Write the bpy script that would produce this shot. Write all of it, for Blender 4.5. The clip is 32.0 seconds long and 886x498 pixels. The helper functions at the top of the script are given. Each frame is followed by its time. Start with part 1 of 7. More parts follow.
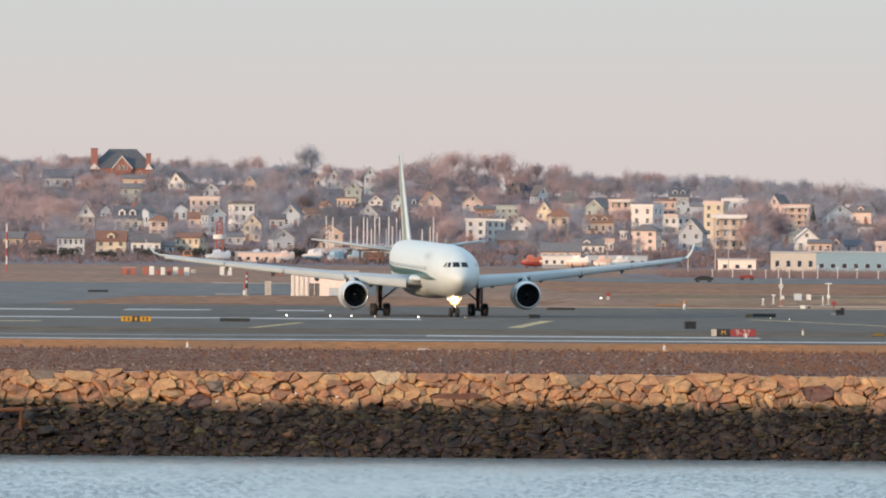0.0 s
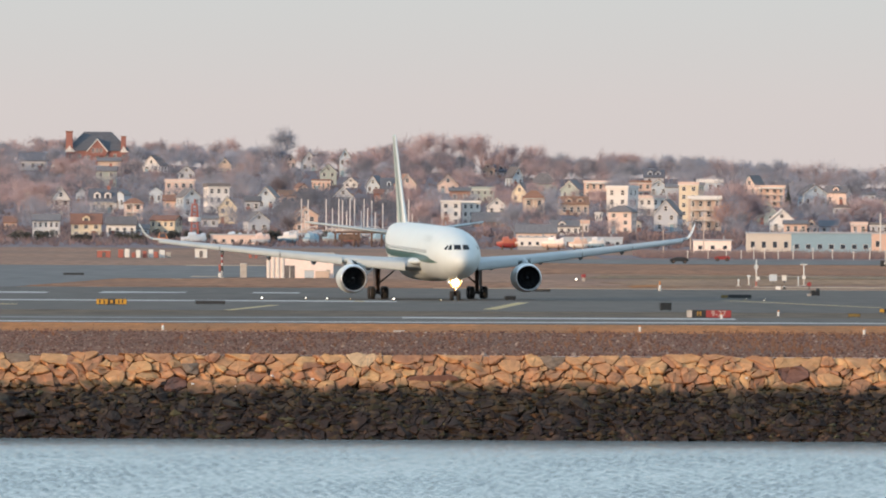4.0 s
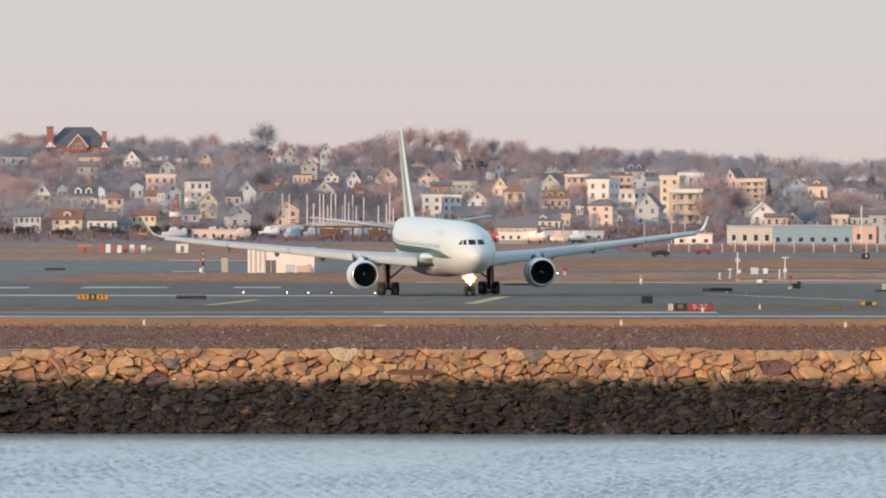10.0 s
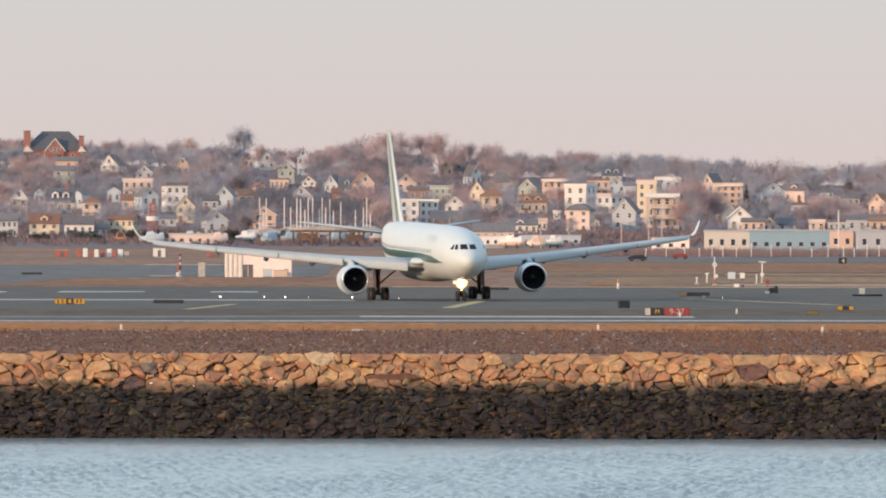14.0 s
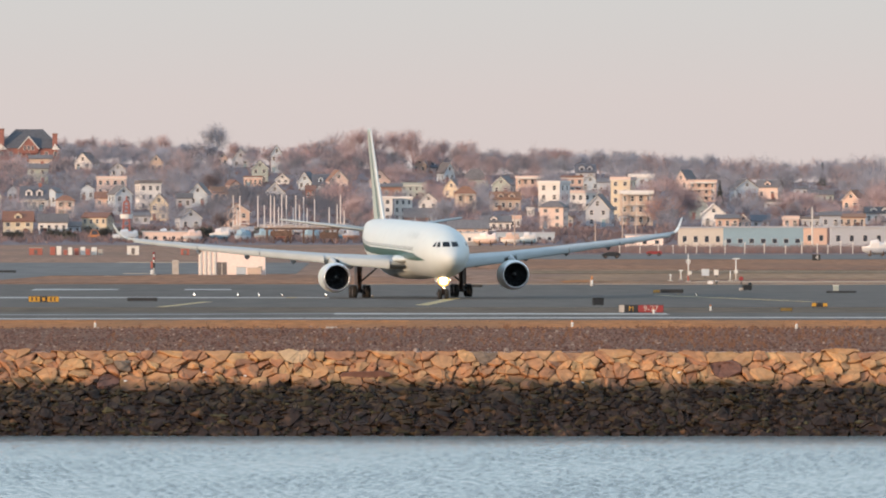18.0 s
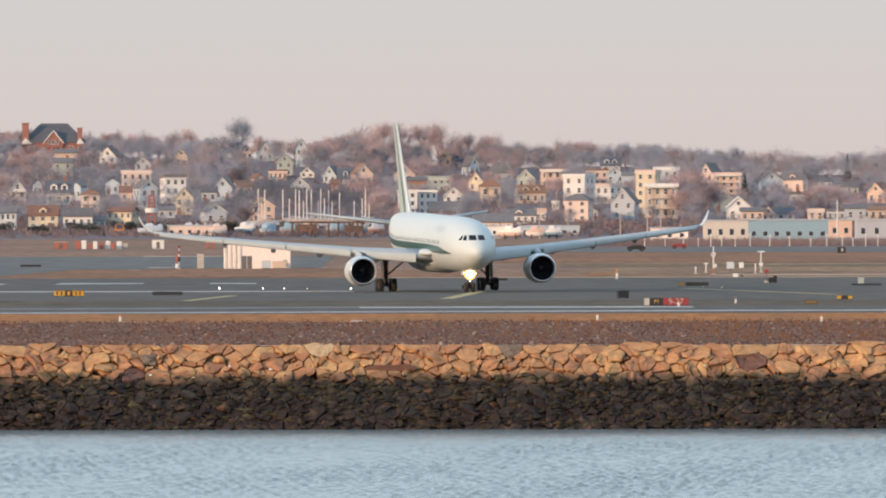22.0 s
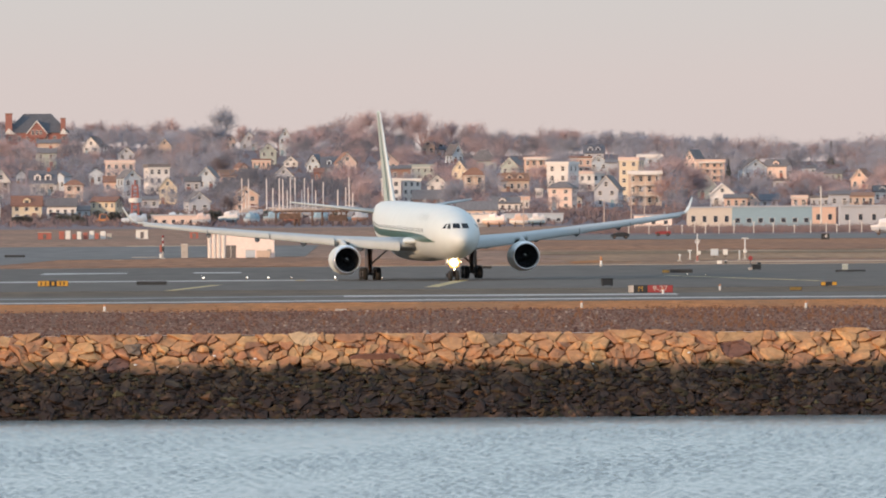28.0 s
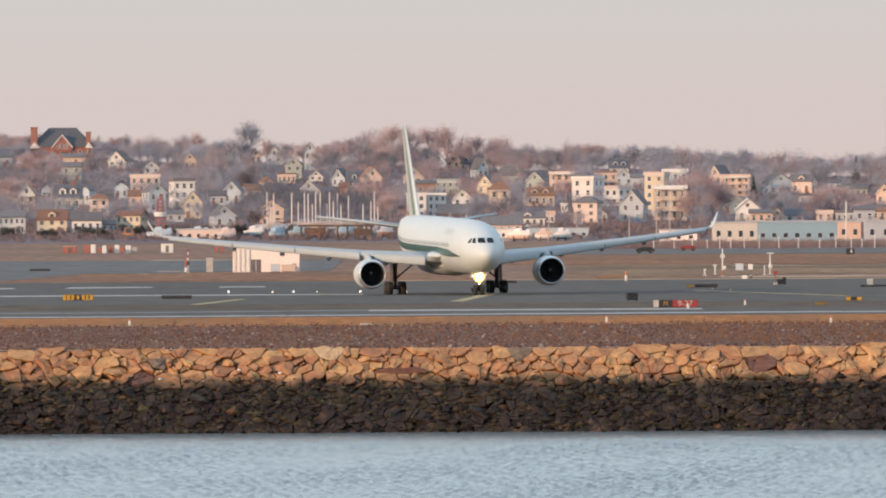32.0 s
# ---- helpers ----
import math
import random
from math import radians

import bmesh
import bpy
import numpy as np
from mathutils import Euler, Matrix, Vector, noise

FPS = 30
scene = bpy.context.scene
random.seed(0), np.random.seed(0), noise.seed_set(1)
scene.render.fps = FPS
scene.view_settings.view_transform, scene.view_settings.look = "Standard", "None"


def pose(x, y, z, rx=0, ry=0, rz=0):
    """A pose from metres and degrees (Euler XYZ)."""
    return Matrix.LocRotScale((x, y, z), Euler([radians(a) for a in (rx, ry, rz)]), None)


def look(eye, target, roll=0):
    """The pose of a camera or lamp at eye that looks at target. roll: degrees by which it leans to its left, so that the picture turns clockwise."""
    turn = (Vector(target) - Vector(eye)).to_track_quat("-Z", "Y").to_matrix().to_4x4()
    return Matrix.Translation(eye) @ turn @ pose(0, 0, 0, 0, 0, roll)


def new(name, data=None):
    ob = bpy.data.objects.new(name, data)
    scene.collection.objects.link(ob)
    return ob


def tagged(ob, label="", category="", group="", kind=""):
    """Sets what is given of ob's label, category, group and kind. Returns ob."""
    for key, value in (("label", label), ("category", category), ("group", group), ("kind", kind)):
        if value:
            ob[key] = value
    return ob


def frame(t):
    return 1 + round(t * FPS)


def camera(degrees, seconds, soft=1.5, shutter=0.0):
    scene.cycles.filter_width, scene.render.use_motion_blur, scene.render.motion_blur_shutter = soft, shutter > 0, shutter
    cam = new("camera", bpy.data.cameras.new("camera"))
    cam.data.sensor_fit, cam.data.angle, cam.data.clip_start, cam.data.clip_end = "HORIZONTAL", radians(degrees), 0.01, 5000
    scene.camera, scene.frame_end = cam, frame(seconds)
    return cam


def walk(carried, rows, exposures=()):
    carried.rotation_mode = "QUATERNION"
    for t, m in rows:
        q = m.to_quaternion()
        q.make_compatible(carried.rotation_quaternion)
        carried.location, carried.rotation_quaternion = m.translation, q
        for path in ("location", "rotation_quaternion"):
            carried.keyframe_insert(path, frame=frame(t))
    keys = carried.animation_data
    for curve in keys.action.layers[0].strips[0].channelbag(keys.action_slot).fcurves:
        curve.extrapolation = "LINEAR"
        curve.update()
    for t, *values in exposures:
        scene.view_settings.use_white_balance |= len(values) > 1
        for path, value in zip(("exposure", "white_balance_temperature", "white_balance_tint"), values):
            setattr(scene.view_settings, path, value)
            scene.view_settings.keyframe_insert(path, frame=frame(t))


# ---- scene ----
LENS = 3.6807
EYE = (0.0, 0.0, 9.75)       # a long lens across the harbour, 9.75 m over the airfield
SEA = -5.41                  # low tide, below the airfield
CREST, TOE = 911.0, 901.5    # top and foot of the rock revetment
cam = camera(LENS, 32.0, soft=2.0)


def aim(right, up, roll):
    """The camera turned by so many degrees to the right of +y and up."""
    a, e = radians(right), radians(up)
    d = Vector((math.sin(a) * math.cos(e), math.cos(a) * math.cos(e), math.sin(e)))
    return look(EYE, Vector(EYE) + d * 1000, roll)


walk(cam, [(t, aim(a, e, r)) for t, a, e, r in (
    (0.0, -0.1315, -0.0942, 0.433),
    (0.5, -0.0759, -0.1082, 0.430),
    (1.0, -0.0744, -0.1297, 0.418),
    (1.5, -0.0804, -0.1322, 0.405),
    (2.0, -0.0623, -0.1232, 0.306),
    (2.5, -0.0264, -0.1344, 0.347),
    (4.5, -0.0288, -0.1718, 0.254),
    (5.0, -0.0123, -0.1619, 0.326),
    (5.5, -0.0077, -0.1622, 0.264),
    (6.0, 0.0089, -0.1656, 0.256),
    (6.5, 0.0211, -0.1698, 0.291),
    (7.0, 0.0306, -0.1713, 0.223),
    (7.5, -0.0123, -0.1775, 0.152),
    (8.0, 0.0105, -0.1906, 0.182),
    (8.5, 0.0738, -0.1872, 0.169),
    (9.0, 0.0887, -0.1876, 0.148),
    (9.5, 0.0950, -0.1868, 0.184),
    (10.0, 0.0501, -0.1931, 0.080),
    (10.5, 0.0441, -0.2043, 0.059),
    (11.0, 0.0385, -0.1909, 0.120),
    (11.5, 0.0528, -0.1849, 0.109),
    (12.0, 0.0660, -0.1902, 0.076),
    (12.5, 0.0396, -0.1920, -0.008),
    (13.0, 0.0000, -0.1879, -0.002),
    (13.5, 0.0440, -0.1859, 0.074),
    (14.0, 0.1454, -0.1746, 0.103),
    (14.5, 0.1505, -0.1713, 0.077),
    (16.5, 0.2560, -0.1605, 0.074),
    (17.0, 0.2220, -0.1789, 0.053),
    (17.5, 0.2292, -0.1946, 0.026),
    (18.0, 0.2544, -0.1857, 0.013),
    (18.5, 0.2478, -0.1535, -0.057),
    (19.0, 0.2432, -0.1552, 0.003),
    (19.5, 0.2476, -0.1638, 0.026),
    (20.0, 0.2580, -0.1844, -0.004),
    (20.5, 0.1767, -0.2002, -0.043),
    (21.0, 0.1646, -0.2055, -0.036),
    (21.5, 0.1400, -0.2141, -0.093),
    (22.0, 0.1503, -0.2131, -0.109),
    (22.5, 0.1435, -0.2343, -0.133),
    (23.0, 0.1324, -0.2378, -0.122),
    (23.5, 0.1615, -0.2388, -0.154),
    (24.0, 0.1355, -0.2441, -0.206),
    (24.5, 0.1704, -0.2447, -0.222),
    (25.0, 0.1508, -0.2635, -0.251),
    (25.5, 0.1471, -0.2747, -0.262),
    (27.5, 0.2128, -0.2729, -0.351),
    (28.0, 0.2168, -0.2618, -0.395),
    (28.5, 0.1991, -0.2401, -0.394),
    (29.0, 0.1818, -0.2328, -0.319),
    (29.5, 0.1443, -0.2258, -0.342),
    (30.0, 0.1516, -0.2223, -0.342),
    (30.5, 0.1452, -0.2173, -0.353),
    (31.0, 0.1128, -0.2188, -0.347),
    (31.5, 0.1280, -0.2162, -0.305),
    (32.0, 0.1128, -0.2013, -0.316),
)], exposures=[(0.0, 0.22, 6290, 7.2), (7.0, 0.22, 6270, 6.8), (12.0, 0.22, 6470, 10.5), (23.0, 0.20, 6410, 8.9), (28.0, 0.175, 6560, 11.5), (32.0, 0.165, 6600, 11.8)])

# ---------------------------------------------------------------- light
SUN_AZ, SUN_EL = 229.0, 9.0   # degrees clockwise from +y, and above the horizon
world = bpy.data.worlds.new("sky")
scene.world = world
world.use_nodes = True
wn, wl = world.node_tree.nodes, world.node_tree.links
wn.clear()
w_out, w_bg = wn.new("ShaderNodeOutputWorld"), wn.new("ShaderNodeBackground")
sky = wn.new("ShaderNodeTexSky")
sky.sky_type, sky.sun_disc = "NISHITA", False
sky.sun_elevation, sky.sun_rotation = radians(SUN_EL), radians(SUN_AZ)
sky.air_density, sky.dust_density = 1.0, 2.0
w_scale = wn.new("ShaderNodeVectorMath")
w_scale.operation = "SCALE"
w_scale.inputs["Scale"].default_value = 0.09
wl.new(sky.outputs[0], w_scale.inputs[0])
w_co, w_sep, w_ramp = wn.new("ShaderNodeTexCoord"), wn.new("ShaderNodeSeparateXYZ"), wn.new("ShaderNodeValToRGB")
wl.new(w_co.outputs["Generated"], w_sep.inputs[0])
wl.new(w_sep.outputs["Z"], w_ramp.inputs[0])
# a thin veil of cloud: pinkish grey low down, bluer overhead
el = w_ramp.color_ramp.elements
el[0].position, el[0].color = 0.0, (0.665, 0.565, 0.545, 1)
el[1].position, el[1].color = 1.0, (0.52, 0.70, 0.95, 1)
for p, c in ((0.008, (0.66, 0.585, 0.565, 1)), (0.0145, (0.622, 0.605, 0.59, 1)), (0.06, (0.65, 0.76, 0.82, 1)), (0.25, (0.76, 0.94, 1.06, 1))):
    e_ = el.new(p)
    e_.color = c
w_mix = wn.new("ShaderNodeMixRGB")
w_mix.inputs[0].default_value = 0.88
wl.new(w_scale.outputs[0], w_mix.inputs[1])
wl.new(w_ramp.outputs[0], w_mix.inputs[2])
wl.new(w_mix.outputs[0], w_bg.inputs[0])
w_bg.inputs[1].default_value = 1.0
wl.new(w_bg.outputs[0], w_out.inputs[0])

sun = new("sun", bpy.data.lights.new("sun", "SUN"))
sun.data.energy, sun.data.angle, sun.data.color = 3.45, radians(0.6), (1.0, 0.67, 0.42)
_a, _e = radians(SUN_AZ), radians(SUN_EL)
sun.matrix_world = look((Vector((math.sin(_a) * math.cos(_e), math.cos(_a) * math.cos(_e), math.sin(_e))) * 500), (0, 0, 0))


# ---------------------------------------------------------------- materials
def mat(name, col, rough=0.7, metal=0.0, vary=0.25, size=0.5, bump=0.0, spread=0.0, tint=None, stretch=(1, 1, 1), coarse=None, coat=0.0, spec=0.5, world_co=False):
    """A surface with fine grain and broad stains (tint), at sizes in metres; spread varies it from object to object."""
    m = bpy.data.materials.new(name)
    m.use_nodes = True
    n, l = m.node_tree.nodes, m.node_tree.links
    b = n["Principled BSDF"]
    b.inputs["Roughness"].default_value, b.inputs["Metallic"].default_value = rough, metal
    b.inputs["Coat Weight"].default_value = coat
    b.inputs["Specular IOR Level"].default_value = spec
    if world_co:
        co = n.new("ShaderNodeNewGeometry").outputs["Position"]
    else:
        co = n.new("ShaderNodeTexCoord").outputs["Object"]
    mp = n.new("ShaderNodeMapping")
    mp.inputs["Scale"].default_value = stretch
    l.new(co, mp.inputs[0])
    fine, broad = n.new("ShaderNodeTexNoise"), n.new("ShaderNodeTexNoise")
    fine.inputs["Scale"].default_value, fine.inputs["Detail"].default_value = 1.0 / size, 5.0
    broad.inputs["Scale"].default_value, broad.inputs["Detail"].default_value = 1.0 / (coarse or size * 9), 3.0
    l.new(mp.outputs[0], fine.inputs["Vector"])
    l.new(mp.outputs[0], broad.inputs["Vector"])
    lo = [max(0.0, c * (1 - vary)) for c in col]
    hi = [min(1.0, c * (1 + vary)) for c in col]
    r1 = n.new("ShaderNodeValToRGB")
    r1.color_ramp.elements[0].position, r1.color_ramp.elements[0].color = 0.3, (*lo, 1)
    r1.color_ramp.elements[1].position, r1.color_ramp.elements[1].color = 0.7, (*hi, 1)
    l.new(fine.outputs["Fac"], r1.inputs[0])
    r2 = n.new("ShaderNodeValToRGB")
    r2.color_ramp.elements[0].position, r2.color_ramp.elements[1].position = 0.42, 0.62
    l.new(broad.outputs["Fac"], r2.inputs[0])
    mx = n.new("ShaderNodeMixRGB")
    l.new(r2.outputs[0], mx.inputs[0])
    l.new(r1.outputs[0], mx.inputs[1])
    t2 = tint or [c * (1 - vary * 0.6) for c in col]
    tm = n.new("ShaderNodeMixRGB")
    tm.inputs[0].default_value = 0.6
    tm.inputs[2].default_value = (*t2, 1)
    l.new(r1.outputs[0], tm.inputs[1])
    l.new(tm.outputs[0], mx.inputs[2])
    last = mx.outputs[0]
    if spread:
        oi = n.new("ShaderNodeObjectInfo")
        hs = n.new("ShaderNodeHueSaturation")
        mr = n.new("ShaderNodeMapRange")
        mr.inputs["To Min"].default_value, mr.inputs["To Max"].default_value = 1 - spread, 1 + spread
        l.new(oi.outputs["Random"], mr.inputs["Value"])
        l.new(mr.outputs[0], hs.inputs["Value"])
        mh = n.new("ShaderNodeMapRange")
        mh.inputs["To Min"].default_value, mh.inputs["To Max"].default_value = 0.5 - spread * 0.05, 0.5 + spread * 0.05
        l.new(oi.outputs["Random"], mh.inputs["Value"])
        l.new(mh.outputs[0], hs.inputs["Hue"])
        l.new(last, hs.inputs["Color"])
        last = hs.outputs[0]
    l.new(last, b.inputs["Base Color"])
    if bump:
        bp = n.new("ShaderNodeBump")
        bp.inputs["Strength"].default_value, bp.inputs["Distance"].default_value = bump, size * 0.4
        l.new(fine.outputs["Fac"], bp.inputs["Height"])
        l.new(bp.outputs[0], b.inputs["Normal"])
    return m


def glow(name, col, strength):
    m = bpy.data.materials.new(name)
    m.use_nodes = True
    b = m.node_tree.nodes["Principled BSDF"]
    b.inputs["Base Color"].default_value = (*[0.5 * c for c in col], 1)
    b.inputs["Emission Color"].default_value = (*col, 1)
    b.inputs["Emission Strength"].default_value = strength
    return m


M = {}
M["grass"] = mat("dry_grass", (0.285, 0.164, 0.110), 0.95, vary=0.35, size=2.5, bump=0.4, coarse=40, tint=(0.19, 0.124, 0.092), stretch=(1, 0.12, 1), world_co=True, spec=0.1)
M["straw"] = mat("straw_dry_grass", (0.30, 0.185, 0.11), 0.95, vary=0.35, size=2.0, bump=0.3, coarse=16, tint=(0.20, 0.118, 0.08), stretch=(1, 0.1, 1), world_co=True, spec=0.1)
M["rusty_grass"] = mat("rusty_field_grass", (0.285, 0.142, 0.08), 0.95, vary=0.35, size=2.0, bump=0.3, coarse=20, tint=(0.19, 0.105, 0.07), stretch=(1, 0.1, 1), world_co=True, spec=0.1)
M["olive_turf"] = mat("olive_winter_turf", (0.215, 0.145, 0.088), 0.95, vary=0.35, size=2.0, bump=0.3, coarse=16, tint=(0.165, 0.118, 0.078), stretch=(1, 0.1, 1), world_co=True, spec=0.1)
M["shoulder"] = mat("thin_olive_turf", (0.135, 0.098, 0.068), 0.95, vary=0.35, size=1.5, bump=0.2, coarse=18, tint=(0.10, 0.078, 0.058), stretch=(0.5, 0.1, 1), world_co=True, spec=0.1)
M["verge"] = mat("rusty_verge_grass", (0.40, 0.157, 0.052), 0.95, vary=0.35, size=1.2, bump=0.4, coarse=14, tint=(0.25, 0.125, 0.06), stretch=(1, 0.1, 1), world_co=True, spec=0.1)
M["gravel"] = mat("brown_gravel", (0.178, 0.092, 0.060), 0.95, vary=0.5, size=0.7, bump=0.8, coarse=9, tint=(0.12, 0.07, 0.048), stretch=(1, 0.14, 1), world_co=True, spec=0.1)
M["asphalt"] = mat("worn_asphalt", (0.098, 0.084, 0.072), 0.9, vary=0.18, size=3, bump=0.1, coarse=45, tint=(0.115, 0.097, 0.082), stretch=(1, 0.09, 1), world_co=True, spec=0.2)
M["asphalt_old"] = mat("pale_old_asphalt", (0.145, 0.134, 0.125), 0.9, vary=0.2, size=4, bump=0.1, coarse=60, tint=(0.118, 0.112, 0.108), stretch=(1, 0.09, 1), world_co=True, spec=0.2)
M["asphalt_pale"] = mat("bleached_asphalt", (0.22, 0.215, 0.205), 0.9, vary=0.2, size=3, stretch=(1, 0.1, 1), world_co=True, spec=0.2)
M["line_white"] = mat("white_marking_paint", (0.36, 0.335, 0.31), 0.7, vary=0.25, size=1.5, stretch=(1, 0.2, 1), world_co=True)
M["sand"] = mat("pale_sand_edge", (0.50, 0.36, 0.25), 0.95, vary=0.3, size=1.5, stretch=(0.3, 0.2, 1), coarse=12, tint=(0.34, 0.23, 0.15), world_co=True, spec=0.1)
M["line_yellow"] = mat("yellow_marking_paint", (0.40, 0.29, 0.11), 0.7, vary=0.25, size=1.5, world_co=True)
M["concrete"] = mat("pale_concrete", (0.42, 0.38, 0.34), 0.85, vary=0.15, size=0.6)
M["hill"] = mat("hillside_scrub", (0.19, 0.155, 0.16), 0.95, vary=0.3, size=3, bump=0.5, coarse=30, tint=(0.185, 0.145, 0.15), world_co=True, spec=0.1)
M["white_paint"] = mat("aircraft_white_paint", (0.545, 0.59, 0.585), 0.5, vary=0.04, size=1.5, coarse=6, tint=(0.56, 0.585, 0.58), coat=0.03)
M["fin_paint"] = mat("pale_grey_green_paint", (0.40, 0.45, 0.41), 0.45, vary=0.08, size=1.0)
M["green_paint"] = mat("dark_green_livery_paint", (0.03, 0.09, 0.066), 0.35, vary=0.1, size=1.0, coat=0.3)
M["line_paint"] = mat("grey_green_line_paint", (0.24, 0.29, 0.27), 0.5, vary=0.06, size=1.0)
M["grey_paint"] = mat("aircraft_grey_paint", (0.395, 0.43, 0.44), 0.6, vary=0.06, size=1.5, coarse=5, spec=0.3)
M["fairing"] = mat("dull_grey_paint", (0.22, 0.225, 0.235), 0.5, vary=0.08, size=0.6)
M["slat_paint"] = mat("slat_grey_paint", (0.365, 0.40, 0.41), 0.65, vary=0.06, size=1.2, coarse=4, spec=0.25)
M["lip"] = mat("polished_inlet_metal", (0.72, 0.72, 0.73), 0.34, metal=0.9, vary=0.06, size=0.5)
M["fan"] = mat("dark_fan_metal", (0.055, 0.06, 0.07), 0.45, metal=0.3, vary=0.2, size=0.2)
M["duct"] = mat("dark_inlet_lining", (0.016, 0.018, 0.022), 0.8, spec=0.2, vary=0.15, size=0.3)
M["tyre"] = mat("black_tyre_rubber", (0.02, 0.02, 0.021), 0.85, vary=0.2, size=0.2)
M["steel"] = mat("gear_steel", (0.13, 0.088, 0.072), 0.5, metal=0.4, vary=0.2, size=0.3)
M["dark_steel"] = mat("dark_steel", (0.05, 0.052, 0.056), 0.6, metal=0.2, vary=0.2, size=0.3)
M["cockpit_glass"] = mat("dark_cockpit_glass", (0.008, 0.010, 0.013), 0.12, vary=0.1, size=0.5, spec=0.25)
M["cabin_glass"] = mat("cabin_window_glass", (0.22, 0.24, 0.25), 0.15, vary=0.1, size=0.5)
M["letter_grey"] = mat("grey_livery_lettering", (0.48, 0.52, 0.51), 0.4, vary=0.08, size=0.5)
M["red_paint"] = mat("red_paint", (0.26, 0.033, 0.033), 0.5, vary=0.12, size=0.4)
M["yellow_paint"] = mat("amber_sign_paint", (0.50, 0.27, 0.025), 0.5, vary=0.12, size=0.4)
M["black_paint"] = mat("black_paint", (0.018, 0.019, 0.021), 0.6, vary=0.2, size=0.4)
M["post_white"] = mat("white_post_paint", (0.68, 0.66, 0.63), 0.5, vary=0.1, size=0.2)
M["orange_red"] = mat("orange_red_tarpaulin", (0.42, 0.125, 0.075), 0.6, vary=0.15, size=0.4)
M["orange"] = mat("orange_paint", (0.55, 0.22, 0.08), 0.5, vary=0.12, size=0.3)
M["lamp_glow"] = glow("nose_lamp_glow", (1.0, 0.83, 0.56), 14.0)
# glow of the disc that imitates the golden halo of the nose lamp
M["reflector_glow"] = glow("amber_reflector_glow", (1.0, 0.52, 0.14), 2.2)
M["edge_glow"] = glow("edge_light_glow", (1.0, 0.90, 0.78), 4.0)
M["amber_glow"] = glow("amber_light_glow", (1.0, 0.42, 0.05), 1.0)
M["rust"] = mat("rusty_timber", (0.125, 0.076, 0.056), 0.85, vary=0.4, size=0.8, tint=(0.085, 0.058, 0.05))
M["bark"] = mat("bare_twigs", (0.375, 0.312, 0.325), 0.95, vary=0.15, size=2.5, spread=0.2, spec=0.1)
M["bark_red"] = mat("reddish_bare_twigs", (0.45, 0.338, 0.336), 0.95, vary=0.15, size=2.5, spread=0.18, spec=0.1)
M["bark_dark"] = mat("dark_bare_twigs", (0.205, 0.175, 0.185), 0.95, vary=0.15, size=2.5, spread=0.2, spec=0.1)
M["bark_warm"] = mat("rust_coloured_twigs", (0.43, 0.27, 0.24), 0.95, vary=0.15, size=2.5, spread=0.18, spec=0.1)
M["bark_grey"] = mat("grey_bare_twigs", (0.335, 0.34, 0.388), 0.95, vary=0.15, size=2.5, spread=0.18, spec=0.1)
M["conifer"] = mat("evergreen_needles", (0.085, 0.09, 0.08), 0.95, vary=0.3, size=1.0, spread=0.2, spec=0.1)
M["glass"] = mat("window_glass", (0.075, 0.075, 0.088), 0.15, vary=0.2, size=0.5)
M["shed_glass"] = mat("dark_shed_glass", (0.045, 0.05, 0.065), 0.2, vary=0.2, size=0.5)
M["trim"] = mat("window_trim", (0.66, 0.62, 0.57), 0.6, vary=0.08, size=0.4)
M["shingle"] = mat("grey_shingles", (0.15, 0.135, 0.135), 0.9, vary=0.25, size=0.5, spread=0.2)
M["shingle_dark"] = mat("dark_slate_shingles", (0.105, 0.108, 0.125), 0.85, vary=0.25, size=0.5, spread=0.15)
M["shingle_brown"] = mat("brown_shingles", (0.24, 0.125, 0.085), 0.9, vary=0.25, size=0.5, spread=0.15)
M["brick"] = mat("red_brick", (0.30, 0.135, 0.11), 0.9, vary=0.25, size=0.35, tint=(0.25, 0.105, 0.09))
for nm, c in (("w_white", (0.60, 0.56, 0.53)), ("w_shell", (0.74, 0.61, 0.55)), ("w_cream", (0.50, 0.44, 0.38)), ("w_peach", (0.57, 0.43, 0.37)), ("w_grey", (0.36, 0.37, 0.40)), ("w_blue", (0.40, 0.44, 0.48)),
              ("w_slate", (0.235, 0.325, 0.38)), ("w_dim", (0.25, 0.245, 0.25)), ("w_green", (0.31, 0.34, 0.31)), ("w_tan", (0.46, 0.35, 0.28)), ("w_brown", (0.25, 0.145, 0.11)), ("w_yellow", (0.54, 0.45, 0.33)), ("w_orange", (0.55, 0.38, 0.30))):
    M[nm] = mat("siding_" + nm[2:], [1.18 * q_ for q_ in c], 0.8, vary=0.1, size=0.5, coarse=3, spread=0.06, stretch=(1, 1, 3))


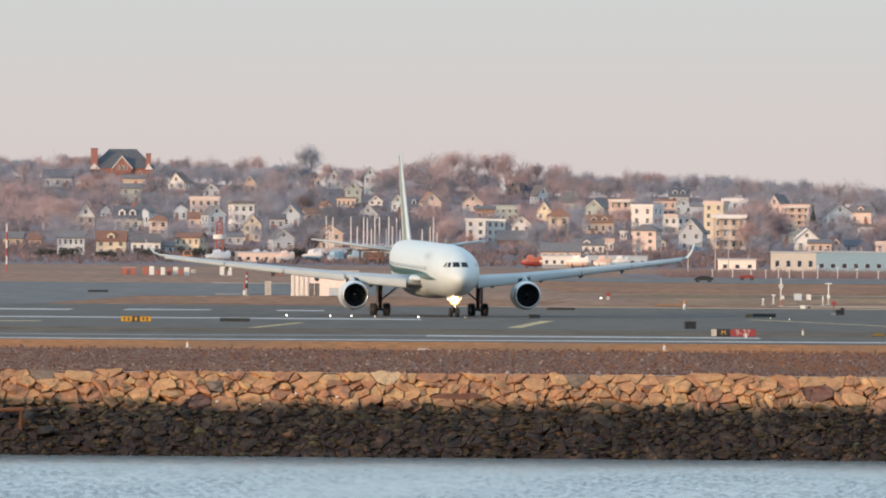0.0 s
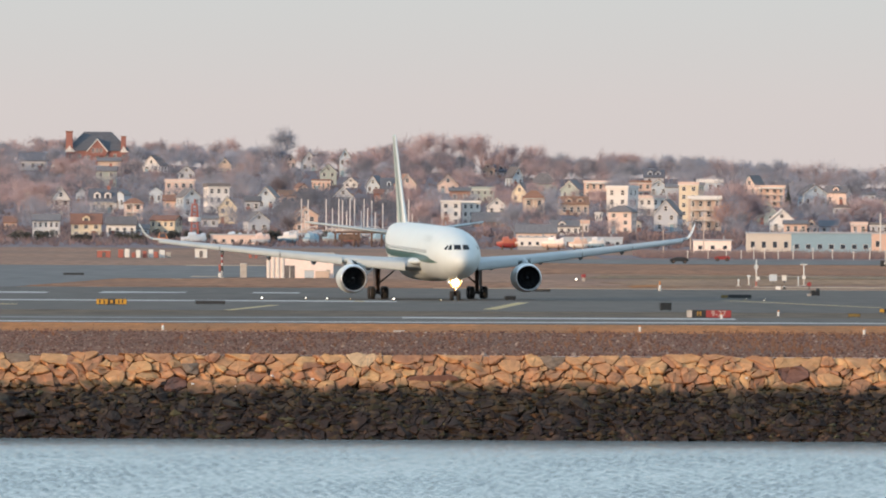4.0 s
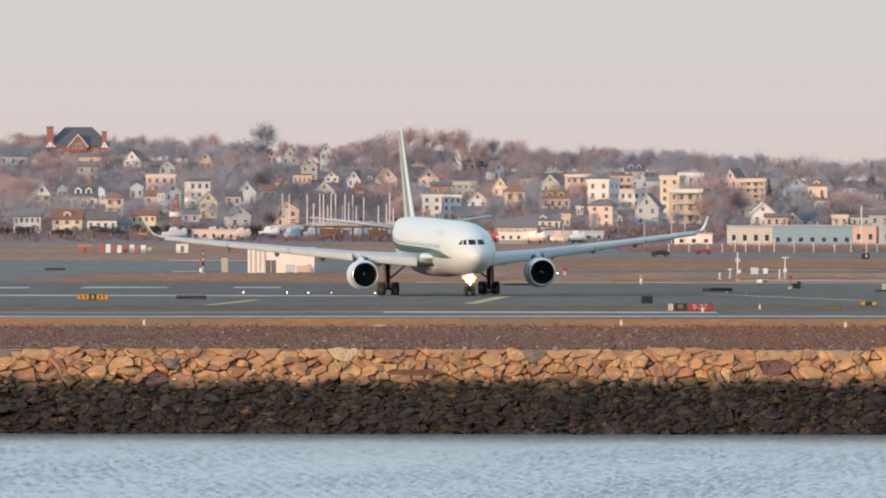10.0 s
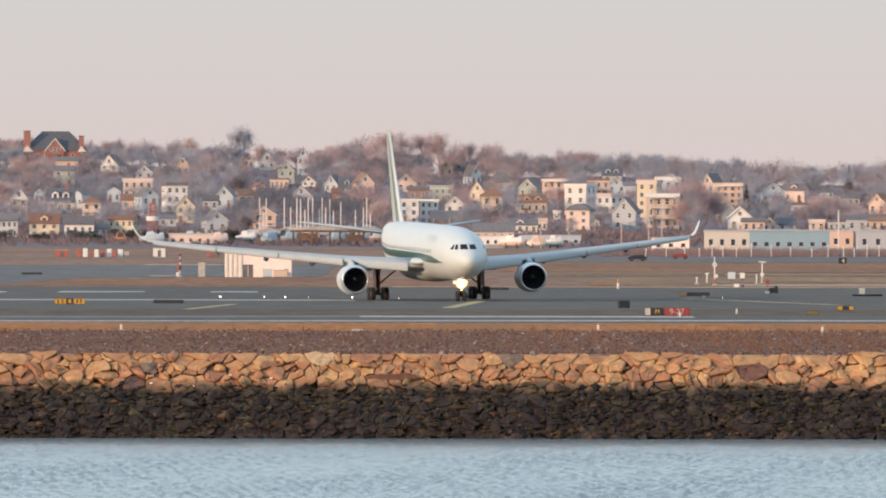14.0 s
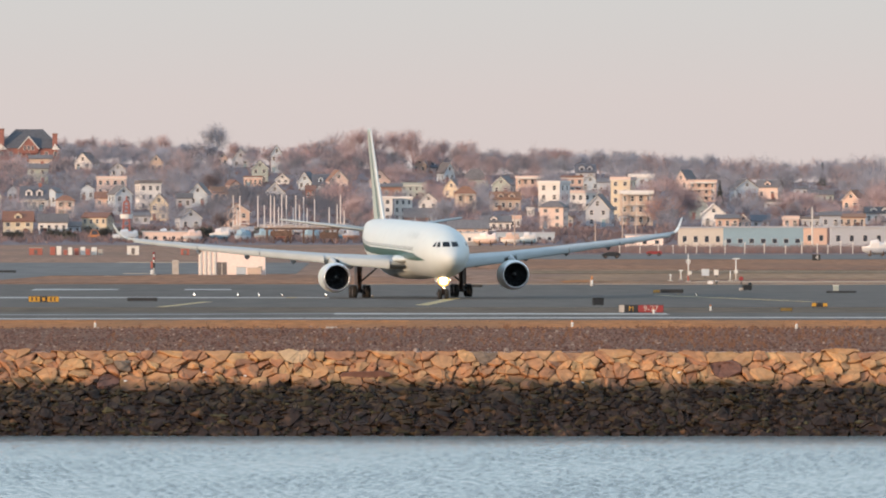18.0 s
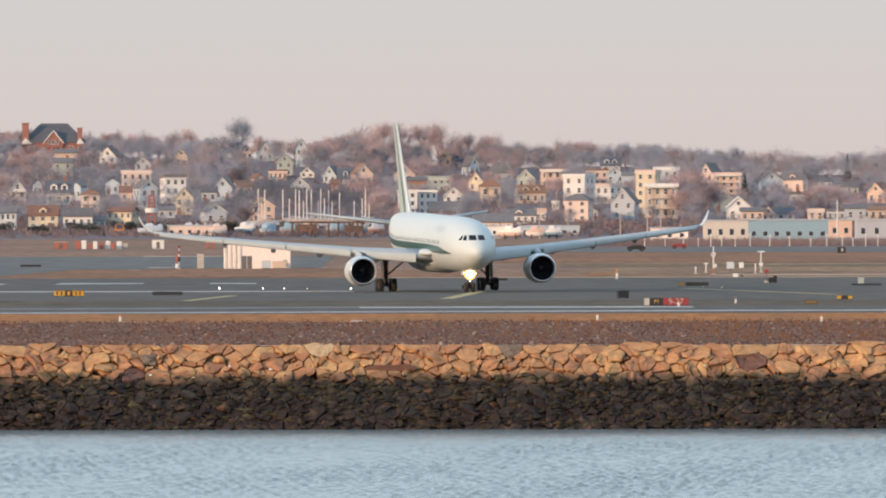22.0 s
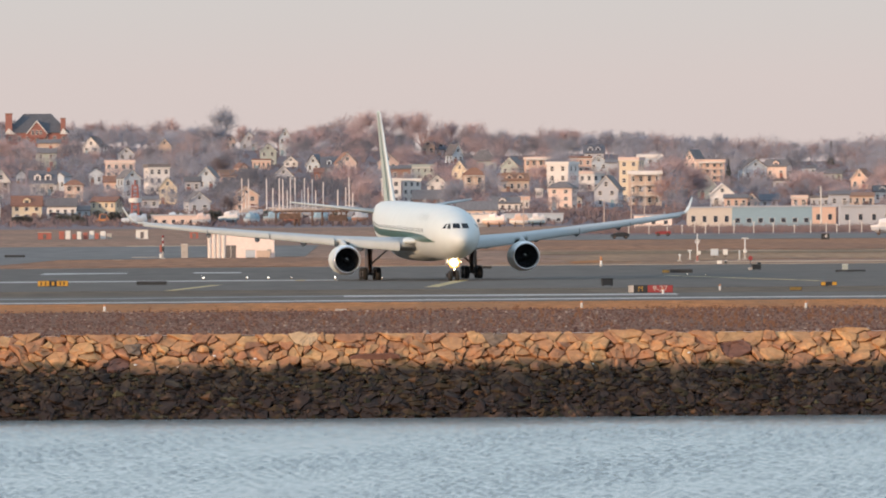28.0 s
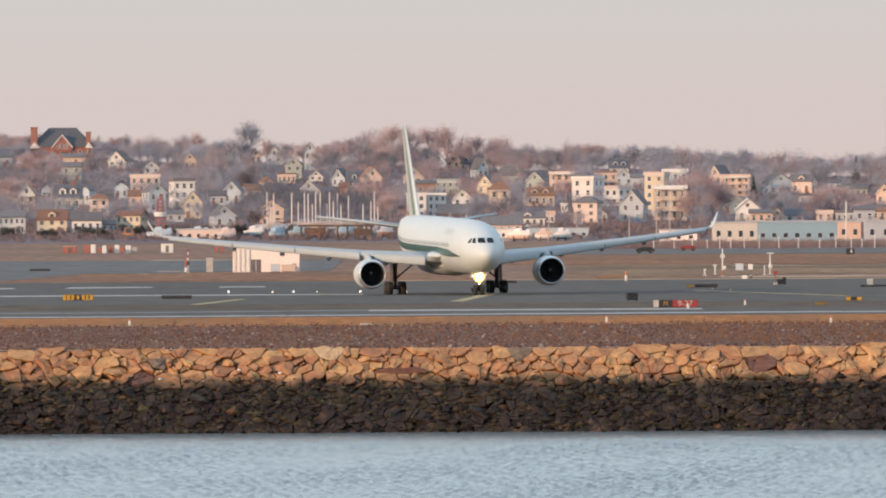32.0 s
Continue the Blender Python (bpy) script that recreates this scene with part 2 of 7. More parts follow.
def rock_material():
    """Tawny granite, black and green with weed below the tide line."""
    m = mat("granite_with_tide_line", (0.445, 0.232, 0.110), 0.85, vary=0.28, size=0.5, bump=0.4, coarse=1.6, tint=(0.33, 0.160, 0.084), spread=0.19, world_co=True, spec=0.2)
    n, l = m.node_tree.nodes, m.node_tree.links
    b = n["Principled BSDF"]
    dry = b.inputs["Base Color"].links[0].from_socket
    geo, sep = n.new("ShaderNodeNewGeometry"), n.new("ShaderNodeSeparateXYZ")
    l.new(geo.outputs["Position"], sep.inputs[0])
    nz = n.new("ShaderNodeTexNoise")
    nz.inputs["Scale"].default_value, nz.inputs["Detail"].default_value = 0.7, 6.0
    l.new(geo.outputs["Position"], nz.inputs["Vector"])
    ad = n.new("ShaderNodeMath")
    ad.operation = "MULTIPLY_ADD"
    ad.inputs[1].default_value, ad.inputs[2].default_value = 1.5, -0.75
    l.new(nz.outputs["Fac"], ad.inputs[0])
    sm = n.new("ShaderNodeMath")
    l.new(sep.outputs["Z"], sm.inputs[0])
    l.new(ad.outputs[0], sm.inputs[1])
    mr = n.new("ShaderNodeMapRange")
    mr.inputs["From Min"].default_value, mr.inputs["From Max"].default_value = -2.5, -1.62
    l.new(sm.outputs[0], mr.inputs["Value"])
    weed = n.new("ShaderNodeValToRGB")
    weed.color_ramp.elements[0].position, weed.color_ramp.elements[0].color = 0.40, (0.030, 0.019, 0.016, 1)
    weed.color_ramp.elements[1].position, weed.color_ramp.elements[1].color = 0.77, (0.125, 0.070, 0.044, 1)
    mid = weed.color_ramp.elements.new(0.58)
    mid.color = (0.037, 0.025, 0.019, 1)
    nz2 = n.new("ShaderNodeTexNoise")
    nz2.inputs["Scale"].default_value, nz2.inputs["Detail"].default_value = 1.3, 6.0
    l.new(geo.outputs["Position"], nz2.inputs["Vector"])
    l.new(nz2.outputs["Fac"], weed.inputs[0])
    # green slime in the upper part of the wet zone, brown crust below it
    slime, zone, wet = n.new("ShaderNodeValToRGB"), n.new("ShaderNodeMapRange"), n.new("ShaderNodeMixRGB")
    slime.color_ramp.elements[0].position, slime.color_ramp.elements[0].color = 0.43, (0.023, 0.017, 0.015, 1)
    slime.color_ramp.elements[1].position, slime.color_ramp.elements[1].color = 0.72, (0.086, 0.060, 0.034, 1)
    l.new(nz2.outputs["Fac"], slime.inputs[0])
    zone.inputs["From Min"].default_value, zone.inputs["From Max"].default_value = -4.0, -3.2
    l.new(sm.outputs[0], zone.inputs["Value"])
    l.new(zone.outputs[0], wet.inputs[0])
    l.new(weed.outputs[0], wet.inputs[1])
    l.new(slime.outputs[0], wet.inputs[2])
    # black weed, then an olive and rusty belt, then dry stone
    f1, f2 = n.new("ShaderNodeMapRange"), n.new("ShaderNodeMapRange")
    f1.inputs["From Min"].default_value, f1.inputs["From Max"].default_value = 0.0, 0.5
    f2.inputs["From Min"].default_value, f2.inputs["From Max"].default_value = 0.55, 1.0
    l.new(mr.outputs[0], f1.inputs["Value"])
    l.new(mr.outputs[0], f2.inputs["Value"])
    belt = n.new("ShaderNodeValToRGB")
    belt.color_ramp.elements[0].position, belt.color_ramp.elements[0].color = 0.42, (0.11, 0.074, 0.036, 1)
    belt.color_ramp.elements[1].position, belt.color_ramp.elements[1].color = 0.6, (0.21, 0.108, 0.062, 1)
    nz3 = n.new("ShaderNodeTexNoise")
    nz3.inputs["Scale"].default_value, nz3.inputs["Detail"].default_value = 0.55, 4.0
    l.new(geo.outputs["Position"], nz3.inputs["Vector"])
    l.new(nz3.outputs["Fac"], belt.inputs[0])
    m1, mx = n.new("ShaderNodeMixRGB"), n.new("ShaderNodeMixRGB")
    l.new(f1.outputs[0], m1.inputs[0])
    l.new(wet.outputs[0], m1.inputs[1])
    l.new(belt.outputs[0], m1.inputs[2])
    l.new(f2.outputs[0], mx.inputs[0])
    l.new(m1.outputs[0], mx.inputs[1])
    l.new(dry, mx.inputs[2])
    l.new(mx.outputs[0], b.inputs["Base Color"])
    return m


M["rock"] = rock_material()


def water_material():
    """Dark harbour water, ruffled at three sizes."""
    m = bpy.data.materials.new("harbour_water")
    m.use_nodes = True
    n, l = m.node_tree.nodes, m.node_tree.links
    b = n["Principled BSDF"]
    b.inputs["Base Color"].default_value = (0.19, 0.225, 0.23, 1)
    b.inputs["Roughness"].default_value, b.inputs["IOR"].default_value = 0.18, 1.33
    geo = n.new("ShaderNodeNewGeometry").outputs["Position"]
    last = None
    for sc, st, di in (((2.6, 1.1, 1), 0.45, 0.2), ((0.9, 0.35, 1), 0.25, 0.4)):
        mp, nz, bp = n.new("ShaderNodeMapping"), n.new("ShaderNodeTexNoise"), n.new("ShaderNodeBump")
        mp.inputs["Scale"].default_value = sc
        nz.inputs["Scale"].default_value, nz.inputs["Detail"].default_value = 1.0, 4.0
        l.new(geo, mp.inputs[0])
        l.new(mp.outputs[0], nz.inputs["Vector"])
        bp.inputs["Strength"].default_value, bp.inputs["Distance"].default_value = st, di
        l.new(nz.outputs["Fac"], bp.inputs["Height"])
        if last:
            l.new(last, bp.inputs["Normal"])
        last = bp.outputs[0]
    l.new(last, b.inputs["Normal"])
    return m


M["water"] = water_material()


# ---------------------------------------------------------------- mesh helpers
def part(name, bm, material, parent=None, label="", smooth=False):
    """Links a bmesh as one mesh object, under a thing or a part."""
    me = bpy.data.meshes.new(name)
    bmesh.ops.recalc_face_normals(bm, faces=bm.faces[:])
    bm.to_mesh(me)
    bm.free()
    for mm in (material if isinstance(material, (list, tuple)) else [material]):
        me.materials.append(mm)
    if smooth:
        for p in me.polygons:
            p.use_smooth = True
    ob = new(name, me)
    ob.parent = parent
    if label:
        ob["label"] = label
    return ob


def reuse(name, mesh, parent, m):
    ob = new(name, mesh)
    ob.parent = parent
    ob.matrix_basis = m
    return ob


def empty(name, m, label, category, group="", kind=""):
    ob = new(name)
    ob.empty_display_size = 0.5
    ob.matrix_world = m
    return tagged(ob, label, category, group, kind)


def box(bm, x0, x1, y0, y1, z0, z1, bevel=0.0, mi=0):
    v = [bm.verts.new(p) for p in ((x0, y0, z0), (x1, y0, z0), (x1, y1, z0), (x0, y1, z0), (x0, y0, z1), (x1, y0, z1), (x1, y1, z1), (x0, y1, z1))]
    fs = [bm.faces.new([v[i] for i in q]) for q in ((3, 2, 1, 0), (4, 5, 6, 7), (0, 1, 5, 4), (1, 2, 6, 5), (2, 3, 7, 6), (3, 0, 4, 7))]
    for f in fs:
        f.material_index = mi
    if bevel:
        es = list({e for f in fs for e in f.edges})
        bmesh.ops.bevel(bm, geom=es, offset=bevel, segments=2, affect="EDGES", profile=0.5)
    return bm


def tube(bm, a, b, r0, r1=None, n=8, cap=True):
    a, b = Vector(a), Vector(b)
    r1 = r0 if r1 is None else r1
    q = (b - a).to_track_quat("Z", "Y")
    rings = []
    for c, r in ((a, r0), (b, r1)):
        rings.append([bm.verts.new(c + q @ Vector((r * math.cos(2 * math.pi * k / n), r * math.sin(2 * math.pi * k / n), 0))) for k in range(n)])
    for k in range(n):
        bm.faces.new((rings[0][k], rings[0][(k + 1) % n], rings[1][(k + 1) % n], rings[1][k]))
    if cap:
        bm.faces.new(rings[0][::-1])
        bm.faces.new(rings[1])
    return bm


def skin(bm, rings, closed=True, cap=True):
    """Faces between rings of equally many points."""
    vs = [[bm.verts.new(p) for p in r] for r in rings]
    for a, b in zip(vs, vs[1:]):
        m = len(a)
        for k in range(m if closed else m - 1):
            bm.faces.new((a[k], a[(k + 1) % m], b[(k + 1) % m], b[k]))
    if cap and closed:
        bm.faces.new(vs[0][::-1])
        bm.faces.new(vs[-1])
    return bm


def lathe(bm, profile, centre=(0, 0, 0), n=40):
    """A body turned round an axis along y; profile: y and radius."""
    cx, cy, cz = centre
    return skin(bm, [[(cx + r * math.cos(2 * math.pi * k / n), cy + y, cz + r * math.sin(2 * math.pi * k / n)) for k in range(n)] for y, r in profile], cap=False)


def B():
    return bmesh.new()


def lerp_table(rows, s):
    """Rows of s and values, joined by straight lines."""
    for a, b in zip(rows, rows[1:]):
        if s <= b[0]:
            k = max(0.0, (s - a[0]) / (b[0] - a[0]))
            return [p + (q - p) * k for p, q in zip(a[1:], b[1:])]
    return list(rows[-1][1:])
# ---------------------------------------------------------------- ground
def ridge(a):
    """Height of the hill's top line, as a slope from the eye, at the bearing a (x over y)."""
    k = max(-0.04, min(0.04, a))
    return 0.0025 - 0.028 * k - 0.0002 * math.sin(k * 300)


def ground(x, y):
    """Height of the land: a flat airfield, then the hill from 3300 to 4700 m."""
    if y < 3300:
        return 0.0
    k = min(1.0, (y - 3300) / 1400)
    s = -0.00295 + (ridge(x / y) + 0.00295) * k
    return max(0.0, 9.75 + s * y) if y <= 4700 else 9.75 + ridge(x / y) * 4700


def sheet(name, xs, ys, height, material, label, category, rise=1e9):
    bm = B()
    g = [[bm.verts.new((x, y, height(x, y))) for x in xs] for y in ys]
    for r, q in zip(g, g[1:]):
        for k in range(len(xs) - 1):
            bm.faces.new((r[k], r[k + 1], q[k + 1], q[k])).material_index = int(r[k].co.y >= rise)
    ob = part(name, bm, material)
    return tagged(ob, label, category, kind="structure")


land_x = [-2500, -1200, -600, -350, *range(-260, 261, 20), 350, 600, 1200, 2500]
land_y = [CREST + 1.0, 950, 1000, 1100, 1300, 1600, 2000, 2600, 3000, *range(3300, 4701, 50), 4800, 4990]
sheet("ground", land_x, land_y, ground, [M["grass"], M["hill"]], "dry brown winter grass of the airfield, rising into a scrubby hill", "grass", 3300)


def wave_sum(rng, gx, gy, count, short, long_, spread):
    """Many small waves of random length and direction, of unit height on the whole."""
    h = np.zeros_like(gx)
    for _ in range(count):
        length = short * (long_ / short) ** rng.random()
        turn, k = rng.normal(0.08, spread), 2 * math.pi / length
        h += np.sin(gx * k * math.sin(turn) + gy * k * math.cos(turn) + rng.uniform(0, 6.28))
    return h / math.sqrt(count / 2)


def sea_height(gx, gy):
    """A light harbour chop: a low swell of ripples, and scattered steep wavelets that come in gusts."""
    rng = np.random.default_rng(21)
    gust = np.clip(1.0 + 0.25 * np.sin(gx * 0.11 + gy * 0.021 + 1.0) * np.sin(gy * 0.033 - gx * 0.05) + 0.2 * np.sin(gx * 0.31 - gy * 0.055), 0.6, 1.5)
    low = wave_sum(rng, gx, gy, 26, 1.2, 5.0, 0.6)
    chop = wave_sum(rng, gx, gy, 40, 0.42, 1.0, 0.9)
    return 0.016 * low * gust + 0.037 * np.clip(chop - 0.5, 0.0, None) * gust


def sea():
    us, ys = np.linspace(-0.0365, 0.0395, 400), np.arange(625, TOE + 1.6, 0.32)
    gu, gy = np.meshgrid(us, ys)
    gx = gu * gy
    fade = np.clip(np.minimum(np.minimum(gu + 0.0365, 0.0395 - gu) / 0.002, (gy - 625) / 12), 0, 1) * np.clip((TOE + 2 - gy) / 70, 0.3, 1)
    z = SEA + sea_height(gx, gy) * fade
    n, m = gx.shape
    me = bpy.data.meshes.new("water")
    idx = np.arange(n * m).reshape(n, m)
    quads = np.stack([idx[:-1, :-1], idx[:-1, 1:], idx[1:, 1:], idx[1:, :-1]], -1).reshape(-1, 4)
    me.from_pydata(np.stack([gx, gy, z], -1).reshape(-1, 3).tolist(), [], quads.tolist())
    me.materials.append(M["water"])
    for p in me.polygons:
        p.use_smooth = True
    waves = tagged(new("water", me), "blue-grey harbour water with small ripples", "water", kind="structure")
    bm = B()
    bm.faces.new([bm.verts.new((x, y, SEA - 0.12)) for x, y in ((-4900, -900), (4900, -900), (4900, TOE + 1.5), (-4900, TOE + 1.5))])
    tagged(part("water", bm, M["water"]), "blue-grey harbour water", "water", kind="structure")
    return waves


ripples = sea()


def strip(name, pts, z, material, label, category, thick=0.02):
    """A thin slab with the given outline in plan."""
    bm = B()
    lo, hi = [bm.verts.new((x, y, z - thick)) for x, y in pts], [bm.verts.new((x, y, z)) for x, y in pts]
    bm.faces.new(hi)
    for k in range(len(pts)):
        j = (k + 1) % len(pts)
        bm.faces.new((lo[k], lo[j], hi[j], hi[k]))
    return tagged(part(name, bm, material), label, category, kind="structure")


def band(name, y0, y1, z, material, label, category, x0=-2000, x1=2000):
    return strip(name, ((x0, y0), (x1, y0), (x1, y1), (x0, y1)), z, material, label, category)


band("gravel_verge", CREST + 0.8, 1080, 0.03, M["gravel"], "brown gravel bank behind the rock wall", "gravel")
band("verge", 1080, 1156, 0.04, M["verge"], "rusty dry grass along the runway edge", "grass")
band("road", 1156, 1236, 0.05, M["asphalt"], "grey asphalt perimeter road", "road")
band("shoulder", 1236.5, 1299.5, 0.03, M["shoulder"], "thin olive-brown turf beside the runway", "grass")
band("runway", 1300, 1668, 0.05, M["asphalt"], "worn grey asphalt runway", "runway")
strip("taxiway", ((-2000, 1880), (-34, 1880), (-30, 1915), (-12, 1930), (-12, 2290), (-2000, 2290)), 0.05, M["asphalt_old"], "pale weathered asphalt taxiway", "taxiway")
strip("taxiway", ((-400, 1667), (-53, 1667), (-45, 1879), (-400, 1879)), 0.05, M["asphalt_old"], "weathered asphalt link between runway and taxiway", "taxiway")
strip("taxiway", ((4, 2500), (30, 2440), (2000, 2440), (2000, 2660), (-12, 2660), (-12, 2560)), 0.06, M["asphalt_old"], "worn weathered asphalt taxiway", "taxiway")
strip("verge", ((-52, 1692), (6, 1690), (12, 1800), (-14, 1905), (-33, 1876), (-45, 1870)), 0.05, M["rusty_grass"], "rusty brown grass beside the hut", "grass")
strip("verge", ((14, 2070), (600, 2050), (600, 2425), (32, 2430), (6, 2480)), 0.05, M["rusty_grass"], "reddish-brown dry grass between the taxiways", "grass")
strip("verge", ((18, 1935), (600, 1925), (600, 2000), (22, 2008)), 0.05, M["olive_turf"], "thin olive turf between the taxiways", "grass")
strip("verge", ((24, 1745), (37, 1752), (46, 1790), (600, 1790), (600, 1915), (30, 1925), (20, 1830)), 0.05, M["straw"], "straw-coloured dry grass between the taxiways", "grass")
band("verge", 2690, 2890, 0.05, M["hill"], "brown brushy ground by the sheds", "grass", x0=30)

# painted lines
strip("marking", ((-2000, 1162), (-26, 1162), (30, 1176), (2000, 1176), (2000, 1187), (30, 1187), (-26, 1172), (-2000, 1172)), 0.06, M["line_white"], "worn white edge line on asphalt", "marking")
band("marking", 1214, 1228, 0.06, M["line_white"], "worn white edge line on asphalt", "marking", -4.2, 25.3)
strip("marking", ((-400, 1206), (-26, 1206), (-4.2, 1220), (-4.2, 1229), (-26, 1214), (-400, 1214)), 0.06, M["asphalt_pale"], "pale worn edge of the asphalt", "marking")
band("marking", 1425, 1441, 0.06, M["line_white"], "long white line on the runway", "marking", -400, -5.5)
strip("marking", ((-39.6, 1552), (-30, 1562), (-30, 1578), (-39.6, 1580)), 0.06, M["line_white"], "white dash on the runway", "marking")
band("marking", 1548, 1570, 0.06, M["line_white"], "white dash on the runway", "marking", -56, -45.5)
band("marking", 1560, 1576, 0.06, M["line_white"], "white dash on the runway", "marking", -22.4, -17.1)
band("marking", 1925, 1940, 0.06, M["sand"], "pale worn line on the taxiway", "marking", -36.2, -31.8)
band("marking", 1858, 1870, 0.06, M["sand"], "pale worn patch beside the taxiway", "marking", -37.6, -36.2)
band("marking", 2292, 2312, 0.06, M["sand"], "pale sandy edge of the taxiway", "marking", -44, -24)
band("marking", 1671, 1681, 0.06, M["sand"], "pale sandy edge of the runway", "marking", -2, 300)
band("marking", 2012, 2030, 0.06, M["straw"], "thin pale line of straw", "marking", 22, 300)
strip("marking", ((37.5, 1712), (300, 1700), (300, 1734), (40, 1736)), 0.06, M["sand"], "pale yellow sand edge beside the runway", "marking")
strip("marking", ((13, 1716), (37, 1708), (36.5, 1730), (14, 1726)), 0.06, M["straw"], "thin line of pale straw beside the runway", "marking")
strip("marking", ((22.6, 1700), (24.5, 1715), (26.8, 1722), (26.6, 1775), (24.0, 1760), (22.4, 1735)), 0.07, M["verge"], "rusty bare patch beside the runway", "marking")
band("marking", 1996, 2026, 0.06, M["sand"], "pale yellow sand edge beside the taxiway", "marking", 46, 300)
strip("marking", ((-21.4, 1302), (-20.4, 1302), (-16.8, 1372), (-17.8, 1372)), 0.06, M["line_yellow"], "yellow taxi line curving off the runway", "marking")
strip("marking", ((3.2, 1325), (4.5, 1325), (8.2, 1425), (7.0, 1425)), 0.06, M["line_yellow"], "yellow taxi line curving off the runway", "marking")
strip("marking", ((-50, 1366), (-43, 1366), (-43, 1374), (-50, 1374)), 0.06, M["line_yellow"], "yellow taxi line on the runway", "marking")
strip("marking", ((29, 1470), (30, 1470), (43.5, 1372), (42.5, 1372)), 0.06, M["line_yellow"], "yellow taxi line curving off the runway", "marking")
band("road", 3560, 3620, 0.05, M["line_white"], "pale shore road at the foot of the hill", "road", -400, -93)


band("marking", 1428, 1436, 0.07, M["line_yellow"], "small yellow plate mark on the runway", "marking", -9.9, -8.9)


# ---------------------------------------------------------------- aircraft
# x to the picture's right as it faces the lens, y aft from the main gear, z up from the tarmac
NOSE = -28.9
BODY = [(0.0, 4.55, 0.05, 0.05), (0.25, 4.55, 0.62, 0.58), (0.8, 4.60, 1.10, 1.02), (1.6, 4.70, 1.52, 1.48), (2.6, 4.84, 1.90, 1.92), (3.8, 4.98, 2.24, 2.28), (5.2, 5.05, 2.52, 2.50), (7.0, 5.13, 2.71, 2.68), (9.5, 5.18, 2.80, 2.78), (12.5, 5.2, 2.82, 2.82),
        (38.0, 5.2, 2.82, 2.82), (42.0, 5.30, 2.70, 2.70), (46.0, 5.60, 2.36, 2.38), (50.0, 6.02, 1.86, 1.92), (54.0, 6.48, 1.18, 1.30), (57.2, 6.82, 0.55, 0.68), (58.6, 6.95, 0.2, 0.28)]


def body(s):
    """Centre height, half width and half height of the fuselage, which sits nose-low on its gear."""
    zc, w, h = lerp_table(BODY, s)
    return zc + sag(s), w, h


def sag(s):
    return 0.0135 * (s - 31.0)


def hull(s, phi, out=0.0):
    """A point of the fuselage's skin: s aft of the nose, phi from the top towards +x."""
    zc, w, h = body(s)
    return Vector(((w + out) * math.sin(phi), NOSE + s, zc + (h + out) * math.cos(phi)))


def hull_at(x, z, out=0.0):
    """The foremost point of the nose at x and z."""
    lo, hi = 0.0, 12.0
    for _ in range(40):
        s = (lo + hi) / 2
        zc, w, h = body(s)
        if (x / w) ** 2 + ((z - zc) / h) ** 2 < 1:
            hi = s
        else:
            lo = s
    return Vector((x * (1 + out * 0.3), NOSE + hi - out, z))


def foil(chord, thick, n=14):
    """A wing section: chordwise place and height, round the outline."""
    top, low = [], []
    for k in range(n + 1):
        u = (1 - math.cos(math.pi * k / n)) / 2
        t = 5 * thick * (0.2969 * math.sqrt(u) - 0.126 * u - 0.3516 * u * u + 0.2843 * u ** 3 - 0.1036 * u ** 4)
        c = 0.015 * 4 * u * (1 - u)
        top.append((u * chord, (c + t) * chord))
        low.append((u * chord, (c - t) * chord))
    return top + low[-2:0:-1]


def wing_mesh(stations):
    """Stations: x, leading edge s, height, chord, thickness."""
    bm = B()
    return skin(bm, [[(x, NOSE + s + a, z + b) for a, b in foil(c, t)] for x, s, z, c, t in stations])


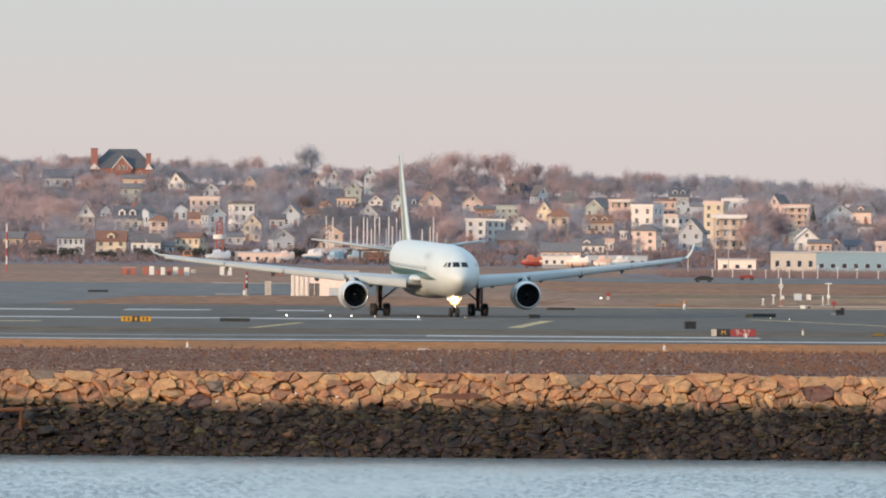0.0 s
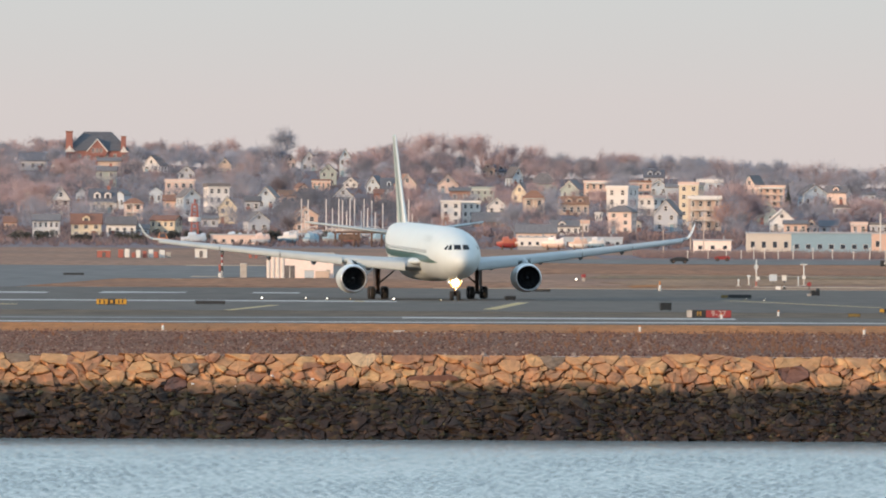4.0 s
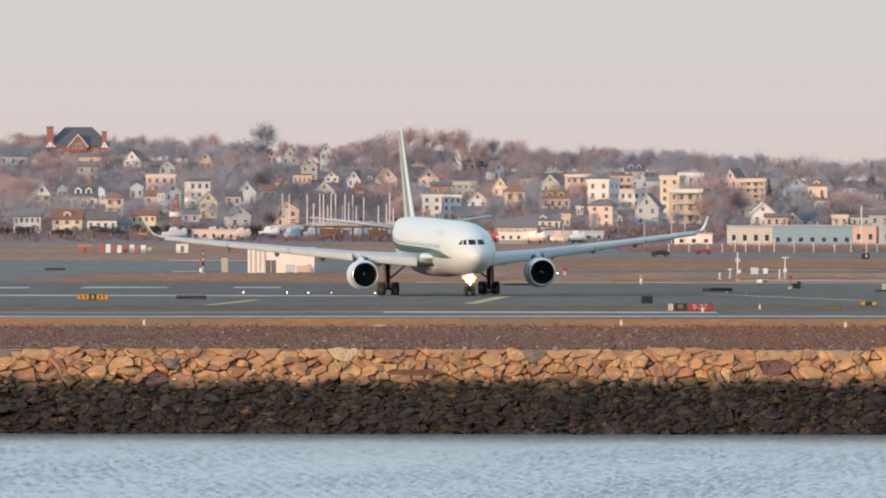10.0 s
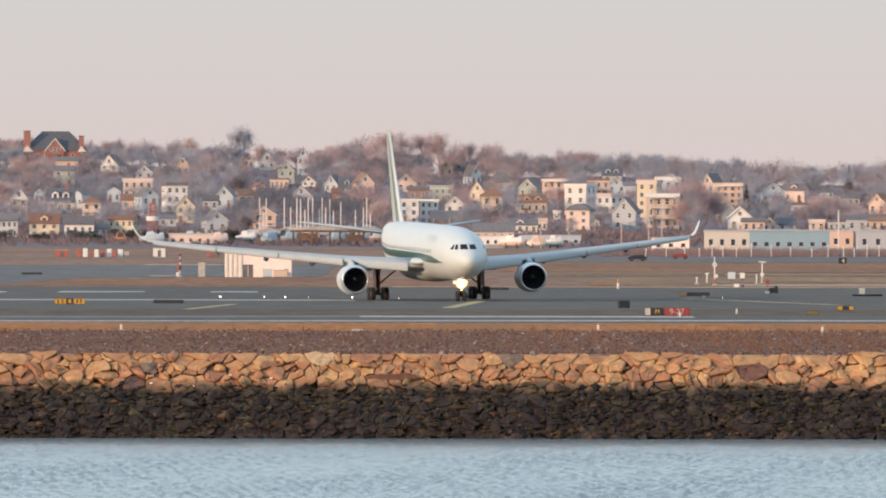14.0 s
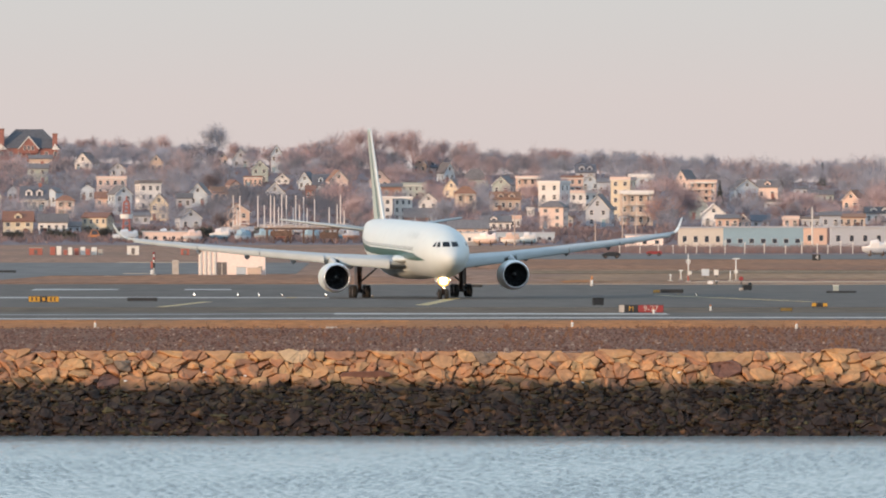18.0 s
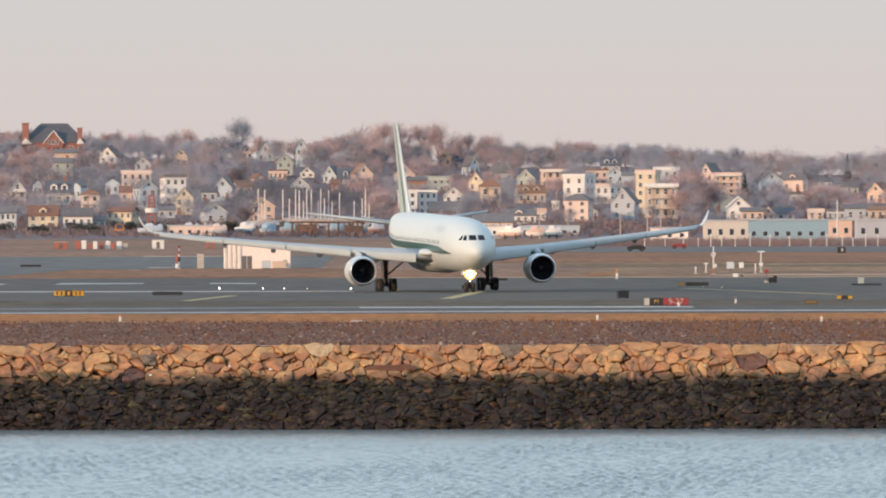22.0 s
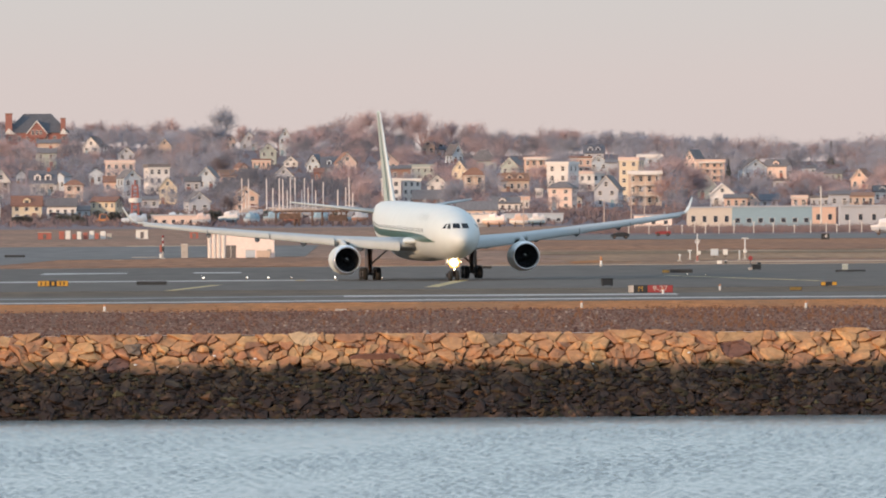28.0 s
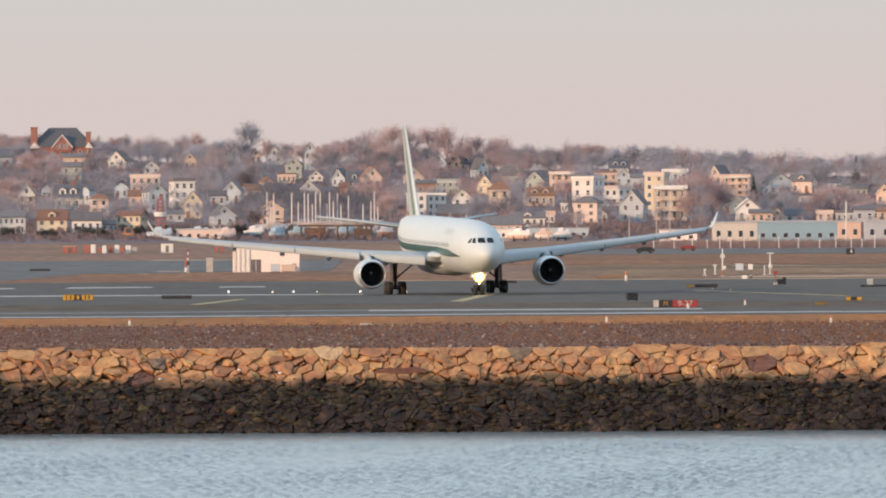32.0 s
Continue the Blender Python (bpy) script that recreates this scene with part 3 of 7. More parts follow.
def aircraft():
    plane = empty("airliner", pose(0, 0, 0), "white twin-engine wide-body airliner with green stripe, lamps on, on the runway", "airplane")
    bm = B()
    ss = [0.0, 0.12, 0.25, 0.5, 0.8, 1.2, 1.6, 2.1, 2.6, 3.2, 3.8, 4.5, 5.2, 6, 7, 8, 9.5, 12, 16, 20, 24, 28, 32, 36, 38, 40, 42, 44, 46, 48, 50, 52, 54, 55.6, 57.2, 58.6]
    skin(bm, [[hull(s, 2 * math.pi * k / 48) for k in range(48)] for s in ss])
    part("fuselage", bm, M["white_paint"], plane, "glossy white fuselage", smooth=True)
    # belly fairing
    bm = B()
    rows = []
    for k in range(29):
        s = 11.0 + k
        u = min(1.0, max(0.0, s - 13.0) / 9.0) * min(1.0, (39.0 - s) / 9.0)
        u = u * u * (3 - 2 * u)
        rows.append((s, 1.55 + 1.45 * u, 0.55 + 1.0 * u, 3.34 + 0.18 * u + 0.4 * sag(s)))
    skin(bm, [[(w * math.sin(a), NOSE + s, z + h * math.cos(a)) for a in (2 * math.pi * k / 36 for k in range(36))] for s, w, h, z in rows])
    part("belly_fairing", bm, M["white_paint"], plane, smooth=True)
    # green stripes on both flanks
    for side in (-1, 1):
        for name, top, low in (("stripe", [(4.2, 4.38), (6, 4.62), (8.5, 5.0), (16, 5.18), (38, 5.22), (46, 5.55), (54, 6.75), (57, 7.0)], [(4.2, 4.34), (6, 4.3), (8.5, 4.26), (16, 4.36), (38, 4.52), (46, 4.95), (54, 6.2), (57, 6.65)]),
                               ("pinstripe", [(8.5, 5.36), (38, 5.48), (46, 5.89), (54, 7.03)], [(8.5, 5.29), (38, 5.37), (46, 5.77), (54, 6.94)])):
            bm = B()
            rings = []
            for k in range(60):
                s = top[0][0] + (top[-1][0] - top[0][0]) * k / 59
                zc, w, h = body(s)
                zt, zl = lerp_table(top, s)[0] + sag(s), lerp_table(low, s)[0] + sag(s)
                ring = []
                for q in range(7):
                    z = zl + (zt - zl) * q / 6
                    c = max(-0.999, min(0.999, (z - zc) / h))
                    p = hull(s, math.acos(c), 0.012)
                    ring.append((p.x * side, p.y, p.z))
                rings.append(ring)
            skin(bm, rings, closed=False, cap=False)
            part(name, bm, M["green_paint" if name == "stripe" else "line_paint"], plane, "dark green stripe" if name == "stripe" else "thin grey-green line", smooth=True)
        # lettering too soft to read
        for k, (s0, s1) in enumerate(((8.6, 9.7), (10.0, 11.1), (11.4, 12.5), (12.8, 13.9))):
            bm = B()
            rings = [[(lambda p: (p.x * side, p.y, p.z))(hull(s0 + (s1 - s0) * i / 3, radians(48 + 14 * j / 4), 0.012)) for j in range(5)] for i in range(4)]
            skin(bm, rings, closed=False, cap=False)
            part("lettering_bar", bm, M["letter_grey"], plane, "pale grey lettering", smooth=True)
        # cabin windows
        for k in range(46):
            s = 9.2 + k * 0.82
            zc, w, h = body(s)
            c = math.acos(min(0.99, (5.52 + sag(s) + max(0, s - 40) * 0.04 - zc) / h))
            bm = B()
            ps = [hull(s + i * 0.13, c + j * 0.055, 0.016) for i, j in ((-1, -1), (1, -1), (1, 1), (-1, 1))]
            bm.faces.new([bm.verts.new((p.x * side, p.y, p.z)) for p in ps])
            part("cabin_window", bm, M["cabin_glass"], plane)
        # cabin doors
        for s in (7.3, 19.0, 40.5):
            bm = B()
            rings = [[(lambda p: (p.x * side, p.y, p.z))(hull(s + i * 0.5, radians(62 + 34 * j / 5), 0.008)) for j in range(6)] for i in (-1, 0, 1)]
            skin(bm, rings, closed=False, cap=False)
            part("cabin_door", bm, M["white_paint"], plane, smooth=True)
    # windscreen
    for q in (((-0.84, 5.37), (-0.10, 5.36), (-0.10, 5.88), (-0.74, 5.88)), ((0.84, 5.37), (0.10, 5.36), (0.10, 5.88), (0.74, 5.88)),
              ((-1.36, 5.36), (-1.04, 5.34), (-0.94, 5.86), (-1.13, 5.86)), ((-1.72, 5.38), (-1.48, 5.36), (-1.24, 5.84), (-1.36, 5.82)), ((2.12, 5.40), (1.98, 5.38), (1.76, 5.80), (1.88, 5.79))):
        bm = B()
        c = [Vector((*p, 0)) for p in q]
        rings = []
        for j in range(5):
            a, b = c[0].lerp(c[3], j / 4), c[1].lerp(c[2], j / 4)
            rings.append([hull_at(*a.lerp(b, i / 5).xy, out=0.03) for i in range(6)])
        skin(bm, rings, closed=False, cap=False)
        part("windscreen_pane", bm, M["cockpit_glass"], plane, "dark cockpit pane", smooth=True)
    for side in (-1, 1):
        # rounded fillet ahead of the wing's root
        rings = []
        for k in range(17):
            u = -1 + k / 8
            r = math.sqrt(max(0.0004, 1 - u * u))
            rings.append([(side * (2.3 + 1.25 * r * math.cos(a)), NOSE + 19.0 + 4.6 * u, 4.06 + 0.03 * u + 0.46 * r * math.sin(a)) for a in (2 * math.pi * q / 20 for q in range(20))])
        part("wing_root_fairing", skin(B(), rings), M["white_paint"], plane, smooth=True)
        # wing: root, kink, tip
        st = [(2.2, 16.6, 3.55, 12.2, 0.125), (5.5, 18.9, 3.83, 9.6, 0.12), (9.4, 21.6, 4.20, 7.4, 0.115), (15, 25.2, 4.80, 5.7, 0.11), (21, 29.1, 5.45, 4.2, 0.105), (26, 32.3, 6.02, 3.1, 0.10), (28.9, 34.2, 6.38, 2.5, 0.10)]
        part("wing", wing_mesh([(side * x, *r) for x, *r in st]), M["grey_paint"], plane, "pale grey swept wing", smooth=True)
        # slat: a paler leading edge
        for x0, x1 in ((3.9, 8.6), (10.1, 16.2), (16.3, 22.2), (22.3, 28.3)):
            lead = []
            for x in (x0, x0 + 0.03, x0 * 0.7 + x1 * 0.3, x0 * 0.3 + x1 * 0.7, x1 - 0.03, x1):
                s, z, c, t = lerp_table(st, x)
                hh = 1.32 - 0.031 * x
                hh *= 0.86
                lead.append([(side * x, NOSE + s - 0.42 + a, z - 0.14 + b * hh) for a, b in ((0.22, -0.49), (0.10, -0.44), (0.05, -0.30), (0.04, -0.05), (0.10, 0.20), (0.22, 0.38), (0.42, 0.47), (0.75, 0.50), (1.15, 0.48), (1.15, -0.30), (0.5, -0.46))])
            part("slat", skin(B(), lead), M["slat_paint"], plane, "extended pale grey slat", smooth=True)
        wl_ = [(28.9, 34.2, 6.38, 2.5, 0.10), (29.3, 34.8, 6.62, 2.0, 0.09), (29.7, 35.6, 7.15, 1.5, 0.08), (30.1, 36.5, 8.0, 0.8, 0.07)]
        bm = B()
        rings = []
        for i, (x, s, z, c, t) in enumerate(wl_):
            lean = radians((0, 35, 60, 66)[i])
            rings.append([(side * (x - b * math.sin(lean)), NOSE + s + a, z + b * math.cos(lean)) for a, b in foil(c, t)])
        skin(bm, rings)
        part("winglet", bm, M["white_paint"], plane, smooth=True)
        for x, s0, L, z in ((6.6, 24.5, 5.2, 3.45), (12.2, 27.2, 4.4, 4.05), (16.8, 29.4, 3.6, 4.55), (21.6, 31.8, 2.8, 5.1)):
            bm = B()
            pr = [(0, 0.03), (0.18, 0.6), (0.45, 1.0), (0.75, 0.7), (1, 0.05)]
            skin(bm, [[(side * x + 0.22 * r * math.cos(2 * math.pi * k / 12), NOSE + s0 + u * L, z - 0.12 + 0.30 * r * math.sin(2 * math.pi * k / 12)) for k in range(12)] for u, r in pr])
            part("flap_fairing", bm, M["fairing"], plane, smooth=True)
        # tailplane
        part("tailplane", wing_mesh([(side * x, s, z, c, t) for x, s, z, c, t in ((0.6, 49.2, 6.88, 5.8, 0.10), (5, 52.2, 7.50, 3.9, 0.095), (9.7, 55.5, 8.15, 2.0, 0.09))]), M["grey_paint"], plane, smooth=True)
        # engine
        eng = new("engine")
        eng.parent = plane
        ex, es, ez = side * 9.34 + 0.05, 18.0, 2.27 + 0.04 * side
        eng.matrix_basis = Matrix.Translation((ex, NOSE + es, ez))
        bm = B()
        lathe(bm, [(0.62, 1.478), (0.9, 1.51), (1.3, 1.555), (2.4, 1.56), (3.6, 1.47), (4.7, 1.28), (5.3, 1.12), (5.3, 1.02), (4.6, 1.05)])
        part("cowling", bm, M["white_paint"], eng, "white engine cowling", smooth=True)
        bm = B()
        lathe(bm, [(0.62, 1.48), (0.42, 1.455), (0.22, 1.42), (0.08, 1.375), (0.0, 1.32), (0.04, 1.27), (0.16, 1.235), (0.34, 1.22)], n=48)
        part("inlet_lip", bm, M["lip"], eng, "bright metal inlet lip", smooth=True)
        bm = B()
        lathe(bm, [(0.34, 1.22), (0.8, 1.25), (1.4, 1.27), (1.55, 1.27), (1.55, 0.02)], n=48)
        part("inlet_duct", bm, M["duct"], eng, smooth=True)
        bm = B()
        for k in range(30):
            a0 = 2 * math.pi * k / 30
            pts = []
            for r, tw in ((0.30, 0.5), (0.75, 0.36), (1.25, 0.24)):
                for d in (-1, 1):
                    a = a0 + d * tw * 0.09 / max(r, 0.3) * 0.9
                    pts.append(bm.verts.new((r * math.cos(a), 1.36 + d * 0.11 * tw * 2, r * math.sin(a))))
            bm.faces.new((pts[0], pts[1], pts[3], pts[2]))
            bm.faces.new((pts[2], pts[3], pts[5], pts[4]))
        part("fan", bm, M["fan"], eng, "dark fan blades")["kind"] = "stuff"
        bm = B()
        lathe(bm, [(0.86, 0.01), (0.92, 0.1), (1.1, 0.22), (1.34, 0.30)], n=24)
        spin = part("spinner", bm, M["duct"], eng, "dark spinner with a pale mark", smooth=True)
        bm = B()
        skin(bm, [[(r * math.cos(t), 0.9 + (r - 0.05) * 1.0 - 0.02, r * math.sin(t)) for r in (0.06, 0.16)] for t in (0.3, 0.8, 1.3, 1.8, 2.3)], closed=False, cap=False)
        part("spinner_mark", bm, M["post_white"], spin)
        bm = B()
        lathe(bm, [(4.4, 0.85), (5.6, 0.78), (6.6, 0.5), (6.6, 0.42), (5.8, 0.4), (7.2, 0.05)], n=28)
        part("exhaust_core", bm, M["dark_steel"], eng, smooth=True)
        bm = B()
        skin(bm, [[(w * math.cos(2 * math.pi * k / 12), y, zb + (zt - zb) * (0.5 + 0.5 * math.sin(2 * math.pi * k / 12))) for k in range(12)] for y, w, zb, zt in ((1.0, 0.05, 1.4, 1.6), (2.0, 0.26, 1.2, 1.85), (3.6, 0.30, 1.0, 2.1), (6.0, 0.3, 1.0, 2.0), (8.4, 0.1, 1.4, 1.9))])
        part("pylon", bm, M["grey_paint"], eng, smooth=True)
        # main gear
        gear = new("main_gear")
        gear.parent = plane
        gear.matrix_basis = Matrix.Translation((side * 5.34, 0, 0))
        bm = B()
        tube(bm, (0, 0, 0.7), (-side * 0.05, 0, 3.9), 0.20, 0.24, 12)
        tube(bm, (0, 0, 1.6), (-side * 2.2, 0.2, 3.4), 0.09, 0.09, 8)
        tube(bm, (0, -0.1, 1.5), (0, -1.9, 3.6), 0.07, 0.07, 8)
        part("strut", bm, M["steel"], gear, smooth=True)
        bm = B()
        box(bm, -0.14, 0.14, -1.15, 1.15, 0.52, 0.80, 0.05)
        for yy in (-0.99, 0.99):
            tube(bm, (-0.75, yy, 0.69), (0.75, yy, 0.69), 0.09, n=8)
        part("bogie_beam", bm, M["dark_steel"], gear)
        bm = B()
        box(bm, side * 0.32, side * 0.40, -1.0, 0.9, 1.35, 3.5, 0.02)
        part("gear_door", bm, M["steel"], gear)
        for yy in (-0.99, 0.99):
            for xx in (-0.70, 0.70):
                wheel(gear, xx, yy, 0.69, 0.69, 0.50)
    # fin
    fin_rows = ((7.2, 45.6, 8.0, 0.075), (8.0, 46.6, 7.2, 0.075), (11, 49.6, 5.4, 0.075), (14, 52.4, 4.1, 0.075), (17.4, 55.45, 2.6, 0.075), (17.7, 55.95, 2.1, 0.05))
    bm = B()
    skin(bm, [[(b, NOSE + s + a, z) for a, b in foil(c, t)] for z, s, c, t in fin_rows])
    part("fin", bm, M["fin_paint"], plane, "pale grey-green tail fin", smooth=True)
    for side in (-1, 1):        # a dark green band down the middle of each face
        rings = []
        for z, s, c, t in fin_rows[:-1]:
            rings.append([(side * (b + 0.014), NOSE + s + a, z) for a, b in foil(c, t, 28)[8:11]])
        part("fin_band", skin(B(), rings, closed=False, cap=False), M["green_paint"], plane, "dark green band", smooth=True)
    bm = B()
    rings = []
    for z, s, c, t in fin_rows[:-1]:
        f = foil(c, t, 28)
        edge = f[48:56] + f[:9]
        rings.append([(b * 1.0 + (0.012 if b > 0 else -0.012), NOSE + s + a - 0.012, z) for a, b in edge])
    skin(bm, rings, closed=False, cap=False)
    part("fin_leading_edge", bm, M["white_paint"], plane, "pale leading edge", smooth=True)
    # nose gear with its lamp
    ng = new("nose_gear")
    ng.parent = plane
    ng.matrix_basis = Matrix.Translation((0, NOSE + 6.67, 0))
    bm = B()
    tube(bm, (0, 0, 0.5), (0, 0.1, 2.7), 0.13, 0.16, 12)
    tube(bm, (0, 0.1, 1.3), (0, 1.5, 2.6), 0.07, 0.07, 8)
    tube(bm, (-0.36, 0, 0.525), (0.36, 0, 0.525), 0.07, n=8)
    part("strut", bm, M["steel"], ng, smooth=True)
    for xx in (-0.36, 0.36):
        wheel(ng, xx, 0, 0.525, 0.525, 0.36)
        bm = B()
        box(bm, xx * 1.75 - 0.02, xx * 1.75 + 0.02, -0.5, 1.3, 1.75, 2.7, 0.01)
        part("gear_door", bm, M["white_paint"], ng)
    # one real lamp; the three tiny ones are added to give its glare a star outline
    for xx, zz, rr in ((0.0, 1.86, 0.60), (-0.64, 1.98, 0.08), (0.64, 1.96, 0.08), (0.02, 1.18, 0.08)):
        bm = B()
        lathe(bm, [(-0.16, rr), (-0.10, rr * 1.05), (0.05, rr * 0.9), (0.22, rr * 0.4), (0.26, 0.02)], (xx, -0.12, zz), 20)
        lamp = part("lamp_housing", bm, M["dark_steel"], ng, smooth=True)
        # amber disc added behind the lens to imitate the lamp's halo
        bm = B()
        lathe(bm, [(-0.20, 0.01), (-0.19, rr * 0.6), (-0.16, rr * 0.97)], (xx, -0.12, zz), 20)
        part("reflector", bm, M["reflector_glow"], lamp, "glowing amber disc in place of the lamp's halo", smooth=True)
        bm = B()
        lathe(bm, [(-0.27, 0.01), (-0.26, rr * 0.4), (-0.21, rr * 0.62)], (xx, -0.12, zz), 20)
        part("lamp_lens", bm, M["lamp_glow"], lamp, "glowing warm white lens", smooth=True)
    for k in range(3):
        bm = B()
        tube(bm, (0, NOSE + 14 + 11 * k, 7.95), (0.0, NOSE + 14.35 + 11 * k, 8.4), 0.05, 0.03, 6)
        part("aerial", bm, M["grey_paint"], plane)
    bm = B()
    tube(bm, (0, NOSE + 17, 2.45), (0, NOSE + 17.3, 2.05), 0.06, 0.04, 6)
    part("aerial", bm, M["grey_paint"], plane)
    return plane


def wheel(parent, x, y, z, r, w):
    bm = B()
    pr = [(-w / 2, r * 0.6), (-w / 2, r * 0.86), (-w * 0.36, r * 0.97), (0, r), (w * 0.36, r * 0.97), (w / 2, r * 0.86), (w / 2, r * 0.6)]
    n = 24
    skin(bm, [[(a, q * math.cos(2 * math.pi * k / n), q * math.sin(2 * math.pi * k / n)) for k in range(n)] for a, q in pr], cap=False)
    ob = part("wheel", bm, M["tyre"], parent, smooth=True)
    ob.location = (x, y, z)
    bm = B()
    skin(bm, [[(a, q * math.cos(2 * math.pi * k / 16), q * math.sin(2 * math.pi * k / 16)) for k in range(16)] for a, q in ((-w * 0.42, r * 0.2), (-w * 0.40, r * 0.61), (w * 0.40, r * 0.61), (w * 0.42, r * 0.2))])
    part("rim", bm, M["steel"], ob, "grey metal rim")
    return ob


airliner = aircraft()


# ---------------------------------------------------------------- things on the airfield
M["olive_panel"] = mat("weathered_olive_panel", (0.17, 0.115, 0.03), 0.7, vary=0.3, size=0.2)
def thing(name, bm, material, x, y, z, label, category, group="", rz=0.0, smooth=False):
    ob = part(name, bm, material, smooth=smooth)
    ob.matrix_world = pose(x, y, z, 0, 0, rz)
    return tagged(ob, label, category, group)


def edge_marker(x, y, cap):
    """A short white post with a coloured top."""
    e = empty("edge_marker", pose(x, y, 0), "short white edge marker post with an orange top", "marker post", "posts along the verge")
    bm = B()
    tube(bm, (0, 0, 0.02), (0, 0, 0.42), 0.10, 0.09, 10)
    part("post", bm, M["post_white"], e, smooth=True)
    bm = B()
    tube(bm, (0, 0, 0.42), (0, 0, 0.56), 0.095, 0.07, 10)
    part("cap", bm, M[cap], e, "orange cap", smooth=True)
    bm = B()
    tube(bm, (0, 0, 0.0), (0, 0, 0.05), 0.2, 0.18, 10)
    part("base", bm, M["concrete"], e)


for x, y in ((-22.6, 1087), (15.1, 1093), (32.4, 1077), (30.1, 1262), (24.1, 1222)):
    edge_marker(x, y, "orange")


def edge_light(x, y, glowing, r=0.15):
    e = empty("edge_light", pose(x, y, 0), "low taxiway edge light, glowing white" if glowing == "edge_glow" else "low taxiway light, glowing amber", "edge light", "taxiway edge lights")
    r *= 0.40
    bm = B()
    tube(bm, (0, 0, 0.04), (0, 0, 0.18), 0.05, 0.05, 8)
    part("stem", bm, M["yellow_paint"], e)
    bm = B()
    bmesh.ops.create_uvsphere(bm, u_segments=14, v_segments=8, radius=r, matrix=Matrix.Translation((0, 0, 0.16 + r * 0.7)))
    part("lens", bm, M[glowing], e, "glowing lens", smooth=True)


for x, y, r in ((-19.85, 1459, 0.22), (-15.2, 1457, 0.19), (-12.95, 1455, 0.18), (-5.87, 1451, 0.2), (-0.94, 1448, 0.08), (-10.5, 1457, 0.11)):
    edge_light(x, y, "edge_glow", r)
edge_light(41.1, 1306, "amber_glow", 0.24)
edge_light(41.55, 1306, "amber_glow", 0.18)
edge_light(31.8, 1480, "edge_glow", 0.08)
edge_light(33.5, 1468, "edge_glow", 0.08)


def board(name, x, y, w, h, panels, label, rz=0.0, legs=3, glyphs=()):
    """A low guidance sign: a box on legs with coloured panels; glyphs are drawn by the caller."""
    e = empty(name, pose(x, y, 0, 0, 0, rz), label, "airfield sign")
    bm = B()
    box(bm, -w / 2, w / 2, 0.0, 0.28, 0.10, 0.10 + h, 0.02)
    part("cabinet", bm, M["black_paint"], e, "black metal cabinet")
    for a, b, m in panels:
        bm = B()
        box(bm, -w / 2 + a * w + 0.02, -w / 2 + b * w - 0.02, -0.025, -0.004, 0.13, 0.07 + h, 0.004)
        part("panel", bm, M[m], e)
    for k in range(legs):
        bm = B()
        xx = -w * 0.42 + 0.84 * w * k / (legs - 1)
        tube(bm, (xx, 0.14, 0.03), (xx, 0.14, 0.12), 0.05, n=8)
        part("leg", bm, M["dark_steel"], e)
    return e


def lettering(parent, text, x, z, size, material, y=-0.03, name="lettering"):
    """Raised characters of the built-in font, as a mesh."""
    cu = bpy.data.curves.new(name, "FONT")
    cu.body, cu.size, cu.extrude, cu.align_x, cu.align_y = text, size, 0.004, "CENTER", "CENTER"
    tmp = bpy.data.objects.new(name, cu)
    scene.collection.objects.link(tmp)
    dg = bpy.context.evaluated_depsgraph_get()
    me = bpy.data.meshes.new_from_object(tmp.evaluated_get(dg))
    bpy.data.objects.remove(tmp)
    me.materials.clear()
    me.materials.append(material)
    ob = new(name, me)
    ob.parent = parent
    ob.matrix_basis = pose(x, y, z, 90, 0, 0)
    return ob


sg = board("runway_sign", 23.12, 1229, 4.0, 0.70, ((0.0, 0.13, "concrete"), (0.13, 0.43, "black_paint"), (0.43, 1.0, "red_paint")), "low runway sign, red panel with white numbers 9-27", legs=5)
lettering(sg, "9-27", 0.86, 0.45, 0.74, M["concrete"])
lettering(sg, "M", -0.88, 0.45, 0.56, M["yellow_paint"])
sg = board("taxiway_sign", -33.4, 1362, 3.0, 0.56, ((0.0, 0.38, "yellow_paint"), (0.62, 1.0, "yellow_paint"), (0.38, 0.62, "black_paint")), "low yellow and black taxiway sign", legs=4)
for k in (-1.15, -0.72, 0.72, 1.1):
    bm = B()
    box(bm, k - 0.07, k + 0.07, -0.04, -0.028, 0.2, 0.56)
    part("lettering_bar", bm, M["black_paint"], sg)
bm = B()
box(bm, -0.13, 0.13, -0.04, -0.028, 0.2, 0.56)
part("lettering_bar", bm, M["yellow_paint"], sg)
for x, y, w, h, m in ((-23.9, 1376, 3.0, 0.34, "black_paint"), (-53.2, 1950, 2.9, 0.30, "black_paint"), (31.7, 1506, 2.5, 0.38, "black_paint"), (10.1, 1608, 3.3, 0.3, "black_paint")):
    board("taxiway_sign", x, y, w, h, ((0.0, 1.0, m),), "black back of a low taxiway sign", legs=3)
sg = board("taxiway_sign", 30.0, 1505, 0.75, 0.34, ((0.0, 1.0, "olive_panel"),), "small dull yellow taxiway sign", legs=2)
board("taxiway_sign", 36.6, 1247, 1.1, 0.32, ((0.0, 1.0, "olive_panel"),), "small weathered olive taxiway sign", legs=2)
board("taxiway_sign", 41.35, 1302, 1.5, 0.36, ((0.0, 0.3, "yellow_paint"), (0.3, 0.7, "black_paint"), (0.7, 1.0, "yellow_paint")), "small yellow and black sign behind amber lights", legs=2)


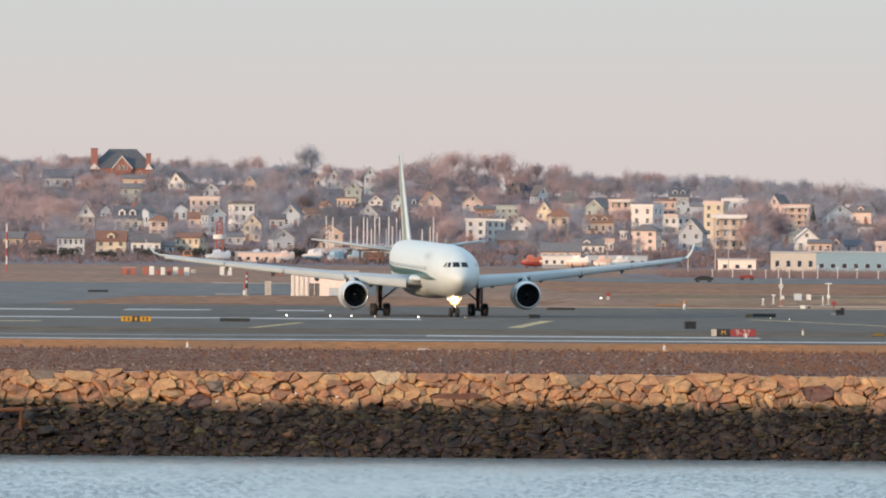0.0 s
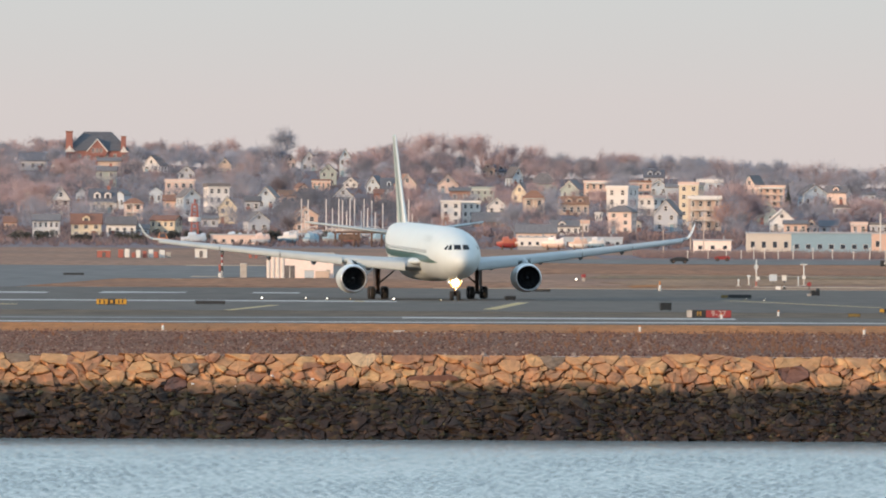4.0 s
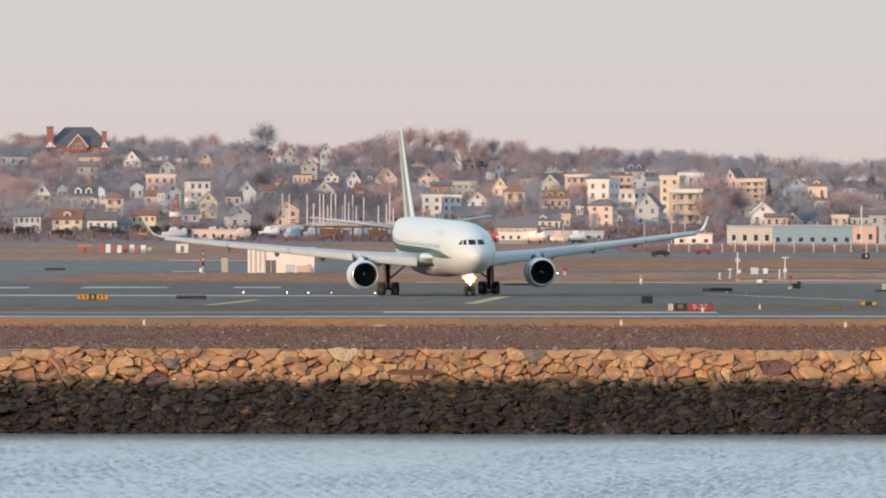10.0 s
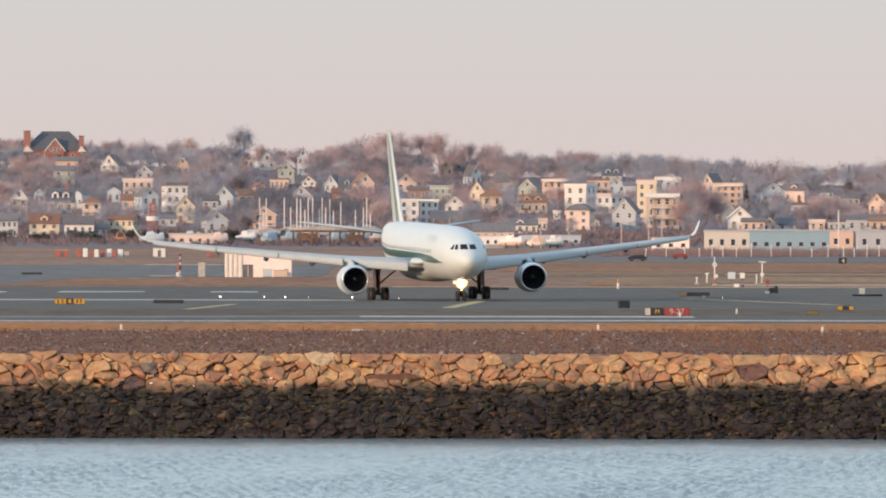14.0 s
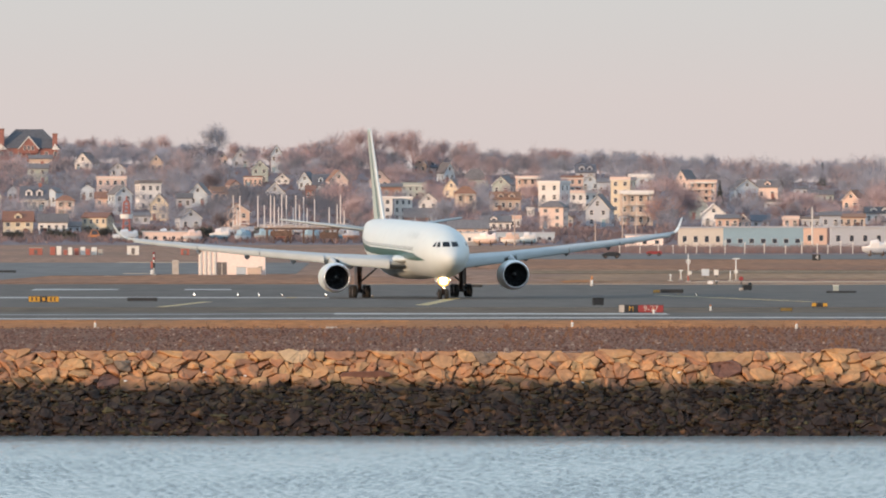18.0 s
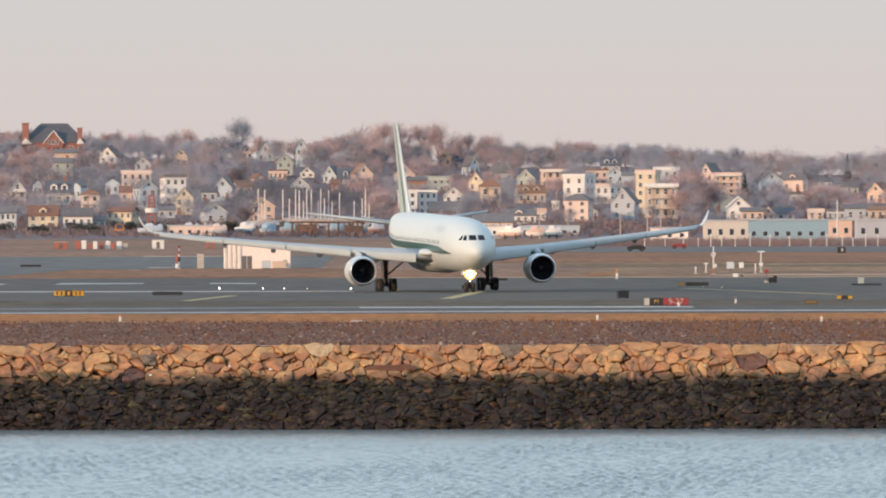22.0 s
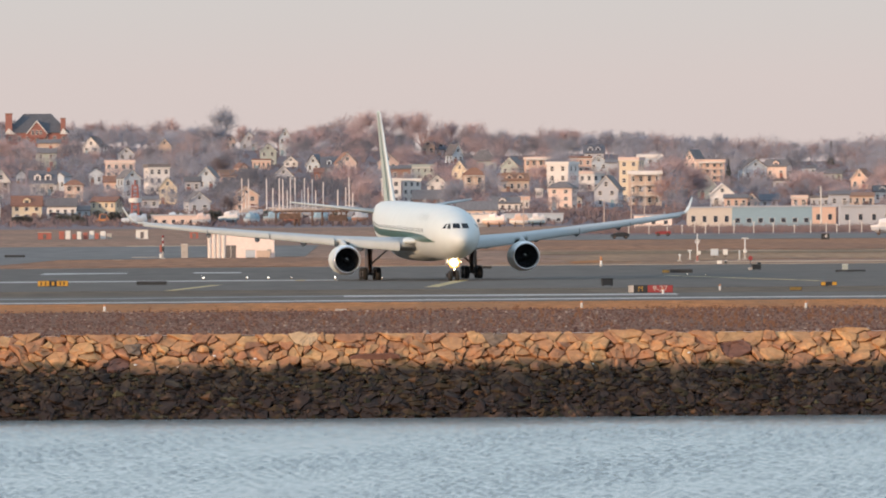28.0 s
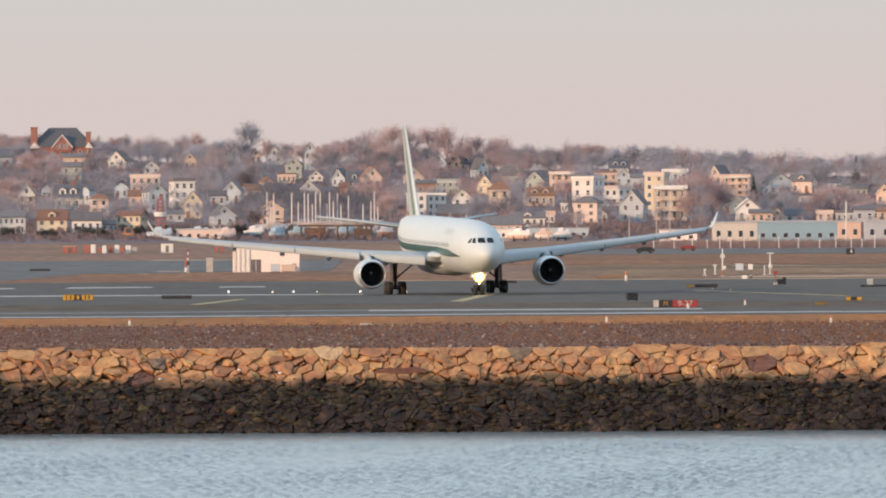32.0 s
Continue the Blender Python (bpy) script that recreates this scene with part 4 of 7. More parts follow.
def cabinet_box(x, y, w, h, label, m="black_paint", top=0.0):
    e = empty("equipment_box", pose(x, y, 0, 0, 0, 12), label, "equipment box")
    bm = B()
    box(bm, -w / 2, w / 2, -0.35, 0.35, 0.12, h, 0.04)
    part("body", bm, M[m], e)
    bm = B()
    box(bm, -w / 2 - 0.05, w / 2 + 0.05, -0.42, 0.42, h, h + 0.08, 0.02)
    part("lid", bm, M["dark_steel"], e)
    for sx in (-1, 1):
        bm = B()
        box(bm, sx * w * 0.36 - 0.06, sx * w * 0.36 + 0.06, -0.3, 0.3, 0.04, 0.12)
        part("foot", bm, M["dark_steel"], e)
    return e


cabinet_box(6.4, 1462, 1.1, 0.42, "small black equipment box beside the runway")
cabinet_box(20.7, 1322, 1.05, 0.74, "black equipment box standing on the grass")
e = cabinet_box(41.2, 1555, 0.95, 0.62, "dark stepped equipment box with a pale side")
bm = B()
box(bm, -0.85, -0.49, -0.3, 0.3, 0.05, 0.32, 0.02)
part("side_box", bm, M["concrete"], e, "pale side box")
bm = B()
box(bm, 0.18, 0.46, -0.3, 0.3, 0.71, 0.92, 0.02)
part("top_box", bm, M["black_paint"], e)
thing("ground_slab", box(B(), -0.45, 0.45, -0.5, 0.5, 0.03, 0.16, 0.02), M["concrete"], -3.95, 1081, 0, "small pale concrete slab on the verge", "slab")


M["dull_red"] = mat("faded_red_paint", (0.34, 0.11, 0.085), 0.7, vary=0.15, size=0.5)
# weather station masts and boxes
def mast(x, y, h, label, ball=False, bar=0.0, red=False):
    e = empty("weather_mast", pose(x, y, 0), label, "mast")
    bm = B()
    tube(bm, (0, 0, 0.05), (0, 0, h), 0.10, 0.07, 10)
    part("pole", bm, M["post_white"], e, smooth=True)
    bm = B()
    box(bm, -0.3, 0.3, -0.3, 0.3, 0.0, 0.12, 0.02)
    part("base", bm, M["concrete"], e)
    if ball:
        for zz, rr in ((h * 0.38, 0.32), (h * 0.66, 0.2)):
            bm = B()
            bmesh.ops.create_uvsphere(bm, u_segments=14, v_segments=9, radius=rr, matrix=Matrix.Translation((0, 0, zz)))
            part("housing", bm, M["post_white"], e, smooth=True)
    if bar:
        bm = B()
        tube(bm, (-bar / 2, 0, h - 0.1), (bar / 2, 0, h - 0.1), 0.08, n=8)
        part("crossarm", bm, M["post_white"], e)
    if red:
        bm = B()
        tube(bm, (0, 0, h * 0.72), (0, 0, h * 0.86), 0.15, 0.14, 10)
        part("band", bm, M["red_paint"], e, "red band")
    return e


m_ = mast(38.6, 1736, 3.55, "white weather mast with a ring and a small box")
for z_ in (2.55,):
    bm = B()
    lathe(bm, [(-0.06, 0.30), (0.06, 0.30), (0.06, 0.18), (-0.06, 0.18), (-0.06, 0.30)], (0, 0, z_), 20)
    part("sensor_ring", bm, M["post_white"], m_, smooth=True)
bm = B()
box(bm, 0.08, 0.42, -0.15, 0.15, 0.9, 1.35, 0.03)
part("sensor_box", bm, M["post_white"], m_)
bm = B()
tube(bm, (0, 0, 0.1), (0, 0, 0.75), 0.13, 0.12, 10)
part("lower_sleeve", bm, M["dull_red"], m_, "dull red sleeve")
m_ = mast(45.6, 1775, 2.84, "white mast with a short crossarm and a box", bar=0.9)
bm = B()
box(bm, -0.22, 0.22, -0.2, 0.12, 0.85, 1.3, 0.03)
part("sensor_box", bm, M["post_white"], m_)
m_ = mast(-31.4, 1900, 2.9, "slim red and white mast beside the hut", red=True)
bm = B()
tube(bm, (0, 0, 2.9), (0, 0, 3.2), 0.17, 0.15, 10)
part("beacon", bm, M["red_paint"], m_, "red beacon", smooth=True)
bm = B()
tube(bm, (0, 0, 1.0), (0, 0, 1.7), 0.17, 0.17, 10)
part("sleeve", bm, M["dark_steel"], m_, "dark sleeve", smooth=True)
bm = B()
box(bm, -0.5, -0.12, -0.2, 0.2, 0.1, 0.7, 0.04)
part("junction_box", bm, M["post_white"], m_, "white box")
bm = B()
box(bm, -0.45, -0.15, -0.15, 0.15, 0.9, 1.9, 0.03)
part("instrument", bm, M["dull_red"], m_)
mast(38.4, 1770, 1.35, "thin pale sensor post with a bent head", bar=0.55)
mast(36.7, 1752, 0.9, "short pale sensor post", bar=0.3)
mast(44.5, 1760, 1.3, "thin white sensor post")
for x, y, w, h, z, m in ((42.6, 1815, 1.0, 0.85, 0.35, "w_blue"), (44.4, 1830, 0.62, 0.7, 0.35, "post_white"), (40.0, 1678, 0.62, 0.36, 0.05, "post_white"), (40.75, 1678, 0.3, 0.36, 0.04, "dark_steel"), (50.4, 1530, 0.64, 0.6, 0.14, "w_green"), (-28.5, 1905, 0.9, 1.9, 0.05, "concrete")):
    e = empty("instrument_box", pose(x, y, 0), "pale instrument box on a post beside the masts", "instrument box")
    bm = B()
    box(bm, -w / 2, w / 2, -0.25, 0.25, z, z + h, 0.03)
    part("body", bm, M[m], e)
    bm = B()
    box(bm, -w / 2 - 0.03, w / 2 + 0.03, -0.28, 0.28, z + h, z + h + 0.05, 0.01)
    part("lid", bm, M["post_white"], e)
    bm = B()
    tube(bm, (0, 0, 0.03), (0, 0, z + 0.02), 0.07, n=8)
    part("post", bm, M["dark_steel"], e)
sg = board("distance_sign", 75.0, 2379, 1.4, 1.0, ((0.0, 1.0, "black_paint"),), "black distance sign with a white number 4", legs=2)
lettering(sg, "4", 0.1, 0.6, 1.05, M["post_white"])
board("taxiway_sign", 50.2, 1506, 3.3, 0.20, ((0.0, 1.0, "black_paint"),), "black back of a low taxiway sign", legs=3)
e = empty("warning_disc", pose(43.6, 1672, 0), "red warning disc on a short post", "marker")
bm = B()
lathe(bm, [(-0.06, 0.01), (-0.05, 0.26), (0.05, 0.26), (0.06, 0.01)], (0, 0, 0.75), 20)
part("disc", bm, M["red_paint"], e)
bm = B()
tube(bm, (0, 0.05, 0.02), (0, 0.05, 0.8), 0.05, n=8)
part("post", bm, M["dark_steel"], e)
e = empty("light_post", pose(18.05, 1860, 0), "short post with a red box over a white base", "marker")
bm = B()
box(bm, -0.2, 0.2, -0.2, 0.2, 0.0, 0.5, 0.03)
part("base", bm, M["concrete"], e)
bm = B()
box(bm, -0.3, 0.3, -0.2, 0.2, 0.5, 0.95, 0.04)
part("red_box", bm, M["red_paint"], e, "dark red box")
edge_light(17.1, 1862, "edge_glow", 0.26)
e = empty("marker_post", pose(25.0, 1640, 0), "orange and white marker post on the runway edge", "marker post")
bm = B()
tube(bm, (0, 0, 0.02), (0, 0, 0.75), 0.17, 0.14, 10)
part("post", bm, M["post_white"], e, smooth=True)
bm = B()
tube(bm, (0, 0, 0.75), (0, 0, 1.25), 0.15, 0.10, 10)
part("cap", bm, M["orange"], e, smooth=True)


# equipment hut
def hut(x, y):
    e = empty("equipment_hut", pose(x, y, 0, 0, 0, 0), "small pale pink concrete hut with a flat roof", "hut")
    bm = B()
    box(bm, -4.6, 4.6, 0, 5.5, 0.0, 3.35, 0.03)
    part("wall", bm, M["w_shell"], e, "pale pink painted concrete")
    bm = B()
    box(bm, -4.75, 4.75, -0.15, 5.7, 3.35, 3.55, 0.03)
    part("roof", bm, M["concrete"], e)
    for xx in (-4.35, -3.7, -3.05, -2.4):
        bm = B()
        box(bm, xx - 0.16, xx + 0.16, -0.16, -0.003, 0.0, 3.3, 0.02)
        part("pilaster", bm, M["trim"], e)
    bm = B()
    box(bm, -2.1, -0.7, -0.03, -0.002, 0.02, 1.75, 0.01)
    d = part("door", bm, M["shingle"], e, "dark double door")
    bm = B()
    box(bm, -1.44, -1.36, -0.06, -0.03, 0.06, 1.7)
    part("door_post", bm, M["trim"], d)
    bm = B()
    box(bm, 3.6, 4.2, -0.03, -0.002, 0.4, 1.2, 0.01)
    part("vent", bm, M["concrete"], e)


hut(-20.7, 1905)
for x, w, h, m, lb in ((-19.4, 1.3, 1.05, "w_blue", "grey-blue equipment cabinet in front of the hut"), (-17.6, 1.9, 0.95, "w_tan", "tan crate in front of the hut")):
    e = empty("cabinet", pose(x, 1903.2, 0), lb, "cabinet")
    bm = B()
    box(bm, -w / 2, w / 2, -0.4, 0.4, 0.08, h, 0.03)
    part("body", bm, M[m], e)
    bm = B()
    box(bm, -w / 2 + 0.05, w / 2 - 0.05, -0.36, 0.36, 0.0, 0.08)
    part("plinth", bm, M["dark_steel"], e)
    bm = B()
    box(bm, -w / 2 - 0.04, w / 2 + 0.04, -0.45, 0.45, h, h + 0.06, 0.01)
    part("lid", bm, M["concrete"], e)


# blocks of the blast barrier
for k, (w, h, m) in enumerate(((1.0, 1.6, "dull_red"), (0.9, 1.7, "post_white"), (0.7, 1.0, "dull_red"), (0.8, 1.5, "post_white"), (0.8, 1.3, "dull_red"), (0.9, 1.6, "post_white"), (0.8, 1.2, "dull_red"), (1.0, 1.5, "post_white"), (0.9, 1.1, "concrete"))):
    bm = B()
    box(bm, -w / 2, w / 2, -0.4, 0.4, 0.02, h, 0.06)
    box(bm, -w * 0.3, w * 0.3, -0.41, -0.402, h * 0.35, h * 0.7)
    thing("barrier_block", bm, M[m], -63.0 + 1.12 * k, 2640 + 4 * (k % 3), 0, "red painted barrier block" if m == "dull_red" else "white painted barrier block", "barrier", "barrier blocks across the taxiway")
for x, w, h, m in ((-47.8, 2.3, 1.7, "post_white"), (-66.5, 2.6, 1.3, "dull_red"), (-37.8, 1.6, 1.2, "dull_red")):
    e = empty("kiosk", pose(x, 2650, 0), "low painted service kiosk by the taxiway", "kiosk")
    bm = B()
    box(bm, -w / 2, w / 2, -0.8, 0.8, 0.0, h, 0.05)
    part("body", bm, M[m], e)
    bm = B()
    box(bm, -w / 2 - 0.1, w / 2 + 0.1, -0.9, 0.9, h, h + 0.12, 0.03)
    part("roof", bm, M["concrete"], e)
    bm = B()
    box(bm, -0.3, 0.35, -0.83, -0.802, 0.1, h * 0.8)
    part("door", bm, M["shingle"], e)


# vehicles parked far off
def car(x, y, body, label, rz=0.0, L=4.4, h=1.45, category="car"):
    e = empty("car" if category == "car" else "van", pose(x, y, ground(x, y) + 0.07, 0, 0, rz), label, category)
    bm = B()
    prof = [(-L / 2, 0.35), (-L / 2, 0.75), (-L * 0.30, 0.9), (-L * 0.18, h), (L * 0.26, h), (L * 0.40, 0.95), (L / 2, 0.85), (L / 2, 0.35)]
    skin(bm, [[(px, yy, pz) for px, pz in prof] for yy in (-0.85, 0.85)])
    bmesh.ops.bevel(bm, geom=bm.edges[:], offset=0.06, segments=2, affect="EDGES", profile=0.5)
    part("body", bm, M[body], e)
    for sy in (-1, 1):
        bm = B()
        pts = [(-L * 0.24, 0.95), (-L * 0.16, h - 0.1), (L * 0.23, h - 0.1), (L * 0.33, 0.98)]
        vs = [bm.verts.new((a, sy * 0.862, b)) for a, b in pts]
        bm.faces.new(vs)
        part("side_window", bm, M["glass"], e)
        for sx in (-0.31, 0.31):
            wh = wheel(e, 0, 0, 0, 0.32, 0.22)
            wh.matrix_basis = pose(L * sx, sy * 0.80, 0.32, 0, 0, 90)
    return e


for n_ in ("black_paint",):
    car(41.2, 2478, n_, "black car parked on the service road", 4, 3.3, 1.15)
car(51.1, 2586, "red_paint", "red car parked on the service road", -3, 2.9, 1.0)
car(-92.5, 3420, "post_white", "white car on the shore road", 5)
car(-71.0, 3400, "orange", "orange van on the shore road", 3, 3.2, 2.2, "van")


def covered_boat(x, y, length, cover, label, turn=8, hull_="w_grey"):
    """A boat laid up on a cradle under a tarpaulin."""
    e = empty("laid_up_boat", pose(x, y, ground(x, y), 0, 0, turn), label, "boat", "boats laid up at the shore")
    bm = B()
    rows = [(-0.5, 0.08, 1.0), (-0.3, 0.8, 0.55), (0, 1.15, 0.4), (0.35, 1.05, 0.45), (0.5, 0.8, 0.6)]
    skin(bm, [[(length * u, w * a, zz + (1.7 - zz) * b) for a, b in ((-1, 1), (-0.94, 0.4), (-0.5, 0.1), (0, 0), (0.5, 0.1), (0.94, 0.4), (1, 1))] for u, w, zz in rows])
    part("hull", bm, M[hull_], e, smooth=True)
    bm = B()
    rows = [(-0.51, 0.15, 1.85), (-0.30, 0.85, 2.0), (-0.22, 0.98, 2.15), (-0.19, 1.0, 3.0), (0.08, 1.18, 3.25), (0.12, 1.18, 2.65), (0.30, 1.14, 2.55), (0.32, 1.1, 2.95), (0.46, 0.98, 2.85), (0.505, 0.9, 1.8)]
    skin(bm, [[(length * u, w * a, 1.55 + (zt - 1.55) * b) for a, b in ((-1.03, 0), (-0.96, 0.6), (-0.6, 0.9), (0, 1), (0.6, 0.9), (0.96, 0.6), (1.03, 0))] for u, w, zt in rows])
    part("cover", bm, M[cover], e, "taut tarpaulin over hoops")
    for xx in (-0.22, 0.25):
        bm = B()
        box(bm, length * xx - 0.12, length * xx + 0.12, -1.0, 1.0, 0.0, 0.5)
        box(bm, length * xx - 0.1, length * xx + 0.1, -1.05, -0.85, 0.5, 1.2)
        box(bm, length * xx - 0.1, length * xx + 0.1, 0.85, 1.05, 0.5, 1.2)
        part("cradle", bm, M["rust"], e)


covered_boat(13.4, 3262, 4.8, "orange_red", "boat laid up on a cradle under an orange-red tarpaulin", 10, "red_paint")
for x, y, n_, c_, k_, h_ in ((-62.3, 3350, 6.2, "w_blue", 8, "w_blue"), (18.6, 3262, 6.4, "w_white", 12, "w_brown"), (24.4, 3258, 5.6, "w_shell", -10, "w_peach"), (30.2, 3250, 4.4, "w_orange", 6, "w_white"), (34.5, 3268, 4.0, "w_white", 5, "w_slate"),
                             (-46.0, 3345, 4.6, "w_peach", 12, "w_grey"), (92.3, 2575, 5.2, "w_white", 8, "w_grey"), (-34.0, 3350, 4.4, "w_slate", 40, "w_blue"), (-28.8, 3362, 4.6, "w_slate", 14, "w_dim"), (-24.2, 3372, 5.2, "w_tan", -12, "brick"), (-17.6, 3364, 4.4, "w_slate", 20, "w_dim"), (-11.8, 3370, 5.0, "w_dim", 5, "w_slate"), (-7.6, 3362, 4.0, "w_grey", 16, "w_brown"), (-53.0, 3362, 5.0, "w_blue", 10, "w_dim"), (-39.6, 3368, 5.0, "w_white", -8, "w_slate")):
    covered_boat(x, y, n_, c_, "boat laid up on a cradle under a pale tarpaulin", k_, h_)


# ---------------------------------------------------------------- rock revetment
def clip_cell(poly, px, pz, qx, qz, more=0.0):
    """The part of a polygon that lies nearer to p than to q; more moves the border towards q."""
    nx, nz = qx - px, qz - pz
    k = max(0.25, min(0.75, 0.5 + more / (2 * (nx * nx + nz * nz))))
    mx, mz = px + nx * k, pz + nz * k
    out = []
    for k in range(len(poly)):
        (ax, az), (bx, bz) = poly[k], poly[(k + 1) % len(poly)]
        da, db = (ax - mx) * nx + (az - mz) * nz, (bx - mx) * nx + (bz - mz) * nz
        if da <= 0:
            out.append((ax, az))
        if da * db < 0:
            t = da / (da - db)
            out.append((ax + (bx - ax) * t, az + (bz - az) * t))
    return out


def revetment():
    """Fitted boulders on a slope: each fills its own cell, with a narrow dark joint round it."""
    wall = empty("seawall", pose(0, 0, 0), "tawny granite boulder wall, dark with weed below the tide line", "seawall", kind="structure")
    slope = (TOE - CREST) / SEA
    # core sheet behind the stones, coloured dark to stand in for shade in the gaps
    bm = B()
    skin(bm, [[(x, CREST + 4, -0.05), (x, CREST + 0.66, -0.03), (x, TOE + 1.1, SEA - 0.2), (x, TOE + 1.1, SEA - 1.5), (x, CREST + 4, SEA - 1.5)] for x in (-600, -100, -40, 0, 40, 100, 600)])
    part("rubble_core", bm, M["rock_shade"], wall, "dark rubble core, the shade of the gaps put into its colour")
    rng = random.Random(7)
    seeds, rows = [], 10
    for r in range(0, rows + 1):
        x = -38.0 + rng.uniform(0, 1.2)
        small = 0.8 if r > 3 else 0.84
        while x < 41:
            w = rng.choice((0.5, 0.7, 0.9, 1.05, 1.3, 1.6, 2.0)) * rng.uniform(0.9, 1.1) * small
            seeds.append((x + w / 2, SEA * (r + 0.5) / rows + rng.uniform(-0.33, 0.33) * (0.5 if r == 0 else 1.0), 0.10 * w * w * rng.uniform(0.2, 1.6)))
            x += w
            if rng.random() < 0.22:
                seeds.append((x + rng.uniform(-0.2, 0.2), SEA * (r + rng.uniform(0.0, 1.0)) / rows, 0.0))
    odd_ones = ((22.7, -1.15, 1.3, "rock_brown"), (-18.0, -1.9, 1.0, "rock_brown"), (6.9, -0.35, 0.8, "rock_grey"), (-28.4, -0.3, 0.8, "rock_grey"), (-17.0, -1.0, 0.6, "rock_grey"), (-5.75, -0.25, 0.8, "rock_pale"))
    for ax, az, rx, _ in odd_ones:
        seeds = [q for q in seeds if not (abs(q[0] - ax) < rx and abs(q[1] - az) < 0.36)] + [(ax, az, 0.32 * rx)]
    q_ = 0.66       # cells are drawn with the width pressed by a third, so that stones lie longer than high

    def bent(x, z):
        """The courses wander and the joints lean."""
        return x * q_ + 0.10 * math.sin(0.9 * x + 2.3 * z), z + 0.07 * math.sin(1.25 * x - 0.7 * z) + 0.05 * math.sin(2.9 * x + 1.0)

    def straight(u, w):
        x, z = u / q_, w
        for _ in range(12):
            u1, w1 = bent(x, z)
            x, z = x + (u - u1) / q_ * 0.7, z + (w - w1) * 0.7
        return x, z

    for px, pz, pw in seeds:
        if not (-36.5 < px < 39.5 and SEA - 0.3 < pz < 0.26):
            continue
        top = 0.02 + rng.uniform(-0.06, 0.09)
        pu, pv = bent(px, pz)
        lid = max(-0.06, top + rng.uniform(-0.06, 0.06))
        cell = [(pu - 1.6, pv - 1.3), (pu + 1.6, pv - 1.3), (pu + 1.6, pv + 1.3), (pu - 1.6, pv + 1.3)]
        for qx, qz, qw in seeds:
            if (qx, qz) != (px, pz) and abs(qx - px) < 4.8 and abs(qz - pz) < 2.6 and qz < 0.26:
                cell = clip_cell(cell, pu, pv, *bent(qx, qz), pw - qw)
        cell = [straight(a, b) for a, b in cell]
        cell = [(a, min(b, lid)) for a, b in cell]
        if len(cell) < 3:
            continue
        cx, cz = sum(a for a, b in cell) / len(cell), sum(b for a, b in cell) / len(cell)
        size = math.sqrt(sum((a - cx) ** 2 + (b - cz) ** 2 for a, b in cell) / len(cell))
        low = pz < -2.3
        round_ = []
        for k in range(len(cell)):      # corners knocked off, edges broken
            a, b, c = cell[k - 1], cell[k], cell[(k + 1) % len(cell)]
            j = 0.05 + 0.03 * low
            t0, t1 = rng.uniform(0.02, 0.22), rng.uniform(0.02, 0.22)
            round_.append((b[0] + (a[0] - b[0]) * t0, b[1] + (a[1] - b[1]) * t0))
            round_.append((b[0] + (c[0] - b[0]) * t1, b[1] + (c[1] - b[1]) * t1))
            m = rng.uniform(0.35, 0.65)
            round_.append((b[0] + (c[0] - b[0]) * m + rng.uniform(-j, j), b[1] + (c[1] - b[1]) * m + rng.uniform(-j, j)))
        bulge = rng.uniform(0.05, 0.19)
        sink, ta, tb = rng.uniform(-0.13, 0.13) * (0.6 if low else 1.0), rng.uniform(-0.40, 0.40), rng.uniform(-0.36, 0.26)
        if cz < -0.7 and rng.random() < (0.14 if low else 0.06):
            sink -= rng.uniform(0.1, 0.3)
        if cz > -0.55:
            ta, tb = ta * 0.4, tb * 0.4
        gap = rng.uniform(0.0, 0.030) * (0.3 if low else 1.0)
        ox, oz = rng.uniform(-0.45, 0.45) * size, rng.uniform(-0.35, 0.35) * size
        chip = rng.uniform(0.03, 0.13)
        bm = B()
        rings = []
        for i, (inset, out) in enumerate(((gap, -0.9), (gap, sink - 0.02), (gap + size * chip, sink + bulge * 0.75), (size * rng.uniform(0.35, 0.6), sink + bulge))):
            ring = []
            for a, b in round_:
                dx, dz = a - cx, b - cz
                d = math.hypot(dx, dz) or 1.0
                k = max(0.2, 1 - inset * (1.0 if i < 2 else rng.uniform(0.6, 1.5)) / d)
                rough = 0.0 if i < 1 else (0.0, 0.025, 0.04, 0.045)[i]
                o = out + (ta * dx + tb * dz if i else 0.0) + rng.uniform(-rough, rough)
                mx, mz = (ox, oz) if i == 3 else (0.0, 0.0)
                ring.append((dx * k + mx, (dz * k + mz) * slope - o * 0.9, dz * k + mz + o * 0.35))
            rings.append(ring)
        vs = [[bm.verts.new(p) for p in ring] for ring in rings]
        for u, v in zip(vs, vs[1:]):
            for k in range(len(u)):
                bm.faces.new((u[k], u[(k + 1) % len(u)], v[(k + 1) % len(u)], v[k]))
        o = sink + bulge * rng.uniform(0.7, 1.15) + ta * ox + tb * oz
        mid = bm.verts.new((ox, oz * slope - o * 0.9, oz + o * 0.35))
        for k in range(len(vs[-1])):
            bm.faces.new((vs[-1][k], vs[-1][(k + 1) % len(vs[-1])], mid))
        odd = next((m_ for ax, az, rx, m_ in odd_ones if (px, pz) == (ax, az)), None)
        ob = part("boulder", bm, M[odd or "rock"], wall, {"rock_brown": "dark reddish-brown stone", "rock_grey": "dull brown-grey stone", "rock_pale": "pale yellow stone"}.get(odd, ""))
        ob.location = (cx, CREST + 0.35 + cz * slope, cz)
    # a long flat slab of dark stone lodged between the boulders
    bm = B()
    outline = ((-1.75, -0.10), (-1.5, 0.16), (-0.7, 0.22), (0.3, 0.20), (1.1, 0.25), (1.6, 0.10), (1.75, -0.14), (1.0, -0.24), (-0.2, -0.22), (-1.2, -0.25))
